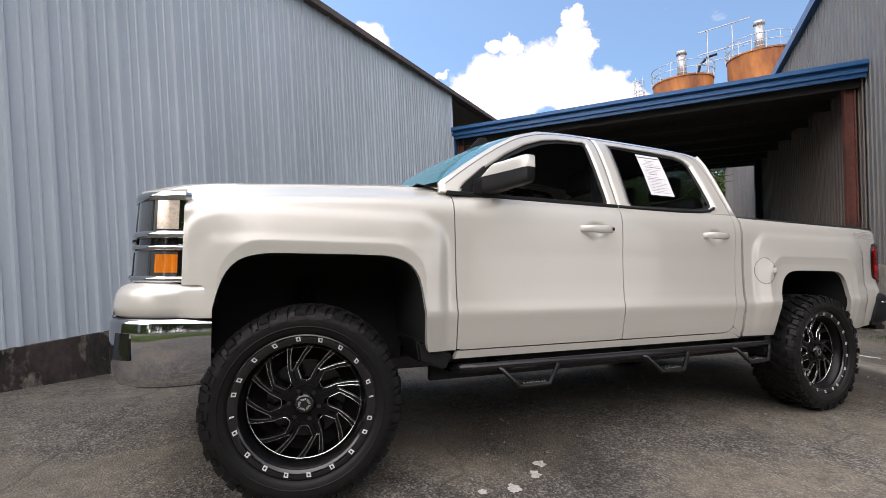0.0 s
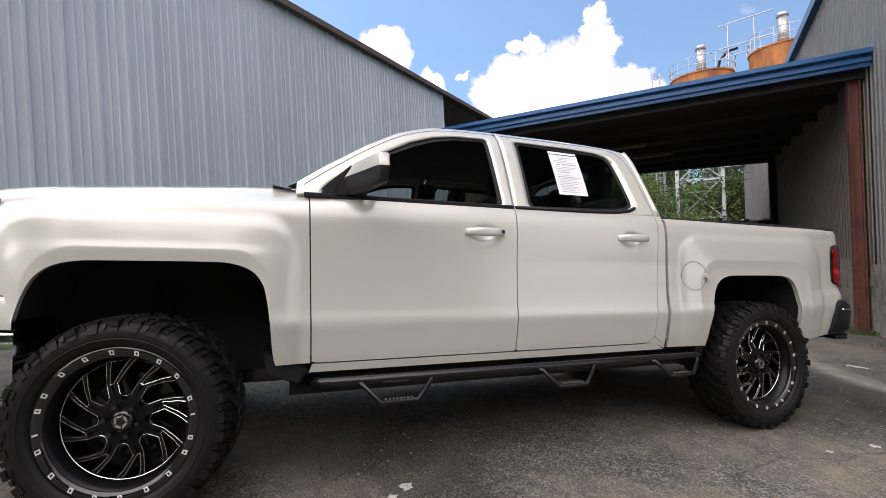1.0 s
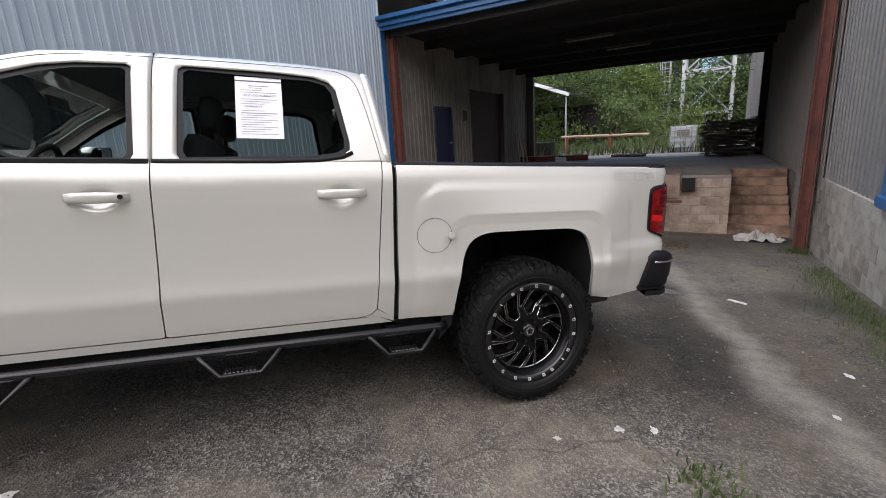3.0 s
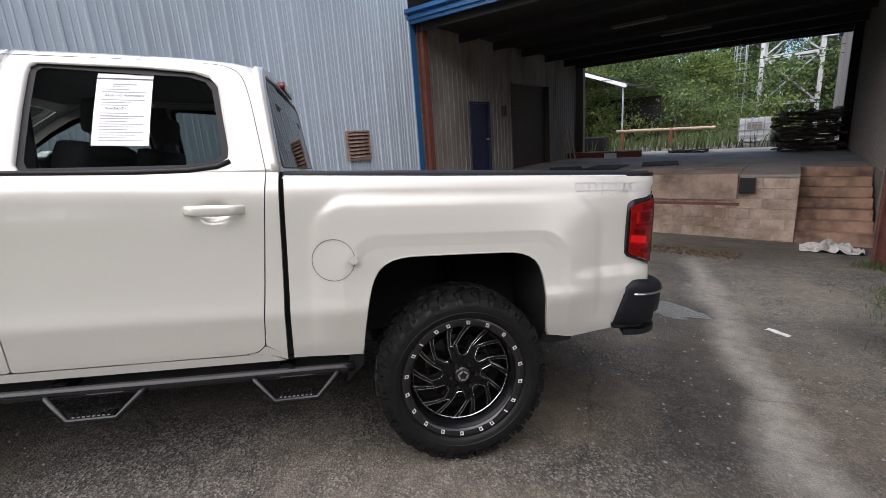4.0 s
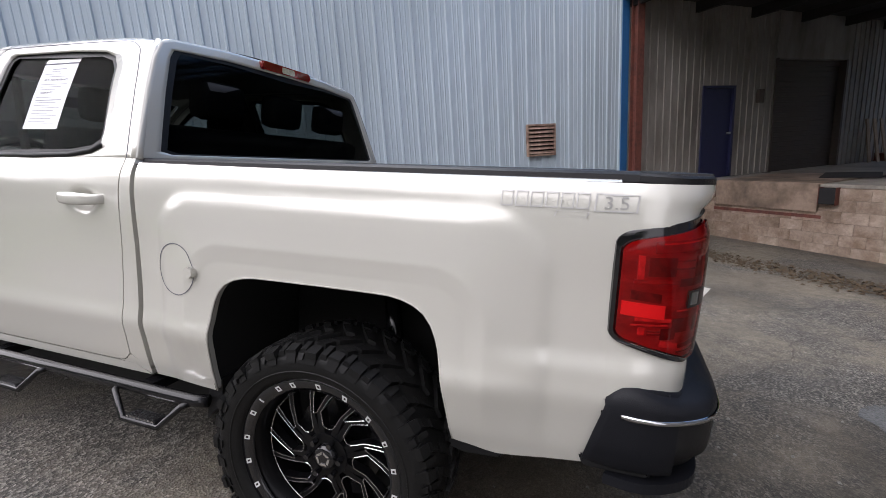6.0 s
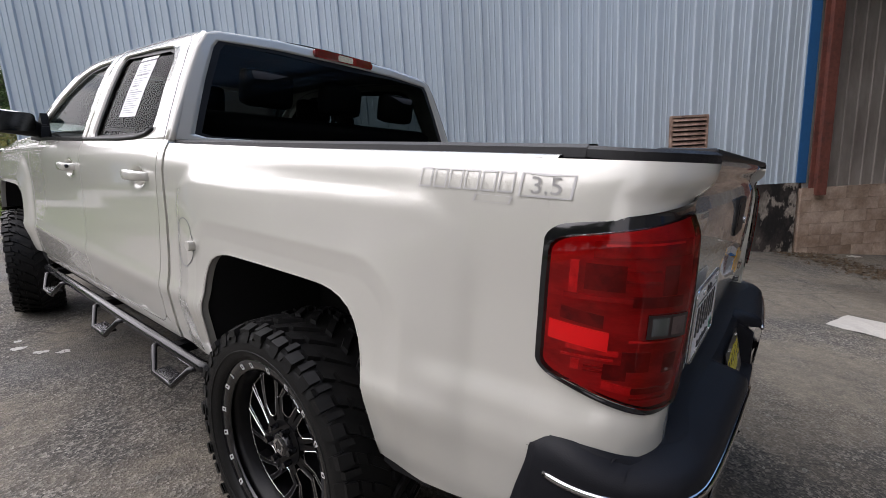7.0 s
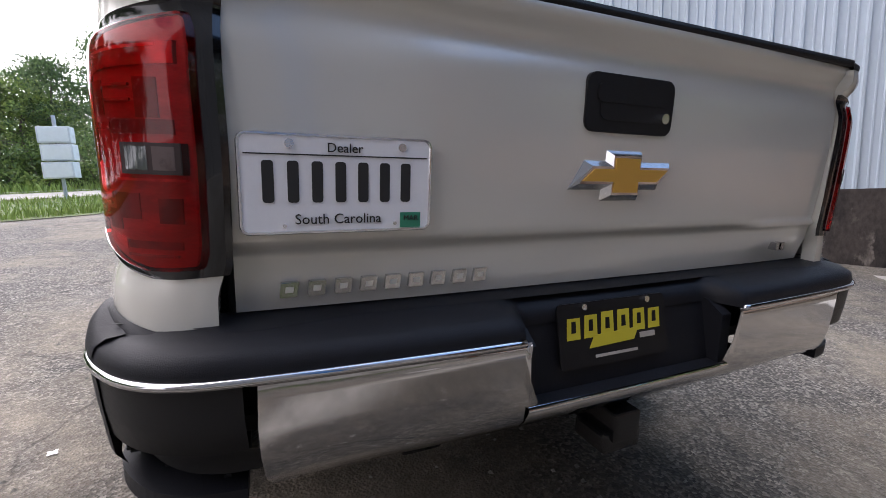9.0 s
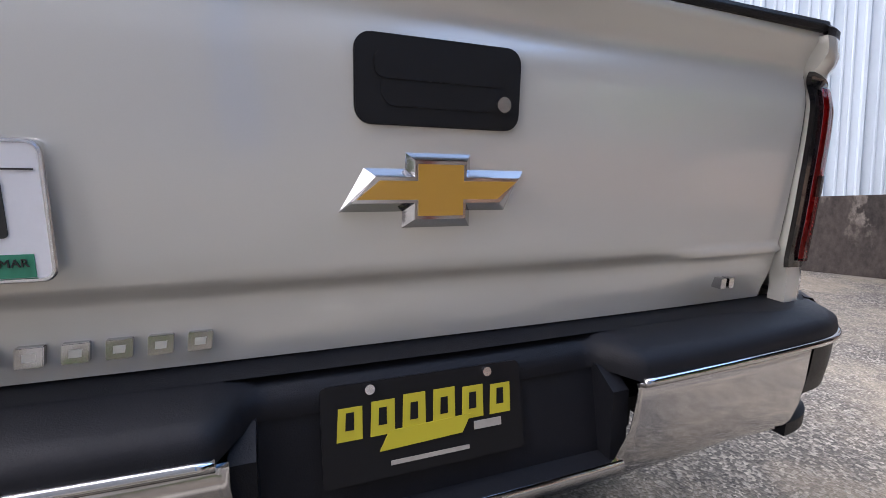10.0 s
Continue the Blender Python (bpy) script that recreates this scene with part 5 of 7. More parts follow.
part("bonnet", sheet(rows, (0, 0, -0.03)), M["white_paint"], truck, smooth=True)
part("cowl", sheet([[(0.52 + 0.05 * k, y, 1.435 - 0.01 * k) for y in (-0.9, -0.4, 0, 0.4, 0.9)] for k in range(5)]), M["black"], truck)


def nose_row(z, sgn, out=0.0, v0=0.0, v1=1.0, n=49, path=None):
    c = curved(path or NOSE, n)
    pts = []
    for i, p in enumerate(c):
        t = i / (n - 1)
        if v0 - 1e-9 <= t <= v1 + 1e-9:
            g = min(t / 0.35, 1.0)
            pts.append((p.x - out * g - 0.02 * (1.32 - z) / 0.4 * g, sgn * (p.y + out * (1 - g)), z))
    return pts


for sgn in (-1, 1):
    grille = part("grille", sheet([nose_row(0.925 + 0.0265 * k, sgn, -0.012) for k in range(15)]), M["gloss_black"], truck, "black and chrome grille", smooth=True)

    def nose_piece(name, z0, z1, a, b, mat, out, parent, label=""):
        puff = 0.011 if mat == "chrome" and b - a > 0.1 else 0.0
        rows = [nose_row(z0 + (z1 - z0) * k / 8, sgn, out + puff * (1 - abs(k / 4 - 1) ** 2.2), a, b) for k in range(9)]
        return part(name, sheet(rows, (0.02, -sgn * 0.02, 0)), M[mat], parent, label, smooth=True)

    for z0, z1, a, b in ((1.272, 1.306, 0, 0.36), (1.270, 1.297, 0.36, 1), (1.116, 1.146, 0, 0.34), (1.066, 1.090, 0, 0.34), (1.10, 1.125, 0.34, 1), (0.936, 0.962, 0, 0.34), (0.945, 0.965, 0.34, 1)):
        nose_piece("chrome_bar", z0, z1, a, b, "chrome", 0.006, grille)
    for z in (1.00, 1.035, 1.07, 1.16, 1.195, 1.23):
        nose_piece("grille_slat", z, z + 0.010, 0.36, 1, "satin_black", 0.0, grille)
    for z0, z1, mat in ((1.14, 1.284, "clear_lens"), (0.962, 1.062, "amber")):
        lamp = nose_piece("headlamp", z0, z1, 0.015, 0.34, "smoke_lens", 0.0, truck, "stacked headlamp with chrome frame")
        nose_piece("lamp_lens", z0 + 0.014, z1 - 0.012, 0.02, 0.105, mat, 0.004, lamp)
        nose_piece("chrome_frame", z0 - 0.001, z1 + 0.001, 0.30, 0.33, "chrome", 0.006, lamp)
        nose_piece("chrome_frame", z0 + 0.004, z1 - 0.004, 0.105, 0.125, "chrome", 0.003, lamp)
    nose_piece("lamp_edge", 0.938, 1.303, 0.0, 0.021, "gloss_black", 0.003, grille)
    nose_piece("chrome_frame", 1.062, 1.303, 0.0, 0.021, "chrome", 0.0045, grille)
# Front bumper: white cap over a chrome bar
CAP = [(-0.383, 0.976), (-0.50, 0.965), (-0.60, 0.938), (-0.685, 0.875), (-0.74, 0.77), (-0.77, 0.52), (-0.785, 0.25), (-0.79, 0.0)]
bumper = None
for sgn in (-1, 1):
    rows = []
    for z, o in ((0.935, -0.07), (0.928, -0.03), (0.905, -0.008), (0.88, 0.0), (0.84, 0.004), (0.805, 0.0), (0.795, -0.02)):
        row = []
        for x, y, zz in nose_row(z, sgn, o, path=CAP):
            near = ease(-0.56, -0.46, x)
            zz = min(zz, 0.921 + 0.02 * (1 - near))
            row.append((x, y * (1 - near) + sgn * near * (flank(x, max(zz, 0.83)) + min(o, 0) * 0.1), zz))
        rows.append(row)
    part("bumper_cap", sheet(rows), M["white_paint"], truck, smooth=True)
    rows = []
    for z, o in ((0.793, -0.012), (0.785, 0.004), (0.77, 0.008), (0.70, 0.004), (0.62, -0.004), (0.56, -0.02), (0.525, -0.04), (0.515, -0.08)):
        rows.append(nose_row(z, sgn, o, path=CAP))
    bumper = part("front_bumper", sheet(rows), M["chrome"], truck, "chrome front bumper", smooth=True)
    part("bumper_underside", sheet([nose_row(z, sgn, o, path=CAP) for z, o in ((0.522, -0.05), (0.514, -0.08), (0.512, -0.16))]), M["black"], bumper, smooth=True)
    part("bumper_seam", sheet([nose_row(z, sgn, 0.001, path=CAP) for z in (0.7915, 0.7965)]), M["black"], bumper)
    for z0, z1 in ((0.63, 0.735),):
        part("fog_lamp", sheet([nose_row(z0 + (z1 - z0) * k / 4, sgn, 0.010, 0.22, 0.30, path=CAP) for k in range(5)], (0.01, 0, 0)), M["gloss_black"], bumper, smooth=True)

# Tailgate, bed
GATE = [(0.828, 4.684), (0.88, 4.690), (0.930, 4.694), (0.950, 4.710), (1.02, 4.716), (1.13, 4.721), (1.23, 4.721), (1.268, 4.716), (1.297, 4.708), (1.317, 4.708), (1.337, 4.718), (1.354, 4.730), (1.368, 4.734), (1.380, 4.728)]
rows = []
for z, x in [tuple(p) for p in curved(GATE, 44)]:
    row = []
    for k in range(41):
        y = -0.783 + 1.566 * k / 40
        step = 1.0 if y < 0.45 else 1 - ease(0.45, 0.55, y)
        xx = x if z > 0.95 else x + 0.014 * (1 - step) * ease(0.82, 0.92, z)
        row.append((xx - 0.012 * (abs(y) / 0.783) ** 2.5, y, z))
    rows.append(row)
gate = part("tailgate", sheet(rows, (-0.05, 0, 0)), M["white_paint"], truck, smooth=True)
for sgn in (-1, 1):
    part("gate_gap", add_pipe(bmesh.new(), [(x - 0.020, sgn * 0.7885, z) for z, x in [tuple(p) for p in curved(GATE, 24)]], 0.0055, 6), M["ink_black"], gate)
part("gate_inner", box((4.62, -0.77, 0.86), (4.655, 0.77, 1.37)), M["white_paint"], gate)
part("gate_cap", box((4.625, -0.783, 1.373), (4.733, 0.783, 1.393), 0.008), M["black"], gate, "black plastic cap along the tailgate")
bezel = part("gate_handle", hull_prism([(u - 0.008, v + 1.214) for u, v in rounded(0.245, 0.116, 0.022, 4)], "x", 4.70, 4.727, 0.0015), M["black"], gate, "black tailgate handle")
part("handle_recess", hull_prism([(u - 0.01, v + 1.214) for u, v in rounded(0.17, 0.066, 0.02)], "x", 4.72, 4.7282), M["black"], bezel)
part("handle_grip", hull_prism([(u - 0.01, v + 1.234) for u, v in rounded(0.19, 0.038, 0.014, 4)], "x", 4.72, 4.7295, 0.001), M["black"], bezel)
part("key_lock", tube((4.72, 0.085, 1.192), (4.735, 0.085, 1.192), 0.011, 16), M["brushed"], bezel)
for sgn in (-1, 1):
    part("bed_rail", sheet([[(x, sgn * y, z) for y, z in ((flank(3.6, 1.372) - 0.022 - tp, 1.368), (flank(3.6, 1.372) - 0.026 - tp, 1.386), (flank(3.6, 1.372) - 0.036 - tp, 1.393), (0.86, 1.395), (0.835, 1.386), (0.835, 1.34))] for x, tp in [(2.864 + 0.0837 * k, flank(3.6, 1.372) - flank(min(2.864 + 0.0837 * k, 4.497), 1.372)) for k in range(21)]]), M["black"], truck, "black plastic bed rail cap")
    part("rail_shoulder", sheet([[(x, sgn * (flank(x, 1.368) + o), z) for o, z in ((0.0, 1.366), (-0.008, 1.371), (-0.022, 1.373), (-0.06, 1.370))] for x in [2.864 + 0.0816 * k for k in range(21)]]), M["white_paint"], truck, smooth=True)
    crest = corner_row(1.365, sgn)
    part("rail_end", sheet([[(x, y - sgn * 0.030 * g, 1.363 + 0.007 * g), (x, y - sgn * 0.032 * g, 1.380 + 0.004 * g), (x - 0.006, y - sgn * (0.004 + 0.038 * g), 1.386 + 0.005 * g), (min(x, 4.63) - 0.02, min(abs(y), 0.86) * sgn - sgn * 0.02, 1.385), (min(x, 4.63) - 0.02, min(abs(y), 0.86) * sgn - sgn * 0.02, 1.35)] for g, (x, y, z) in [(1 - ease(4.50, 4.66, q[0]), q) for q in crest]]), M["black"], truck)
    part("bed_wall", box((2.88, sgn * 0.80, 1.05), (4.62, sgn * 0.832, 1.33)), M["white_paint"], truck)
part("bed_floor", box((2.88, -0.80, 1.045), (4.62, 0.80, 1.06)), M["pad"], truck)
part("bed_front", box((2.865, -0.93, 0.60), (2.885, 0.93, 1.385)), M["white_paint"], truck)

# Rear bumper
BUMP = [(4.505, 0.990), (4.585, 1.004), (4.66, 0.992), (4.745, 0.940), (4.790, 0.870), (4.808, 0.76), (4.822, 0.5), (4.830, 0.25), (4.833, 0.0)]


def bump_path(n=60, full=True):
    half = [tuple(p) for p in curved(BUMP, n)]
    return [(x, -y) for x, y in half] + [(x, y) for x, y in half[-2::-1]] if full else half


def inward(x, y, by):
    """A point of the bumper's plan drawn in."""
    k = ease(0.55, 0.95, abs(y))
    g = (1 - k) + 0.4 * k
    return (x - by * g * (1 if x > 4.6 else ease(4.4, 4.6, x)), y - math.copysign(by * k, y) if y else 0.0)


path = bump_path()
prof = [(0.10, 0.822), (0.03, 0.812), (0.006, 0.799), (0.0, 0.782), (0.0, 0.768)]
bumper_r = part("rear_bumper", sheet([[(*inward(x, y, o + 0.075 * (1 - ease(0.27, 0.31, abs(y))) * (1 if o < 0.09 else 0.3)), z) for o, z in prof] for x, y in path]), M["pad"], truck, "chrome rear bumper with a black step pad", smooth=True)
part("pad_inner", sheet([[(x if x < 4.67 else 4.66, y * (0.88 if x < 4.70 else 1), 0.826), (*inward(x, y, 0.095), 0.822)] for x, y in path]), M["pad"], bumper_r)
face = [p for p in path if abs(p[1]) < 0.775]
for side in (-1, 1):
    wing = [p for p in face if p[1] * side > 0.24]
    rows = []
    for x, y in wing:
        row = []
        for z, o in ((0.768, 0.0), (0.76, -0.004), (0.735, -0.002), (0.69, 0.0), (0.64, 0.004), (0.60, 0.014), (0.578, 0.03), (0.57, 0.05)):
            edge = 0.295 if z > 0.7 else 0.295 - 0.045 * (0.7 - z) / 0.1
            yy = y if abs(y) > edge else side * edge
            row.append((*inward(x, yy, o), z))
        rows.append(row)
    part("chrome_wing", sheet(rows), M["chrome"], bumper_r, smooth=True)
low = [p for p in face if abs(p[1]) < 0.30]
part("chrome_lip", sheet([[(*inward(x, y, o), z) for z, o in ((0.632, 0.006), (0.626, 0.0), (0.60, 0.012), (0.578, 0.03), (0.57, 0.05))] for x, y in low]), M["chrome"], bumper_r, smooth=True)
part("plate_recess", sheet([[(4.752, y, 0.782), (4.750, y * 0.97, 0.775), (4.786, y * 0.93, 0.63), (4.826, y * 0.9, 0.630)] for y in [-0.30 + 0.05 * k for k in range(13)]]), M["pad"], bumper_r)
for side in (-1, 1):
    part("recess_side", hull_prism([(4.724, 0.628), (4.724, 0.776), (4.764, 0.776), (4.809, 0.748), (4.815, 0.628)], "y", side * 0.268, side * 0.300), M["pad"], bumper_r)
    rim = [p for p in path if p[1] * side > 0.90]
    rim = rim if rim[0][0] < rim[-1][0] else rim[::-1]
    rim = [(4.545, side * 0.925), (4.520, side * 0.950), (4.507, side * 0.968)] + [p for p in rim if p[0] < 4.70]
    part("bumper_end", sheet([[(x - slant * max(1 - max(x - 4.505, 0) / 0.14, 0), y - side * inset, z + max(z - 0.768, 0) / 0.048 * 0.030 * ease(4.495, 4.55, x) * (1 - ease(4.57, 4.69, x))) for x, y in rim] for z, inset, slant in ((0.816, 0.045, 0), (0.811, 0.018, 0), (0.800, 0.004, 0), (0.786, -0.001, 0), (0.768, 0.0, 0.004), (0.70, 0.005, 0.024), (0.62, 0.014, 0.045), (0.60, 0.03, 0.050))]), M["pad"], bumper_r, smooth=True)
    # the pad's raised collar against the foot of the bed corner
    collar = []
    for share, out in ((0.0, 0.034), (0.25, 0.026), (0.6, 0.016), (0.9, 0.010), (1.0, 0.0005)):
        row = []
        for k in range(25):
            t = k / 24
            z = 0.800 + 0.040 * share * ease(0.02, 0.22, t) * (1 - 0.75 * ease(0.3, 0.9, t))
            row.append(corner_row(z, side, out * ease(0.0, 0.25, t) + 0.001, 0, 1, 25)[k])
        collar.append(row)
    part("pad_collar", sheet(collar), M["pad"], bumper_r, smooth=True)
    part("bracket_foot", hull_prism([(4.448, 0.615), (4.462, 0.580), (4.63, 0.580), (4.64, 0.598), (4.55, 0.612)], "y", side * 0.915, side * 0.965, 0.007), M["black"], bumper_r)
    part("chrome_trim", add_pipe(bmesh.new(), [(*inward(x, y, -0.002), 0.768) for x, y in path if y * side > 0.30 and x > 4.535], 0.008, 8), M["chrome"], bumper_r, smooth=True)
    corner_pts = [p for p in path if p[1] * side > 0.765]
    part("corner_cap", sheet([[(*inward(x, y, o), 0.768 - (0.768 - z) * (0.3 + 0.7 * ease(4.50, 4.62, x))) for z, o in ((0.768, 0.003), (0.70, 0.006), (0.655, 0.012), (0.64, 0.04), (0.60, 0.055))] for x, y in corner_pts]), M["black"], bumper_r, smooth=True)
    step_pts = [inward(x, y, 0.0) for x, y in corner_pts]
    bm = bmesh.new()
    outer_l = [bm.verts.new((4.60 + (x - 4.60) * 0.86, side * 0.77 + (y - side * 0.77) * 0.88, 0.572)) for x, y in step_pts]
    mid = bm.verts.new((4.60, side * 0.77, 0.572))
    for a, b in zip(outer_l, outer_l[1:]):
        bm.faces.new((mid, a, b))
    solid(bm, 0.03)
    tread = part("corner_step", bm, M["pad"], bumper_r, "black corner step with raised treads")
    for k in range(3):
        part("tread_bar", box((4.635 + 0.032 * k, side * (0.905 - 0.045 * k), 0.570), (4.675 + 0.032 * k, side * (0.893 - 0.045 * k), 0.578), 0.002), M["pad"], tread)
part("hitch", box((4.60, -0.036, 0.48), (4.81, 0.036, 0.55), 0.006), M["satin_black"], truck, "black tow hitch receiver")
part("hitch_block", box((4.70, -0.055, 0.45), (4.80, 0.055, 0.50), 0.01), M["satin_black"], truck)

# Number plates and badges
def letters(text, size, mat, parent, m, deep=0.001, name="lettering", label=""):
    cu = bpy.data.curves.new(name, "FONT")
    cu.body, cu.size, cu.extrude, cu.align_x, cu.align_y, cu.resolution_u = text, size, deep, "CENTER", "CENTER", 3
    tmp = bpy.data.objects.new(name, cu)
    me = bpy.data.meshes.new_from_object(tmp)
    bpy.data.objects.remove(tmp)
    me.materials.clear()
    me.materials.append(M[mat])
    ob = new(name, me)
    ob.parent = parent
    ob.matrix_local = m
    return tagged(ob, label)


REARWARD = pose(0, 0, 0, 90, 0, 90)          # text that faces the rear


def on_rear(x, y, z):
    return Matrix.Translation((x, y, z)) @ REARWARD


plate = holder("number_plate", "white dealer number plate with black characters screwed to the tailgate", "number plate", TRUCK)
PX, PY, PZ = 4.727, -0.617, 1.045
part("plate_sheet", hull_prism([(u + PY, v + PZ) for u, v in rounded(0.305, 0.152, 0.012)], "x", PX, PX + 0.005, 0.001), M["plate"], plate)
part("plate_frame", add_pipe(bmesh.new(), [(PX + 0.004, u + PY, v + PZ) for u, v in rounded(0.303, 0.150, 0.012)], 0.003, 6, True), M["brushed"], plate)
part("rule", box((PX + 0.0055, PY - 0.145, PZ + 0.0445), (PX + 0.0065, PY + 0.145, PZ + 0.0465)), M["plate_ink"], plate)
letters("Dealer", 0.021, "plate_ink", plate, on_rear(PX + 0.006, PY + 0.005, PZ + 0.057), name="word")
letters("South Carolina", 0.023, "plate_ink", plate, on_rear(PX + 0.006, PY - 0.005, PZ - 0.055), name="word")
for k in range(7):
    part("character_bar", hull_prism([(PY - 0.112 + 0.0365 * k + u, PZ + 0.004 + v) for u, v in rounded(0.017, 0.064, 0.005)], "x", PX + 0.005, PX + 0.0065), M["plate_ink"], plate)
tag = part("month_tag", box((PX + 0.005, PY + 0.098, PZ - 0.072), (PX + 0.006, PY + 0.135, PZ - 0.046)), M["green_tag"], plate, "green month sticker")
letters("MAR", 0.013, "plate_ink", tag, on_rear(PX + 0.0066, PY + 0.117, PZ - 0.056), name="word")
for dy, dz in ((-0.08, 0.062), (0.10, 0.062), (-0.09, -0.064), (0.088, -0.064)):
    part("screw", tube((PX + 0.004, PY + dy, PZ + dz), (PX + 0.009, PY + dy, PZ + dz), 0.007 if dz > 0 else 0.003, 12), M["brushed"], plate)

LEAN_BACK = Matrix.Translation((4.808, 0, 0.708)) @ Matrix.Rotation(radians(-14), 4, "Y") @ Matrix.Translation((-4.808, 0, -0.708))
dealer = holder("dealer_plate", "black advertising plate with yellow print in the bumper recess", "plate", TRUCK @ Matrix.Translation((-0.036, -0.036, 0.026)) @ LEAN_BACK)
DX, DZ = 4.813, 0.712
part("plate_sheet", hull_prism([(u, v + DZ) for u, v in rounded(0.305, 0.135, 0.008)], "x", DX - 0.004, DX, 0.001), M["plate_black"], dealer)
for k in range(6):
    y = -0.115 + 0.046 * k
    part("print_block", hull_prism([(y - 0.018, DZ - 0.008), (y - 0.014, DZ + 0.044 - 0.003 * abs(k - 2.5)), (y + 0.019, DZ + 0.044 - 0.003 * abs(k - 2.5)), (y + 0.017, DZ - 0.008)], "x", DX, DX + 0.0012), M["yellow"], dealer)
    part("print_gap", hull_prism([(y - 0.006, DZ + 0.006), (y - 0.004, DZ + 0.030), (y + 0.007, DZ + 0.030), (y + 0.006, DZ + 0.006)], "x", DX, DX + 0.0018), M["plate_black"], dealer)
part("print_band", hull_prism([(-0.075, DZ - 0.030), (-0.06, DZ - 0.004), (0.065, DZ - 0.001), (0.05, DZ - 0.026)], "x", DX, DX + 0.0025), M["yellow"], dealer)
part("print_line", box((DX, 0.07, DZ - 0.026), (DX + 0.0015, 0.115, DZ - 0.014)), M["slab"], dealer)
part("print_line", box((DX, -0.06, DZ - 0.052), (DX + 0.0015, 0.06, DZ - 0.046)), M["slab"], dealer)
for y in (-0.085, 0.095):
    part("screw", tube((DX - 0.002, y, DZ + 0.058), (DX + 0.006, y, DZ + 0.058), 0.007, 12), M["brushed"], dealer)


def badge_outline(grow):
    h, w, g = 0.021 + grow, 0.130 + grow * 1.2, 0.042 + grow
    t = 0.044 + grow
    return [(-w, -h), (-w + 0.032, h), (-g - 0.0, h), (-g + 0.0, t), (g, t), (g, h), (w, h), (w - 0.032, -h), (g, -h), (g, -t), (-g, -t), (-g, -h)]


bm = bmesh.new()
rim0 = [bm.verts.new((4.716, u - 0.010, v + 1.069)) for u, v in badge_outline(0.011)]
rim1 = [bm.verts.new((4.734, u - 0.010, v + 1.069)) for u, v in badge_outline(-0.003)]
for k in range(12):
    bm.faces.new((rim0[k], rim0[(k + 1) % 12], rim1[(k + 1) % 12], rim1[k]))
bm.faces.new(rim1)
badge = part("badge", bm, M["chrome"], gate, "gold cross-shaped badge with chrome rim")
part("badge_face", hull_prism([(u - 0.010, v + 1.069) for u, v in badge_outline(-0.008)], "x", 4.733, 4.7365), M["gold"], badge)
for k in range(9):
    y = -0.700 + 0.0457 * k
    part("badge_letter_bar", hull_prism([(y - 0.016, 0.853), (y - 0.013, 0.879), (y + 0.016, 0.879), (y + 0.013, 0.853)], "x", 4.684, 4.6945, 0.001), M["chrome"], gate)
    part("badge_letter_gap", hull_prism([(y - 0.007, 0.861), (y - 0.006, 0.871), (y + 0.008, 0.871), (y + 0.006, 0.861)], "x", 4.694, 4.6952), M["white_paint"], gate)
for y in (0.618, 0.640):
    part("badge_letter_bar", box((4.690, y - 0.007, 0.868), (4.712, y + 0.007, 0.890), 0.001), M["chrome"], gate)

# Decal along the bed side, as plain outlined blocks and a number
decal = holder("bed_decal", "silver outlined lettering decal on the bed side", "decal", TRUCK)


def flank_frame(poly, by, lift=0.003):
    """A thin outline of a block on the bed side."""
    c = (sum(p[0] for p in poly) / len(poly), sum(p[1] for p in poly) / len(poly))
    bm = bmesh.new()
    rims = [[bm.verts.new((u, -(flank(min(u, 4.497), v) + ramp(CORNER, u) + lift), v)) for u, v in q] for q in (poly, shrink(poly, c, by))]
    for k in range(len(poly)):
        j = (k + 1) % len(poly)
        bm.faces.new((rims[0][k], rims[0][j], rims[1][j], rims[1][k]))
    return bm


for k in range(6):
    u = 4.198 + 0.0385 * k
    part("outline_block", flank_frame([(u, 1.297), (u + 0.003, 1.338), (u + 0.035, 1.338), (u + 0.032, 1.297)], 0.0045), M["decal"], decal)
part("decal_band", flank_frame([(4.338, 1.276), (4.343, 1.291), (4.425, 1.290), (4.420, 1.276)], 0.004), M["decal"], decal)
part("number_frame", flank_frame([(4.434, 1.292), (4.438, 1.338), (4.488, 1.337), (4.542, 1.336), (4.538, 1.292), (4.486, 1.292)], 0.005), M["decal"], decal)
letters("3.5", 0.046, "decal", decal, Matrix.Translation((4.488, -(flank(4.488, 1.315) + 0.0032), 1.313)) @ pose(0, 0, 0, 90, 0, 6.3) @ Matrix.Diagonal((1.15, 1, 1, 1)), 0.0004, "number")

# Window notice sheet on the rear door
notice = holder("window_notice", "white printed sheet taped inside the rear door window", "notice", TRUCK)
def on_pane(u0, u1, v0, v1, lift):
    return sheet([[(u, -(cabin(v) - 0.020 + lift), v) for u in (u0, u1)] for v in (v0, (v0 + v1) / 2, v1)])


part("sheet", on_pane(2.135, 2.345, 1.50, 1.775, 0.0), M["paper"], notice)
part("plastic_band", on_pane(2.135, 2.345, 1.782, 1.80, 0.0), M["paper"], notice)
part("tape_field", on_pane(2.135, 2.345, 1.776, 1.782, 0.0), M["ink"], notice)
M["faint_ink"] = material("faint_print", (0.30, 0.30, 0.33), 0.7)
for k in range(22):
    v = 1.757 - 0.0112 * k
    if k in (4, 5, 9, 10):
        continue
    inset = 0.05 if k in (0, 1) else 0.014
    part("text_bar", on_pane(2.145 + inset, 2.335 - inset - 0.03 * ((k * 7) % 3), v - (0.0042 if k in (0, 12) else 0.0024), v, 0.001), M["faint_ink"], notice)
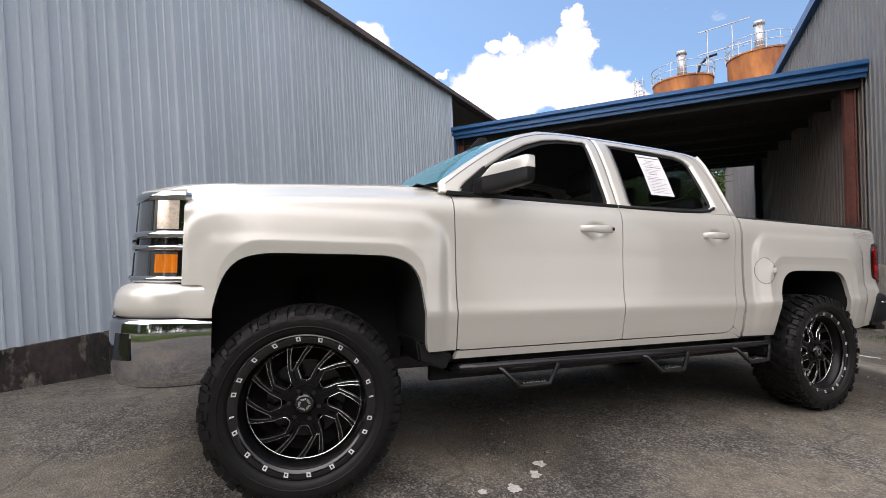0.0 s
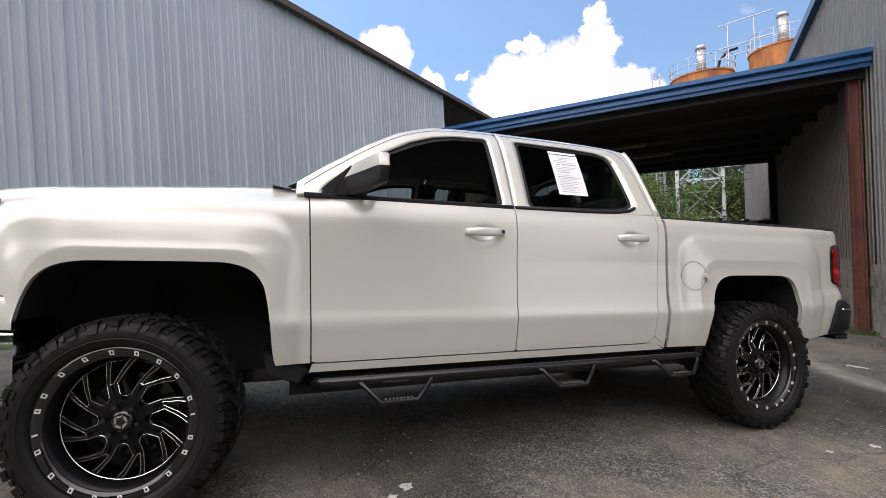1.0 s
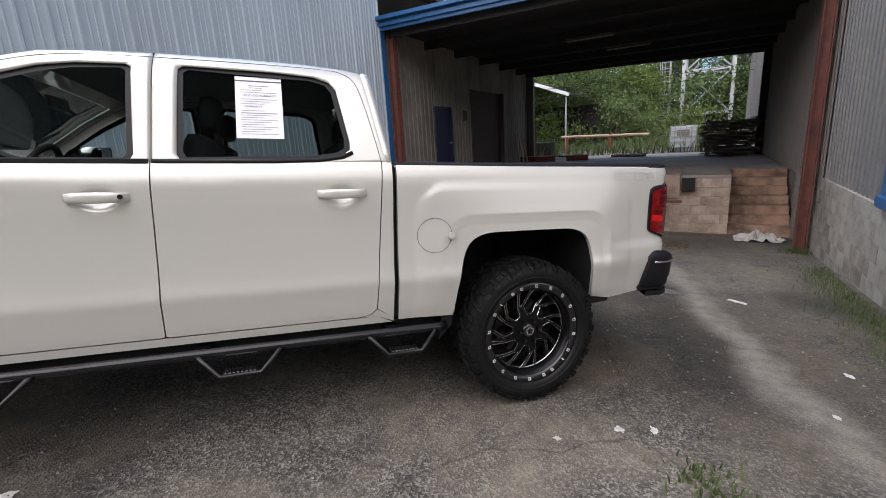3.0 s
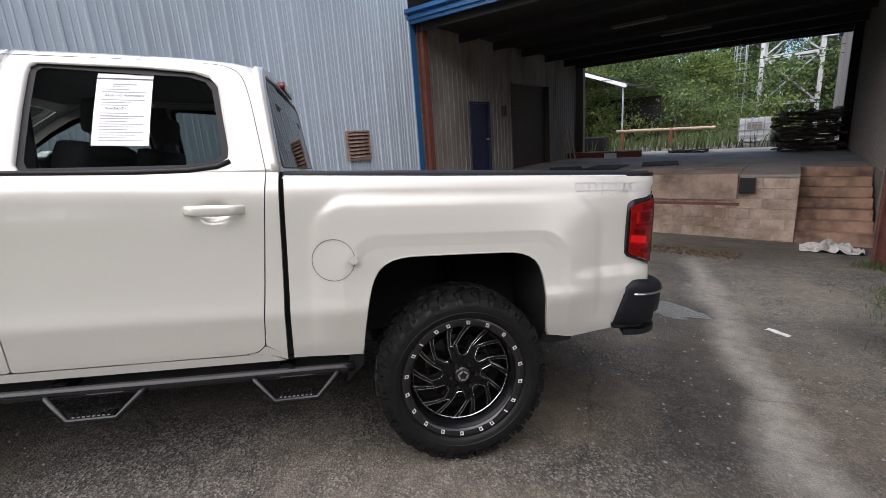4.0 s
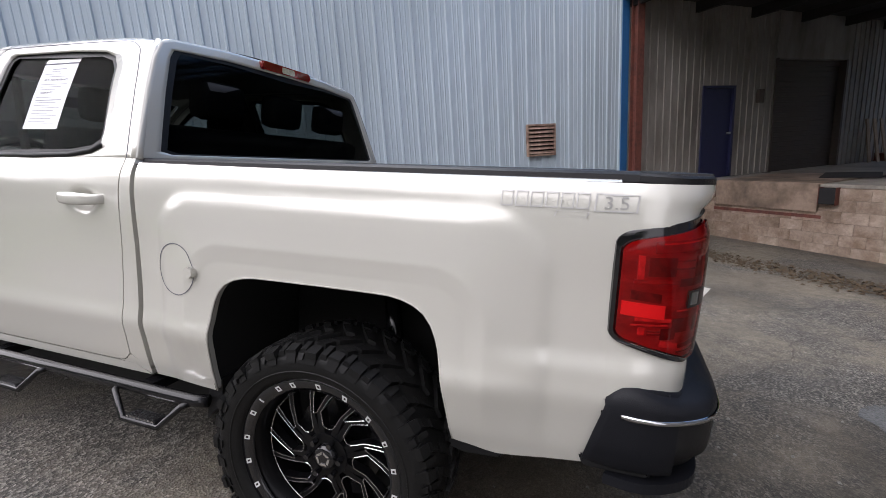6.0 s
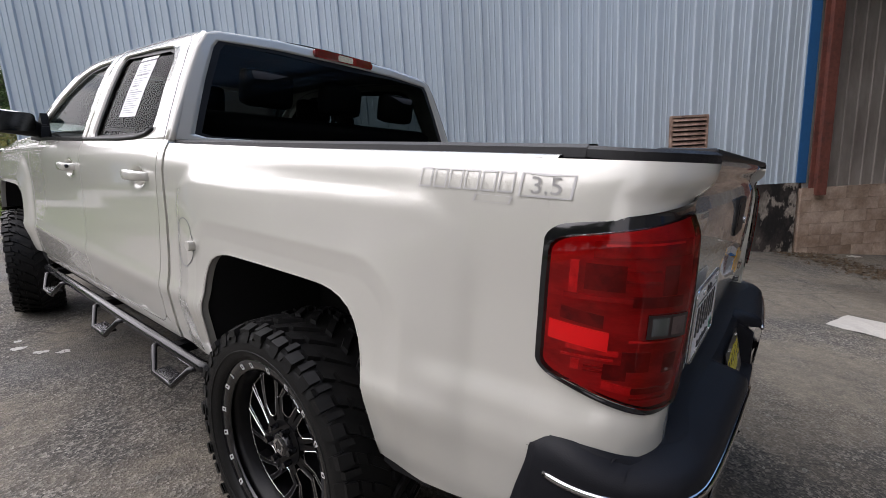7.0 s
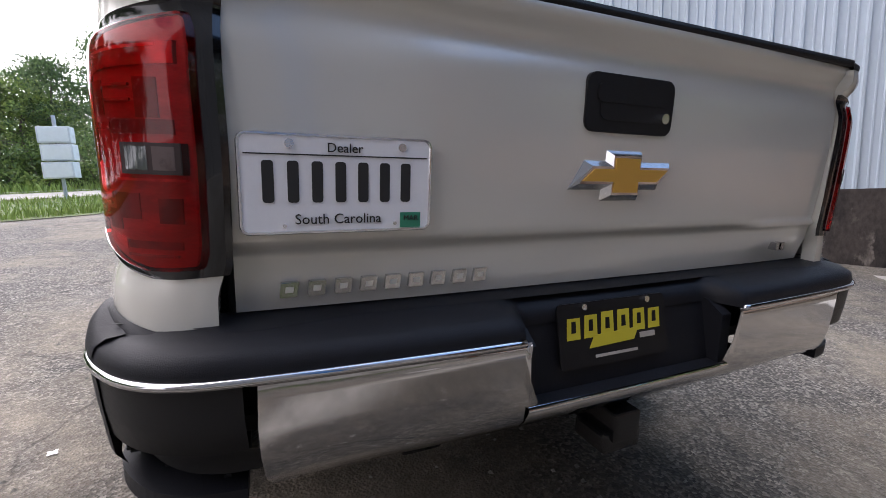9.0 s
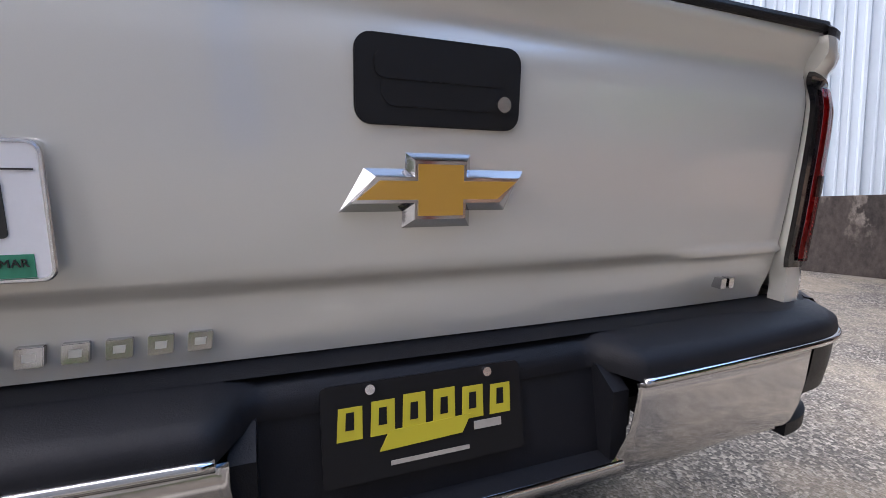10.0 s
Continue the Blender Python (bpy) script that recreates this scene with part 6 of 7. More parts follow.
lean = math.degrees(math.atan2(cabin(1.6) - cabin(1.7), 0.1))
for text, u, v in (("AS IS - NO WARRANTY", 2.245, 1.707), ("WARRANTY", 2.215, 1.652)):
    letters(text, 0.014, "ink", notice, Matrix.Translation((u, -(cabin(v) - 0.020 + 0.002), v)) @ pose(0, 0, 0, 90 - lean, 0, 0), 0.0002, "word")

M["mirror_glass"] = material("dark_mirror_glass", (0.05, 0.055, 0.06), 0.1, metal=1.0)
M["wheel_black"] = material("black_wheel_paint", (0.004, 0.004, 0.0045), 0.3, spec=0.25)
M["mark"] = material("machined_mark", (0.62, 0.62, 0.62), 0.4, metal=0.3)

# Wheels: dished black rims with milled spokes and mud tyres
R_TYRE, W_TYRE = 0.405, 0.305


def lathe(profile, n=64, axis_x=0.0, axis_z=0.0):
    """Profile of (r, y) turned about the y axis."""
    rows = [[(r * math.cos(a), y, r * math.sin(a)) for a in [2 * math.pi * k / n for k in range(n)]] for r, y in profile]
    return sheet(rows, close=True)


def prism_on_tyre(bm, poly, r0, r1, taper=0.9):
    """A tread block over a polygon of (angle, y), slightly narrower at its top."""
    ca, cy = sum(p[0] for p in poly) / len(poly), sum(p[1] for p in poly) / len(poly)
    lo, hi = [], []
    for a, y in poly:
        drop = 0.018 * ease(0.10, 0.155, abs(y))
        lo.append(bm.verts.new(((r0 - drop) * math.cos(a), y, (r0 - drop) * math.sin(a))))
        a2, y2 = ca + (a - ca) * taper, cy + (y - cy) * taper
        drop = 0.016 * ease(0.10, 0.155, abs(y2))
        hi.append(bm.verts.new(((r1 - drop) * math.cos(a2), y2, (r1 - drop) * math.sin(a2))))
    bm.faces.new(hi)
    for k in range(len(poly)):
        j = (k + 1) % len(poly)
        bm.faces.new((lo[k], lo[j], hi[j], hi[k]))


wheel = part("wheel", lathe([(0.288, -0.130), (0.301, -0.134), (0.301, -0.126), (0.288, -0.118), (0.272, -0.108), (0.256, -0.09), (0.246, -0.04), (0.240, 0.03), (0.235, 0.10), (0.26, 0.13)], 72), M["wheel_black"], truck, "black dished off-road wheel with milled edges", smooth=True)
part("lip", lathe([(0.301, -0.135), (0.299, -0.1375), (0.262, -0.1305), (0.259, -0.122)], 72), M["gloss_black"], wheel, smooth=True)
tyre = part("tyre", lathe([(0.294, -0.115), (0.301, -0.138), (0.309, -0.146), (0.316, -0.150), (0.338, -0.1565), (0.36, -0.157), (0.378, -0.152), (0.392, -0.142), (0.400, -0.120), (0.405, -0.06), (0.406, 0), (0.405, 0.06), (0.400, 0.120), (0.392, 0.142), (0.378, 0.152), (0.335, 0.156), (0.30, 0.149), (0.275, 0.12)], 96), M["rubber"], wheel, "chunky mud-terrain tyre", smooth=True)
bm = bmesh.new()
N_LUG = 32
for k in range(N_LUG):
    a0, st = 2 * math.pi * k / N_LUG, 2 * math.pi / N_LUG
    for s in (-1, 1):
        o = a0 + (0.5 * st if s > 0 else 0)
        # slanted bars from the middle out, then the shoulder blocks, long and short in turn
        w = 0.161 if k % 2 else 0.153
        prism_on_tyre(bm, [(o, s * 0.006), (o + 0.40 * st, s * 0.006), (o + 0.74 * st, s * 0.038), (o + 1.04 * st, s * 0.070), (o + 0.66 * st, s * 0.070), (o + 0.32 * st, s * 0.036)], 0.402, 0.4195, 0.93)
        prism_on_tyre(bm, [(o + 0.72 * st, s * 0.079), (o + 1.10 * st, s * 0.079), (o + 1.36 * st, s * 0.111), (o + 0.96 * st, s * 0.111)], 0.402, 0.4195, 0.92)
        prism_on_tyre(bm, [(o + 0.96 * st, s * 0.119), (o + 1.40 * st, s * 0.119), (o + 1.50 * st, s * w), (o + 0.98 * st, s * w)], 0.402, 0.420, 0.93)
        prism_on_tyre(bm, [(o + 0.56 * st, s * 0.100), (o + 0.80 * st, s * 0.104), (o + 0.88 * st, s * (w - 0.012)), (o + 0.60 * st, s * (w - 0.012))], 0.401, 0.416, 0.9)
tread = tagged(part("tread", bm, M["rubber"], wheel, "deep tread blocks"), kind="stuff")
bm = bmesh.new()
for k in range(N_LUG):
    a0, st = 2 * math.pi * k / N_LUG, 2 * math.pi / N_LUG
    for s in (-1, 1):
        for r0, r1, f0, f1 in ((0.364, 0.398, 0.98, 1.50), (0.376, 0.396, 0.58, 0.86)):
            if r0 > 0.37 and k % 2:
                continue
            vs = []
            for r, f in ((r0, f0 + 0.06), (r0, f1 - 0.06), (r1, f1), (r1, f0)):
                a = a0 + f * st + (0.5 * st if s > 0 else 0)
                vs.append((r, a))
            y_in, y_out = s * 0.150, s * 0.1615
            lo = [bm.verts.new((r * math.cos(a), y_in - s * 0.02, r * math.sin(a))) for r, a in vs]
            hi = [bm.verts.new((r * math.cos(a), y_out - s * (0.010 if r > 0.385 else 0.0), r * math.sin(a))) for r, a in vs]
            bm.faces.new(hi)
            for i in range(4):
                bm.faces.new((lo[i], lo[(i + 1) % 4], hi[(i + 1) % 4], hi[i]))
tagged(part("sidewall_lug", bm, M["rubber"], wheel), kind="stuff")
part("sidewall_ring", lathe([(0.330, -0.1545), (0.332, -0.1580), (0.335, -0.1580), (0.337, -0.1555)], 96), M["rubber"], wheel, smooth=True)

# Spokes: eight forked arms, swept one way, each edge milled bright
FACE_Y = -0.062
bm, edges = bmesh.new(), bmesh.new()


def polar(r, deg, y=FACE_Y):
    return (r * math.cos(radians(deg)), y, r * math.sin(radians(deg)))


def arm(bm, pts_a, pts_b, deep):
    """A bar between two edge lines given as (r, degrees)."""
    rows = []
    for (ra, da), (rb, db) in zip(pts_a, pts_b):
        y = FACE_Y + 0.035 * ease(0.10, 0.04, ra) * 0 - 0.012 * ease(0.17, 0.08, ra)
        rows.append([polar(ra, da, y + deep), polar(ra, da, y), polar(rb, db, y), polar(rb, db, y + deep)])
    vs = [[bm.verts.new(p) for p in r] for r in rows]
    for a, b in zip(vs, vs[1:]):
        for i in range(3):
            bm.faces.new((a[i], a[i + 1], b[i + 1], b[i]))
    for r in (rows[0], rows[-1]):
        pass
    return rows


for k in range(8):
    t = 45 * k
    forks = ((([(0.072, t + 17), (0.105, t + 11.5), (0.15, t + 7), (0.20, t + 1), (0.243, t - 3)]), ([(0.072, t), (0.105, t + 0.6), (0.15, t + 2.6), (0.20, t - 3), (0.243, t - 7.5)])),
             (([(0.072, t), (0.105, t - 0.6), (0.15, t - 2.6), (0.20, t - 16), (0.243, t - 24)]), ([(0.072, t - 17), (0.105, t - 11.5), (0.15, t - 8.5), (0.20, t - 21), (0.243, t - 29)])))
    for n_fork, (la, lb) in enumerate(forks):
        rows = arm(bm, la, lb, 0.035)
        for side in (1, 2):
            line = [Vector(r[side]) + Vector((0, -0.0008, 0)) for r in rows]
            add_pipe(edges, line[2:] if side == 2 - n_fork else line[1:], 0.0014, 5)
    add_pipe(edges, [Vector(polar(0.150, t + 2.6, FACE_Y - 0.004)), Vector(polar(0.150, t - 2.6, FACE_Y - 0.004))], 0.0017, 5)
    add_pipe(edges, [Vector(polar(r, d, FACE_Y - 0.009)) for r, d in ((0.105, t + 11.5), (0.097, t + 17), (0.095, t + 22.5), (0.097, t + 28), (0.105, t + 33.5))], 0.0014, 5)
bmesh.ops.create_cone(bm, cap_ends=True, segments=40, radius1=0.082, radius2=0.078, depth=0.05, matrix=Matrix.Translation((0, FACE_Y + 0.010, 0)) @ Matrix.Rotation(radians(90), 4, "X"))
part("spokes", bm, M["wheel_black"], wheel)
part("milled_edges", edges, M["brushed"], wheel, "bright milled spoke edges")
ring_bm = add_pipe(bmesh.new(), [Vector(polar(0.2375, 5 * j, FACE_Y - 0.001)) for j in range(72)], 0.0014, 5, True)
part("milled_ring", ring_bm, M["brushed"], wheel)
part("hub_cap", lathe([(0.001, -0.100), (0.030, -0.100), (0.040, -0.096), (0.046, -0.080), (0.050, -0.050)], 32), M["gloss_black"], wheel, smooth=True)
cap_bm = bmesh.new()
for k in range(5):
    a, b = 90 + 72 * k + 8, 90 + 72 * (k + 1) - 8
    vs = [cap_bm.verts.new(polar(r, d, -0.1015)) for r, d in ((0.018, a), (0.028, a - 3), (0.028, b + 3), (0.018, b))]
    cap_bm.faces.new(vs)
solid(cap_bm, 0.001)
part("cap_emblem", cap_bm, M["brushed"], wheel)
nut = mesh_of("lug_nut", tube((0, -0.080, 0), (0, -0.108, 0), 0.010, 6), M["gloss_black"])
for k in range(6):
    p = polar(0.062, 60 * k + 15, 0)
    part("lug_nut", nut, None, wheel, m=Matrix.Translation(p))
# Short milled marks round the lip
WORD = [0, 14, 24, 40, 54, 68, 82, 97, 112, 127]
for k in range(20):
    deg = 180 * (k // 10) + WORD[k % 10] * 1.32 + 10
    w = 3.6 if k % 10 not in (1,) else 1.4
    marks = bmesh.new()
    vs = [marks.verts.new((r * math.cos(radians(d)), y, r * math.sin(radians(d)))) for r, d, y in ((0.271, deg - w / 2, -0.1336), (0.290, deg - w / 2 + 0.6, -0.1372), (0.290, deg + w / 2 + 0.6, -0.1372), (0.271, deg + w / 2, -0.1336))]
    marks.faces.new(vs)
    if w > 2:
        vs = [marks.verts.new((r * math.cos(radians(d)), y, r * math.sin(radians(d)))) for r, d, y in ((0.276, deg - w / 5, -0.1352), (0.285, deg - w / 5 + 0.3, -0.1370), (0.285, deg + w / 5 + 0.3, -0.1370), (0.276, deg + w / 5, -0.1352))]
        inner_face = marks.faces.new(vs)
    ob = part("lip_mark", marks, M["mark"], wheel)
    ob.data.materials.append(M["gloss_black"])
    if w > 2:
        ob.data.polygons[1].material_index = 1
part("brake_disc", lathe([(0.01, 0.02), (0.17, 0.02), (0.17, 0.035), (0.01, 0.035)], 40), M["satin_black"], wheel)
part("wheel_back", lathe([(0.001, 0.055), (0.24, 0.055)], 40), M["liner"], wheel)
STEER = -11.0
wheel.matrix_local = pose(0, -0.905, 0.42, 0, 0, STEER) @ pose(0, 0, 0, 0, 23, 0)
for x, y, spin, flip in ((3.645, -0.905, 71, 0), (0, 0.905, 40, 180), (3.645, 0.905, 10, 180)):
    c = copy_thing(wheel, pose(x, y, 0.42, 0, spin, 0) if not flip else pose(x, y, 0.42, 0, 0, 180 + (STEER if x < 1 else 0)) @ pose(0, 0, 0, 0, spin, 0))

# Wheel wells, floor pan, frame and axles
for sgn in (-1, 1):
    for name, arch in (("front", FRONT_ARCH), ("rear", REAR_ARCH)):
        pts = resample(arch, 30)
        mid_x = sum(p.x for p in pts) / len(pts)
        part("wheel_liner", sheet([[(mid_x + (p.x - mid_x) * 1.016, sgn * (flank(p.x, p.y) - 0.026 - o), p.y + 0.007) for o in (0, 0.05, 0.25, 0.50)] for p in pts]), M["liner"], truck, smooth=True)
        lo, hi = arch[0][0], arch[-1][0]
        part("well_wall", box((lo - 0.02, sgn * 0.46, 0.50), (hi + 0.02, sgn * 0.48, 1.08)), M["liner"], truck)
    part("arch_edge", add_pipe(bmesh.new(), [(p.x, sgn * (flank(p.x, p.y) - 0.004), p.y) for p in resample(REAR_ARCH, 40)], 0.005, 6), M["white_paint"], truck, smooth=True)
    part("mud_flap", hull_prism([(3.10, 0.42), (3.175, 0.50), (3.185, 0.60), (3.12, 0.60)], "y", sgn * 0.80, sgn * 0.95), M["black"], truck)
    part("arch_tail", hull_prism([(4.085, 0.60), (4.23, 0.565), (4.24, 0.535), (4.11, 0.525), (4.06, 0.54)], "y", sgn * 0.72, sgn * 0.955, 0.01), M["black"], truck)
    part("valance", hull_prism([(0.50, 0.66), (0.60, 0.60), (0.70, 0.58), (0.66, 0.50), (0.52, 0.55)], "y", sgn * 0.70, sgn * 0.95, 0.01), M["black"], truck)
    part("frame_rail", box((-0.5, sgn * 0.36, 0.42), (4.6, sgn * 0.46, 0.56), 0.01), M["satin_black"], truck)
    part("underside_panel", box((0.6, sgn * 0.46, 0.545), (3.15, sgn * 0.93, 0.565)), M["liner"], truck)
    # Step bar with three dropped steps
    bar = part("step_bar", add_pipe(bmesh.new(), [(0.70, sgn * 0.86, 0.50), (0.75, sgn * 0.955, 0.505), (0.82, sgn * 0.985, 0.508), (3.08, sgn * 0.985, 0.508), (3.13, sgn * 0.97, 0.508)], 0.024, 14), M["satin_black"], truck, "black steel step bar with drop steps", smooth=True)
    for x0 in (0.92, 1.90, 2.69):
        part("step_hoop", add_pipe(bmesh.new(), [(x0, sgn * 0.99, 0.50), (x0 + 0.02, sgn * 1.02, 0.495), (x0 + 0.10, sgn * 1.055, 0.412), (x0 + 0.28, sgn * 1.055, 0.412), (x0 + 0.36, sgn * 1.02, 0.495), (x0 + 0.38, sgn * 0.99, 0.50)], 0.0125, 8), M["satin_black"], bar, smooth=True)
        part("step_tread", box((x0 + 0.115, sgn * 1.000, 0.414), (x0 + 0.265, sgn * 1.058, 0.426), 0.003), M["satin_black"], bar)
        teeth = bmesh.new()
        for k in range(8):
            add_box(teeth, (x0 + 0.12 + 0.018 * k, sgn * 1.002, 0.426), (x0 + 0.13 + 0.018 * k, sgn * 1.056, 0.431))
        part("tread_teeth", teeth, M["brushed"], bar)
    part("rocker_shield", box((0.62, sgn * 0.80, 0.43), (3.12, sgn * 0.84, 0.56)), M["liner"], truck)
    for x in (0.95, 1.9, 2.8):
        part("bar_bracket", box((x, sgn * 0.46, 0.49), (x + 0.06, sgn * 0.98, 0.53)), M["satin_black"], truck)
part("floor_pan", box((-0.4, -0.47, 0.555), (4.65, 0.47, 0.60)), M["liner"], truck)
for x in (0.0, 3.645):
    part("axle", tube((x, -0.76, 0.42), (x, 0.76, 0.42), 0.05, 16), M["satin_black"], truck, smooth=True)
    part("axle_housing", tube((x - 0.02, -0.14, 0.42), (x + 0.02, 0.14, 0.42), 0.13, 20), M["satin_black"], truck, smooth=True)
    for sgn in (-1, 1):
        part("shock_absorber", tube((x + 0.10, sgn * 0.60, 0.42), (x + 0.02, sgn * 0.52, 0.95), 0.035, 12), M["satin_black"], truck, smooth=True)
part("rear_pan", box((4.10, -0.90, 0.60), (4.66, 0.90, 0.63)), M["liner"], truck)
part("spare_wheel", tube((4.22, 0, 0.47), (4.22, 0, 0.60), 0.33, 36), M["rubber"], truck, smooth=False)
part("exhaust", tube((3.9, 0.62, 0.50), (4.62, 0.66, 0.50), 0.035, 14), M["satin_black"], truck, smooth=True)
part("engine_block", box((-0.45, -0.45, 0.60), (0.5, 0.45, 1.25)), M["liner"], truck)

# Door mirrors


def mirror_row(t, sgn, grow=0.0, a0=0.0, a1=360.0, n=32):
    """A cut through the mirror's head, from the door out to its tip."""
    end = math.sqrt(1 - max(0.0, (t - 0.86) / 0.14) ** 2 * 0.75)
    x0, x1 = 0.838 + 0.122 * t ** 0.85, 0.945 + 0.074 * t
    z0, z1 = 1.396 + 0.026 * t, 1.492 + 0.050 * ease(0.0, 0.30, t) + 0.018 * t
    hx, hz = (x1 - x0) / 2 * (0.55 + 0.45 * end) + grow, (z1 - z0) / 2 * (0.8 + 0.2 * end) + grow
    row = []
    for i in range(n):
        a = radians(a0 + (a1 - a0) * i / (n - 1 if a1 - a0 < 360 else n))
        c, w = math.cos(a), math.sin(a)
        row.append(((x0 + x1) / 2 + hx * math.copysign(abs(c) ** 0.45, c), sgn * (0.945 + 0.268 * t + grow * (t > 0.99)), (z0 + z1) / 2 + hz * math.copysign(abs(w) ** 0.45, w)))
    return row


SPANS = [k / 14 for k in range(13)] + [0.90, 0.94, 0.97, 0.99, 1.0]
for sgn in (-1, 1):
    bm = sheet([mirror_row(t, sgn) for t in SPANS], close=True)
    bmesh.ops.holes_fill(bm, edges=bm.edges[:])
    mirror = part("door_mirror", bm, M["black"], truck, "black door mirror with a white cap", smooth=True)
    # the painted cap covers the upper half, over the top and down the front face
    rows = []
    for t in SPANS[1:]:
        full = mirror_row(t, sgn, 0.0025, 48, 200, 1200)
        split_z = 1.484 + 0.012 * t
        rows.append([tuple(p) for p in (Vector(q) for q in full if q[2] >= split_z or q[0] > 0.99)])
    rows = [[tuple(r[round(i * (len(r) - 1) / 19)]) for i in range(20)] for r in rows]
    rows.append([(x, y + sgn * 0.002, 1.496 + (z - 1.496) * 0.02) for x, y, z in rows[-1]])
    part("mirror_cap", sheet(rows), M["white_paint"], mirror, smooth=True)
    part("mirror_arm", hull_prism([(0.80, 1.385), (0.81, 1.46), (0.85, 1.488), (0.94, 1.48), (0.965, 1.385)], "y", sgn * 0.90, sgn * 0.965, 0.012), M["black"], mirror)
    part("mirror_glass", hull_prism([(sgn * (1.085 + u), 1.488 + v) for u, v in rounded(0.20, 0.112, 0.03)], "x", 0.99, 1.012), M["mirror_glass"], mirror)
    part("sail_panel", hull_prism([(0.735, 1.392), (0.742, 1.425), (0.78, 1.462), (0.885, 1.555), (0.93, 1.392)], "y", sgn * 0.895, sgn * 0.935), M["black"], truck)

# Cab interior
part("cab_floor", box((0.55, -0.90, 0.62), (2.80, 0.90, 0.66)), M["cloth"], truck)
dash = part("dashboard", hull_prism([(0.55, 0.95), (0.55, 1.40), (0.72, 1.44), (0.95, 1.40), (1.02, 1.30), (1.0, 1.15), (0.9, 0.95)], "y", -0.86, 0.86, 0.02), M["dash"], truck, "grey dashboard")
part("centre_screen", box((1.005, -0.12, 1.20), (1.02, 0.12, 1.34), 0.005), M["gloss_black"], dash)
sw = bmesh.new()
add_pipe(sw, [(1.16 + 0.19 * 0.4 * math.sin(a), -0.40 + 0.19 * math.cos(a), 1.30 + 0.19 * 0.92 * math.sin(a)) for a in [2 * math.pi * k / 28 for k in range(28)]], 0.016, 8, True)
add_tube(sw, (1.0, -0.40, 1.24), (1.16, -0.40, 1.30), 0.04, 12)
add_box(sw, (1.145, -0.57, 1.285), (1.165, -0.23, 1.315))
part("steering_wheel", sw, M["cloth"], truck, smooth=True)
part("rear_view_mirror", box((1.13, -0.13, 1.70), (1.15, 0.13, 1.77), 0.012), M["black"], truck)


def seat(x, y, wide, name="front_seat"):
    base = part(name, box((x - 0.25, y - wide / 2, 0.80), (x + 0.28, y + wide / 2, 0.98), 0.05), M["cloth"], truck, smooth=True)
    back = bmesh.new()
    add_box(back, (-0.07, -wide / 2, 0), (0.07, wide / 2, 0.62), 0.05)
    part("seat_back", back, M["cloth"], base, smooth=True, m=Matrix.Translation((x + 0.28, y, 0.93)) @ pose(0, 0, 0, 0, 14, 0))
    for yy in ([0] if wide < 0.8 else [-0.45, 0, 0.45]):
        head = bmesh.new()
        add_box(head, (-0.045, -0.13, 0), (0.05, 0.13, 0.17), 0.04)
        part("headrest", head, M["cloth"], base, smooth=True, m=Matrix.Translation((x + 0.44, y + yy, 1.57)) @ pose(0, 0, 0, 0, 8, 0))


seat(1.52, -0.40, 0.54)
seat(1.52, 0.40, 0.54)
seat(2.30, 0.0, 1.55, "rear_bench")
part("console", box((1.05, -0.12, 0.66), (1.75, 0.12, 1.0), 0.03), M["dash"], truck, smooth=True)
for sgn in (-1, 1):
    part("door_card", sheet([[(x, sgn * (flank(x, z) - 0.06), z) for z in (0.62, 0.8, 1.0, 1.2, 1.37)] for x in [0.70 + 0.25 * k for k in range(9)]]), M["dash"], truck)
    part("b_pillar_trim", sheet([[(x, sgn * (cabin(z) - 0.05), z) for x in (1.74, 1.88)] for z in (1.38, 1.5, 1.65, 1.78, 1.84)]), M["dash"], truck)
    part("seat_belt", box((1.80, sgn * 0.70, 1.0), (1.84, sgn * 0.715, 1.75)), M["cloth"], truck)

# Trees
M["bark"] = material("grey_bark", (0.11, 0.09, 0.07), 0.9, grain=0.3, grain_size=8, bump=0.02, bump_size=12)


def leaf_material(name, dark, light):
    m = bpy.data.materials.new(name)
    m.use_nodes = True
    n, l = m.node_tree.nodes, m.node_tree.links
    b = n["Principled BSDF"]
    b.inputs["Roughness"].default_value = 0.55
    geo = n.new("ShaderNodeNewGeometry")
    r = n.new("ShaderNodeValToRGB")
    r.color_ramp.elements[0].color, r.color_ramp.elements[1].color = (*dark, 1), (*light, 1)
    l.new(geo.outputs["Random Per Island"], r.inputs["Fac"])
    l.new(r.outputs["Color"], b.inputs["Base Color"])
    tr = n.new("ShaderNodeBsdfTranslucent")
    l.new(r.outputs["Color"], tr.inputs["Color"])
    mx = n.new("ShaderNodeMixShader")
    mx.inputs["Fac"].default_value = 0.42
    o = n["Material Output"]
    l.new(b.outputs["BSDF"], mx.inputs[1])
    l.new(tr.outputs["BSDF"], mx.inputs[2])
    l.new(mx.outputs["Shader"], o.inputs["Surface"])
    return m


LEAF = [leaf_material("oak_leaves", (0.045, 0.080, 0.028), (0.19, 0.27, 0.09)), leaf_material("pale_leaves", (0.055, 0.098, 0.025), (0.23, 0.31, 0.08)), leaf_material("dark_leaves", (0.036, 0.066, 0.026), (0.145, 0.22, 0.08))]


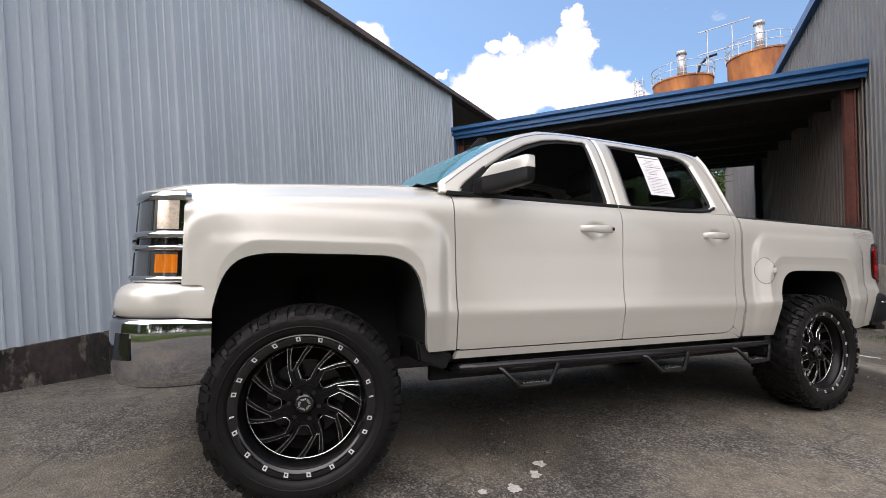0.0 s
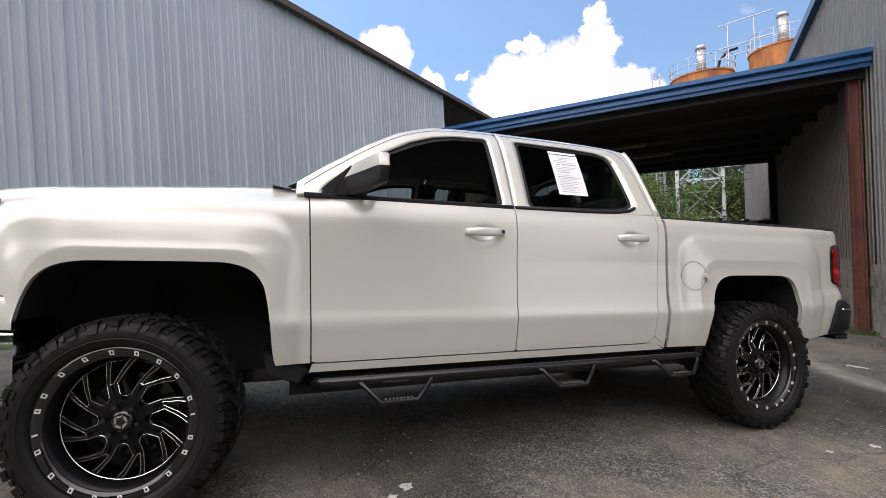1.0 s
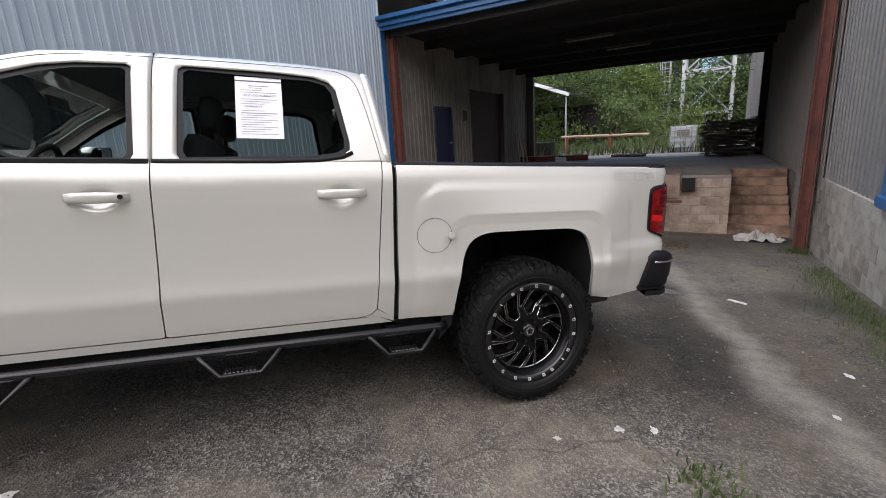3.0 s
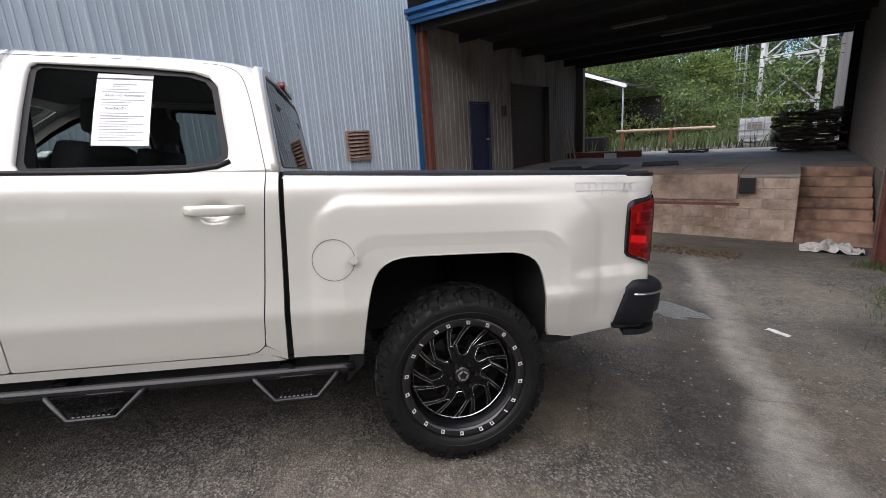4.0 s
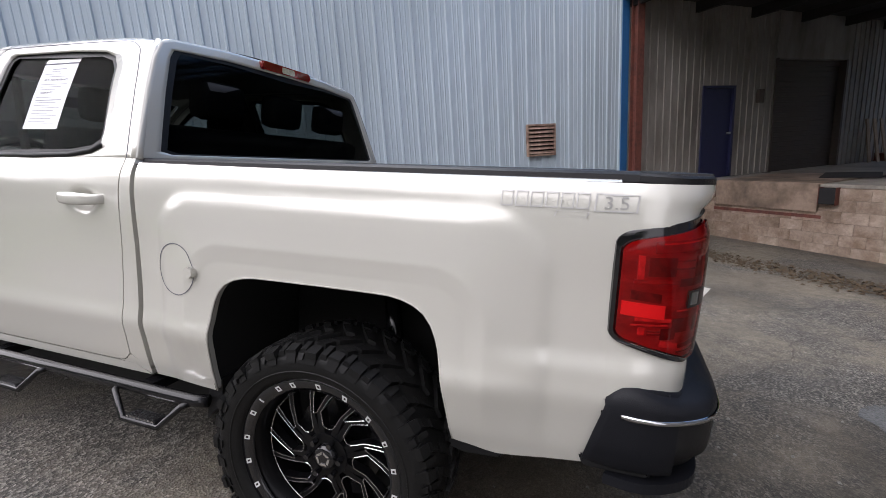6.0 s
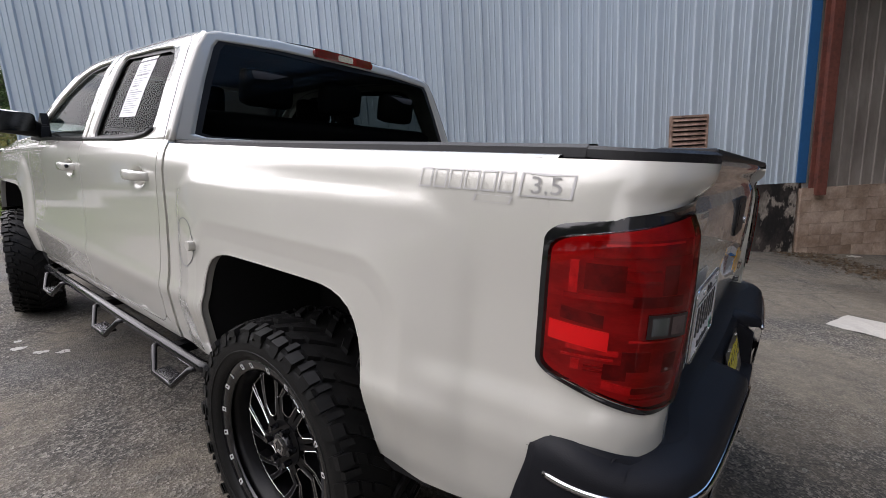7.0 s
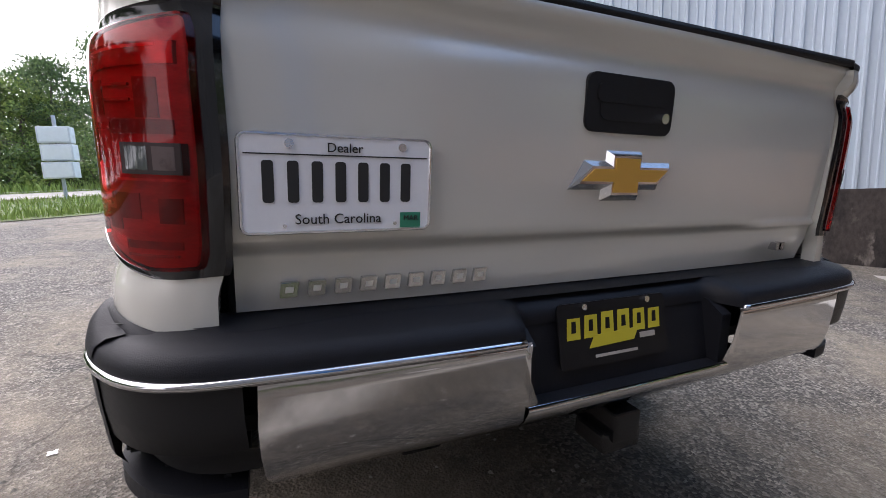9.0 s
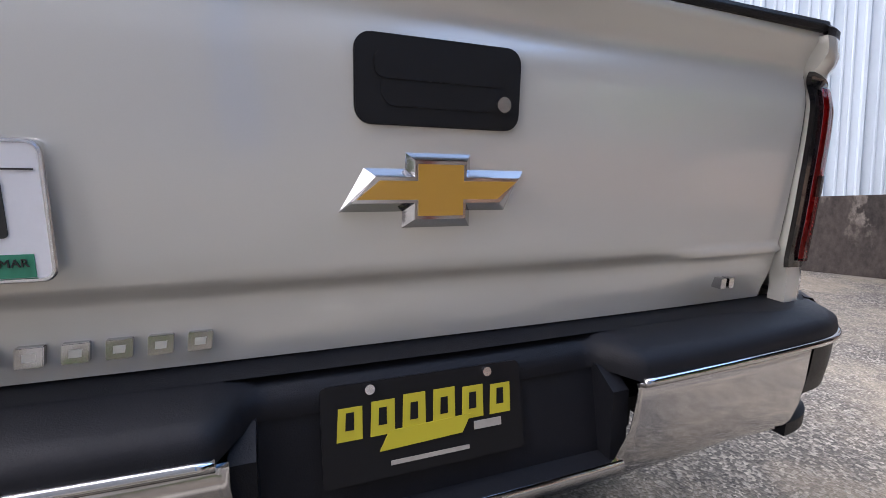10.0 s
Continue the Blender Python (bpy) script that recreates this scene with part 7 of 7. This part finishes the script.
def leaves_mesh(name, tips, per, spread, size, mat, rng):
    """Small bent leaf clumps round each tip."""
    n = len(tips) * per
    c = np.repeat(np.array(tips), per, axis=0) + rng.normal(0, 1, (n, 3)) * np.repeat(np.array([[spread, spread, spread * 0.6]]), n, 0) * rng.uniform(0.35, 1.0, (n, 1))
    a = rng.normal(0, 1, (n, 3))
    a /= np.linalg.norm(a, axis=1, keepdims=True)
    b = np.cross(a, rng.normal(0, 1, (n, 3)))
    b /= np.linalg.norm(b, axis=1, keepdims=True)
    s = rng.uniform(0.6, 1.3, (n, 1)) * size
    v = np.stack([c - a * s, c - b * s * 0.55, c + a * s, c + b * s * 0.55], 1).reshape(-1, 3)
    me = bpy.data.meshes.new(name)
    me.from_pydata(v.tolist(), [], np.arange(4 * n).reshape(-1, 4).tolist())
    me.materials.append(mat)
    return me


def make_tree(seed, height, wide, mat, bare=0.25, clumps=90, per=70, leaf=0.11):
    """A tree: a bent tapering trunk, limbs, and a crown of leaf clumps at the limbs' ends."""
    rnd, rng = random.Random(seed), np.random.default_rng(seed)
    tree = holder("tree", "leafy green deciduous tree at the edge of the yard", "tree")
    bm = bmesh.new()
    spine = [Vector((0, 0, -0.2))]
    for k in range(1, 8):
        spine.append(Vector((rnd.gauss(0, 0.10) * k * 0.4, rnd.gauss(0, 0.10) * k * 0.4, height * 0.92 * k / 7)))
    r0 = 0.018 * height
    for k in range(7):
        add_tube(bm, spine[k], spine[k + 1], r0 * (1 - k / 7.6), 8, r0 * (1 - (k + 1) / 7.6))
    tips = []
    for k in range(clumps):
        h = bare + (1 - bare) * rnd.random() ** 0.85
        f = h * 0.97 * 7
        i = min(int(f), 6)
        p = spine[i].lerp(spine[i + 1], f - i)
        reach = wide * (0.35 + 0.75 * math.sin(math.pi * min(1, (h - bare) / (1 - bare) * 0.88 + 0.10))) * rnd.uniform(0.3, 1.05)
        ang = rnd.random() * 6.283
        q = p + Vector((math.cos(ang) * reach, math.sin(ang) * reach, rnd.uniform(0.0, 0.45) * reach))
        if k % 3 == 0:
            add_tube(bm, p, q, r0 * 0.22, 5, r0 * 0.06)
        tips.append(tuple(q))
    part("trunk", bm, M["bark"], tree)
    part("crown", leaves_mesh("crown", tips, per, 0.085 * height * 0.75, leaf, mat, rng), None, tree)
    return tree


def make_bush(seed, height, mat, label="dense green bush at the wood's edge", n=26, per=60, leaf=0.07):
    rng = np.random.default_rng(seed)
    bush = holder("bush", label, "bush")
    tips = [(rng.normal(0, height * 0.35), rng.normal(0, height * 0.35), height * rng.uniform(0.15, 0.85)) for _ in range(n)]
    bm = bmesh.new()
    for t in tips[::2]:
        add_tube(bm, (0, 0, -0.1), t, 0.02, 5, 0.006)
    part("stem", bm, M["bark"], bush)
    part("foliage", leaves_mesh("foliage", tips, per, height * 0.17, leaf, mat, rng), None, bush)
    return bush


kinds = [make_tree(1, 9.5, 2.7, LEAF[0], 0.10, 110, 120, 0.10), make_tree(2, 11.5, 2.5, LEAF[2], 0.25, 95, 115, 0.10), make_tree(3, 8.0, 2.6, LEAF[1], 0.06, 100, 110, 0.11), make_tree(4, 12.5, 2.2, LEAF[2], 0.45, 60, 90, 0.11), make_tree(5, 10.0, 3.1, LEAF[0], 0.10, 120, 115, 0.10)]
bushes = [make_bush(11, 1.8, LEAF[1]), make_bush(12, 2.6, LEAF[0]), make_bush(13, 1.3, LEAF[1])]
used = {}


def world_ground(x, y):
    c, s_ = math.cos(radians(TURN_SITE)), math.sin(radians(TURN_SITE))
    return ground_z(x * c + y * s_, -x * s_ + y * c)


def plant(kind, x, y, size=1.0, turn=0.0, group="trees round the yard"):
    m = Matrix.Translation((x, y, world_ground(x, y) - 0.05)) @ Matrix.Rotation(turn, 4, "Z") @ Matrix.Diagonal((size, size, size, 1))
    if kind not in used:
        used[kind] = True
        kind.matrix_world = m
        tagged(kind, group=group)
        return kind
    c = kind.copy()
    scene.collection.objects.link(c)
    for o in kind.children:
        p = o.copy()
        scene.collection.objects.link(p)
        p.parent = c
    c.matrix_world = m
    return tagged(c, group=group)


rnd = random.Random(21)
# Wood beyond the road, in front of the truck
for k in range(36):
    az = radians(161 + 48 * k / 35 + rnd.uniform(-1, 1))
    far = 33 + 9 * (k % 3) + rnd.uniform(-2, 2)
    plant(kinds[(k * 3 + k // 4) % 5], 5.2 + far * math.cos(az), -1.3 + far * math.sin(az), rnd.uniform(0.58, 0.80) * (1.0 + 0.12 * (k % 3)), rnd.random() * 6.28)
for k in range(16):
    az = radians(162 + 44 * k / 15 + rnd.uniform(-1, 1))
    far = 29 + rnd.uniform(-1.5, 1.5)
    plant(bushes[k % 3], 5.2 + far * math.cos(az), -1.3 + far * math.sin(az), rnd.uniform(0.9, 1.5), rnd.random() * 6.28, "bushes round the yard")
for k in range(34):
    az = radians(158 + 54 * k / 33 + rnd.uniform(-1, 1))
    far = 37 + 4 * (k % 3) + rnd.uniform(-1.5, 1.5)
    plant(bushes[(k * 2) % 3 if k % 2 else 1], 5.2 + far * math.cos(az), -1.3 + far * math.sin(az), rnd.uniform(1.5, 2.4), rnd.random() * 6.28, "bushes round the yard")
# Unseen wood on the yard's open side, thickened to block low skylight
for k in range(29):
    az = radians(215 + 75 * k / 28 + rnd.uniform(-1, 1))
    far = 27 + 6 * (k % 2) + rnd.uniform(-2, 2)
    x, y = 4 + far * math.cos(az), -1 + far * math.sin(az)
    plant(kinds[(k * 2) % 5], x, y, rnd.uniform(1.0, 1.25), rnd.random() * 6.28)


def site_xy(s, d):
    p = SITE @ Vector((s, d, 0))
    return p.x, p.y


# Wood behind the dock
for k in range(24):
    s, d = 50 + 7 * (k % 3) + rnd.uniform(-2, 2), 22 - 44 * k / 23 + rnd.uniform(-1, 1)
    plant(kinds[(k * 2 + k // 5) % 5], *site_xy(s, d), rnd.uniform(0.9, 1.25), rnd.random() * 6.28)
for k in range(20):
    s, d = 31 + rnd.uniform(0, 14), 14 - 18 * k / 19 + rnd.uniform(-0.8, 0.8)
    plant(bushes[k % 3], *site_xy(s, d), rnd.uniform(0.9, 1.7), rnd.random() * 6.28, "bushes round the yard")
for k, (s, d) in enumerate(((34, 8.5), (37, 4.2), (36, 11.5), (40, 1.2), (39, 6.8), (41, -9), (43, 9.5))):
    plant(kinds[(2, 0, 4, 2, 0, 1, 4)[k]], *site_xy(s, d), (0.78, 0.9, 0.95, 0.8, 0.95, 1.0, 1.0)[k], rnd.random() * 6.28)
for k in range(12):
    s, d = 45 + rnd.uniform(-1.5, 3), -3 - 1.1 * k + rnd.uniform(-0.5, 0.5)
    plant(bushes[1], *site_xy(s, d), rnd.uniform(1.9, 2.7), rnd.random() * 6.28, "bushes round the yard")
# Hedge by the corner of the blue building
hedge = make_bush(17, 2.4, leaf_material("hedge_leaves", (0.06, 0.06, 0.02), (0.17, 0.16, 0.05)), "ragged brown-green hedge bush by the warehouse corner", 30, 80, 0.05)
plant(hedge, -9.2, 0.4, 1.0, 0.4, "hedge bush")
plant(hedge, -10.6, 0.9, 1.15, 2.0, "hedge bush")

# Grass verge, road and meadow
def strip(name, s0, s1, d0, d1, mat, label, category, lift, wob=0.0, kind="structure", n=60):
    bm = bmesh.new()
    rows = []
    for k in range(n + 1):
        d = d0 + (d1 - d0) * k / n
        o = wob * noise.noise((d * 0.35, 1.7, 0)) + 0.4 * wob * noise.noise((d * 1.7, 4.7, 0))
        rows.append([bm.verts.new((s, d, ground_z(s, d) + lift)) for s in [s1 + (s0 + o - s1) * j / 10 for j in range(11)]])
    for a, b in zip(rows, rows[1:]):
        for j in range(10):
            bm.faces.new((a[j], a[j + 1], b[j + 1], b[j]))
    return thing(name, bm, mat, label, category, kind, m=SITE)


strip("grass_verge", -5.6, -13.0, -30, 40, M["soil"], "rough grass verge beside the yard", "ground", 0.015, 1.0)
strip("road", -13.0, -19.0, -60, 60, M["road"], "pale concrete road beyond the verge", "road", 0.03)
strip("meadow", -19.0, -60.0, -80, 80, M["soil"], "grassy ground before the wood", "ground", 0.02, 0.5)
for k, s in enumerate((-13.0, -19.0)):
    strip("kerb", s - 0.12, s + 0.12, -60, 60, M["pale_patch"], "low pale concrete kerb of the road", "kerb", 0.10)
scatter("verge_grass", 16000, lambda r: (r.uniform(-12.8, -5.2) if r.random() < 0.7 else -5.3 - abs(r.gauss(0, 0.7)), r.uniform(-13, 9)), blade(0.05, 0.20, 0.012), M["meadow"], "tall sunlit grass on the verge", "grass", 14)
scatter("meadow_grass", 9000, lambda r: (r.uniform(-30, -19.3), r.uniform(-26, 14)), blade(0.2, 0.6, 0.03), M["meadow"], "tall grass beyond the road", "grass", 15)
scatter("yard_grass", 5000, lambda r: (r.uniform(21.5, 44), r.uniform(-4, 14)), blade(0.2, 0.7, 0.03), M["weed"], "rank grass behind the dock", "grass", 16)

# Stacked sign boxes by the verge
sign = holder("stacked_sign", "three weathered white sign boxes stacked on a post", "sign", Matrix.Translation((-11.2, -5.4, world_ground(-11.2, -5.4))) @ pose(0, 0, 0, 0, 0, -8))
part("post", tube((0, 0, -0.2), (0, 0, 2.4), 0.05, 10), M["galv"], sign)
for k in range(3):
    bx = part("sign_box", box((-0.18, -0.40, 0.62 + 0.50 * k), (0.18, 0.40, 1.08 + 0.50 * k), 0.02), M["fence_sign"], sign, m=pose(0, 0.03 * (k % 2), 0, 0, 0, 3 * k - 2))
    part("sign_face", box((0.182, -0.35, 0.66 + 0.50 * k), (0.19, 0.35, 1.04 + 0.50 * k)), M["ibc"], bx)

# Behind the dock: tanks on a braced tower
TS, TD = 42.0, -3.62
tower = holder("braced_tower", "pale steel tower with cross braces and a caged ladder", "tower", at_site(TS, TD, 0.18))
for u in (-1.67, 1.67):
    for v in (0, 3.3):
        part("leg", box((v - 0.13, u - 0.13, 0), (v + 0.13, u + 0.13, 8.0), 0.01), M["galv"], tower)
for v in (0, 3.3):
    for z in (2.0, 5.2, 8.0):
        part("beam", box((v - 0.08, -1.67, z - 0.10), (v + 0.08, 1.67, z + 0.10)), M["galv"], tower)
    for z in (2.0, 5.2):
        for a in (-1, 1):
            part("brace", tube((v - 0.1, -1.6 * a, z), (v - 0.1, 1.6 * a, z + (3.2 if z < 5 else 2.8)), 0.06, 6), M["galv"], tower)
part("pipe", tube((0.3, -3.0, 6.9), (0.3, 0.6, 7.3), 0.28, 14), M["pale_wood"], tower, "pale lagged pipe")
part("catwalk", box((-0.3, -7.5, 6.0), (1.2, -1.6, 6.1)), M["galv"], tower)
ladder = holder("caged_ladder", "tall steel ladder with a safety cage", "ladder", at_site(TS - 0.6, TD + 2.9, 0.18))
for u in (-0.28, 0.28):
    part("rail", tube((0, u, 0), (0, u, 14.5), 0.04, 6), M["galv"], ladder)
for k in range(40):
    part("rung", tube((0, -0.28, 0.4 + 0.35 * k), (0, 0.28, 0.4 + 0.35 * k), 0.022, 5), M["galv"], ladder)
for k in range(13):
    z = 2.6 + 0.95 * k
    part("cage_hoop", add_pipe(bmesh.new(), [(-0.75 * math.sin(math.pi * j / 8), -0.42 * math.cos(math.pi * j / 8), z) for j in range(9)], 0.025, 5), M["galv"], ladder)
for j in (1, 4, 7):
    part("cage_bar", tube((-0.75 * math.sin(math.pi * j / 8), -0.42 * math.cos(math.pi * j / 8), 2.6), (-0.75 * math.sin(math.pi * j / 8), -0.42 * math.cos(math.pi * j / 8), 14.0), 0.022, 5), M["galv"], ladder)


def tank(d, top, r, stack):
    tk = holder("storage_tank", "rust-orange steel storage tank with a railed top", "tank", at_site(TS + 1.6, d, 0), group="rusty tanks")
    rows = [[(rr * math.cos(a), rr * math.sin(a), z) for a in [2 * math.pi * k / 40 for k in range(40)]] for rr, z in ((0.5, top - 6.6), (r, top - 5.0), (r, top), (r * 1.03, top), (r * 1.03, top + 0.12), (r * 0.97, top + 0.12), (0.4, top + 0.75), (0.01, top + 0.78))]
    bm = bmesh.new()
    vs = [[bm.verts.new(p) for p in row] for row in rows]
    for a, b in zip(vs, vs[1:]):
        for k in range(40):
            bm.faces.new((a[k], a[(k + 1) % 40], b[(k + 1) % 40], b[k]))
    part("shell", bm, M["tank_rust"], tk)
    for h in (0.55, 1.15):
        part("guard_rail", add_pipe(bmesh.new(), [(1.05 * r * math.cos(a), 1.05 * r * math.sin(a), top + 0.12 + h) for a in [2 * math.pi * k / 32 for k in range(32)]], 0.03, 5, True), M["galv"], tk)
    for k in range(16):
        a = 2 * math.pi * k / 16
        part("rail_post", tube((1.05 * r * math.cos(a), 1.05 * r * math.sin(a), top), (1.05 * r * math.cos(a), 1.05 * r * math.sin(a), top + 1.27), 0.03, 5), M["galv"], tk)
    st = part("chimney", tube((0.2, 0, top + 0.6), (0.2, 0, top + stack), 0.36, 18), M["galv"], tk, "short steel stack", smooth=True)
    part("chimney_cap", tube((0.2, 0, top + stack), (0.2, 0, top + stack + 0.3), 0.42, 18), M["galv"], st, smooth=True)
    for k in range(3):
        part("chimney_band", tube((0.2, 0, top + 1.0 + 0.55 * k), (0.2, 0, top + 1.06 + 0.55 * k), 0.39, 18), M["galv"], st)


tank(-4.15, 14.1, 2.36, 2.6)
tank(-9.9, 15.1, 2.36, 2.8)
gantry = holder("tank_gantry", "steel gantry and pipework between the tank tops", "gantry", at_site(TS + 1.0, -7.0, 14.9))
for u in (-0.9, 0.9):
    part("gantry_post", tube((0, u, -2), (0, u, 3.2), 0.06, 6), M["galv"], gantry)
for z in (0.4, 1.2, 3.1):
    part("gantry_rail", tube((0, -2.2, z + 0.4), (0, 1.6, z), 0.05, 6), M["galv"], gantry)
part("bent_pipe", add_pipe(bmesh.new(), [(0.2, 1.8, -1.0), (0.2, 1.5, 0.4), (0.2, 0.9, 1.0), (0.2, 0.2, 1.1)], 0.11, 8), M["black"] , gantry)

# On and behind the dock floor: container, pallets, beams, boards
ibc = holder("container", "milky plastic liquid container in a wire cage on a pallet", "container", at_site(23.3, -3.0, 0.185) @ Matrix.Scale(1.1, 4))
part("bottle", box((-0.5, -0.46, 0.16), (0.5, 0.46, 1.0), 0.06), M["ibc"], ibc)
part("filler_cap", tube((0, 0, 1.0), (0, 0, 1.05), 0.11, 16), M["black"], ibc)
part("placard", box((-0.525, -0.22, 0.62), (-0.515, 0.22, 0.86)), M["slab"], ibc)
for k in range(6):
    y = -0.48 + 0.192 * k
    part("cage_bar", add_pipe(bmesh.new(), [(-0.52, y, 0.14), (-0.52, y, 1.02), (0.52, y, 1.02)], 0.012, 5), M["galv"], ibc)
for k in range(5):
    part("cage_ring", add_pipe(bmesh.new(), [(-0.52, -0.48, 0.2 + 0.2 * k), (-0.52, 0.48, 0.2 + 0.2 * k), (0.52, 0.48, 0.2 + 0.2 * k), (0.52, -0.48, 0.2 + 0.2 * k)], 0.012, 5, True), M["galv"], ibc)
part("pallet_base", box((-0.52, -0.48, 0.0), (0.52, 0.48, 0.13), 0.01), M["galv"], ibc)


def board_stack(s, d, layers, seed, wide=1.25, deep=1.1, spread=0.1):
    r = random.Random(seed)
    st = holder("board_stack", "untidy stack of grey weathered boards and pallets", "board stack", at_site(s, d, 0.22))
    z = 0.0
    for k in range(layers):
        if k % 2:
            for j in range(3):
                y = -wide / 2 + j * wide / 2
                part("bearer", box((-deep / 2, y - 0.05, z), (deep / 2, y + 0.05, z + 0.075)), M["old_wood"], st, m=pose(r.uniform(-spread, spread), r.uniform(-spread, spread), 0, 0, 0, r.uniform(-14, 14)))
            z += 0.045
        else:
            for j in range(6):
                x = -deep / 2 + j * deep / 5
                part("board", box((x - 0.065, -wide / 2, z), (x + 0.065, wide / 2 + r.uniform(-0.25, 0.15), z + 0.024)), M["old_wood"], st, m=pose(r.uniform(-spread, spread), r.uniform(-spread, spread), 0, r.uniform(-3, 3), r.uniform(-3, 3), r.uniform(-16, 16)))
            z += 0.026


board_stack(18.6, -4.58, 34, 3, 1.35, 1.1, 0.14)
board_stack(19.6, -1.25, 3, 4, 1.1, 0.9, 0.14)
for k, (d, tilt) in enumerate(((WALL - 0.30, 8), (WALL - 0.36, 10), (WALL - 0.42, 12))):
    thing("leaning_board", box((-0.06, -0.015, 0), (0.06, 0.015, 1.15)), M["pale_wood"], "pale board leaning on the wall", "board", m=at_site(17.2 + 0.28 * k, d, 0.23) @ pose(0, 0, 0, -tilt, 0, 0))
for k in range(3):
    bm = bmesh.new()
    add_box(bm, (-0.10, -1.45, 0), (0.10, 1.45, 0.02))
    add_box(bm, (-0.012, -1.45, 0.02), (0.012, 1.45, 0.18))
    add_box(bm, (-0.10, -1.45, 0.18), (0.10, 1.45, 0.20))
    thing("steel_beam", bm, M["red_beam"], "red primed steel beam lying on the dock floor", "beam", m=at_site(18.0 + 0.32 * k, 1.45 + 0.1 * k, 0.225, 4 * k - 3), group="loose steel beams")
rack = holder("barrier_rail", "rusty orange pole barrier on posts behind the dock", "barrier", at_site(24.5, 0.45, 0.18))
part("pole", tube((0, -1.9, 0.82), (0, 2.4, 0.90), 0.07, 10), M["pale_wood"], rack)
for u in (-0.1, 2.1):
    part("post", box((-0.06, u - 0.06, -0.1), (0.06, u + 0.06, 0.92)), M["red_beam"], rack)
thing("carton", box((-0.14, -0.2, 0), (0.14, 0.2, 0.18), 0.006), M["ibc"], "small white carton on the dock floor", "carton", m=at_site(17.3, 0.9, 0.224, 20))
for k, (s, d) in enumerate(((13.4, -0.2), (14.3, -1.4), (13.0, 0.8))):
    thing("floor_plate", box((-0.7, -0.45, 0), (0.7, 0.45, 0.012)), M["ceiling"], "dark steel plate lying on the dock floor", "steel plate", m=at_site(s, d, 0.24, 12 * k), group="floor plates")
thing("covered_crate", box((-0.35, -0.5, 0), (0.35, 0.5, 0.7), 0.05), M["rubber_block"], "dark covered crate behind the dock", "crate", m=at_site(22.5, 3.2, 0.2))
# Lean-to shed behind the dock
shed = holder("lean_to_shed", "open lean-to shed with a white roof edge", "shed", at_site(26, -0.3, 0.18))
bm = bmesh.new()
vs = [bm.verts.new(p) for p in ((0, 3.2, 3.20), (0, 9.5, 5.6), (9, 9.5, 5.6), (9, 3.2, 3.20))]
bm.faces.new(vs)
bmesh.ops.solidify(bm, geom=bm.faces[:], thickness=0.06)
part("roof", bm, M["ceiling"], shed)
part("roof_edge", add_pipe(bmesh.new(), [(-0.05, 3.15, 3.16), (-0.05, 9.5, 5.58)], 0.12, 4), M["ibc"], shed)
for s in (0.1,):
    part("post", tube((s, 3.35, 0), (s, 3.35, 3.2), 0.045, 8), M["galv"], shed)
part("back_wall", box((8.9, 3.4, 0), (9.0, 9.5, 3.0)), M["ceiling"], shed)
cables = bmesh.new()
for z, dz in ((4.2, 0.0), (3.6, 0.3)):
    add_pipe(cables, [(25 + 0.2 * k, 12 - 2.0 * k, z + dz * k / 10 - 0.5 * math.sin(math.pi * k / 10)) for k in range(11)], 0.015, 4)
thing("overhead_cable", cables, M["black"], "thin black cables hung behind the dock", "cable", m=SITE)
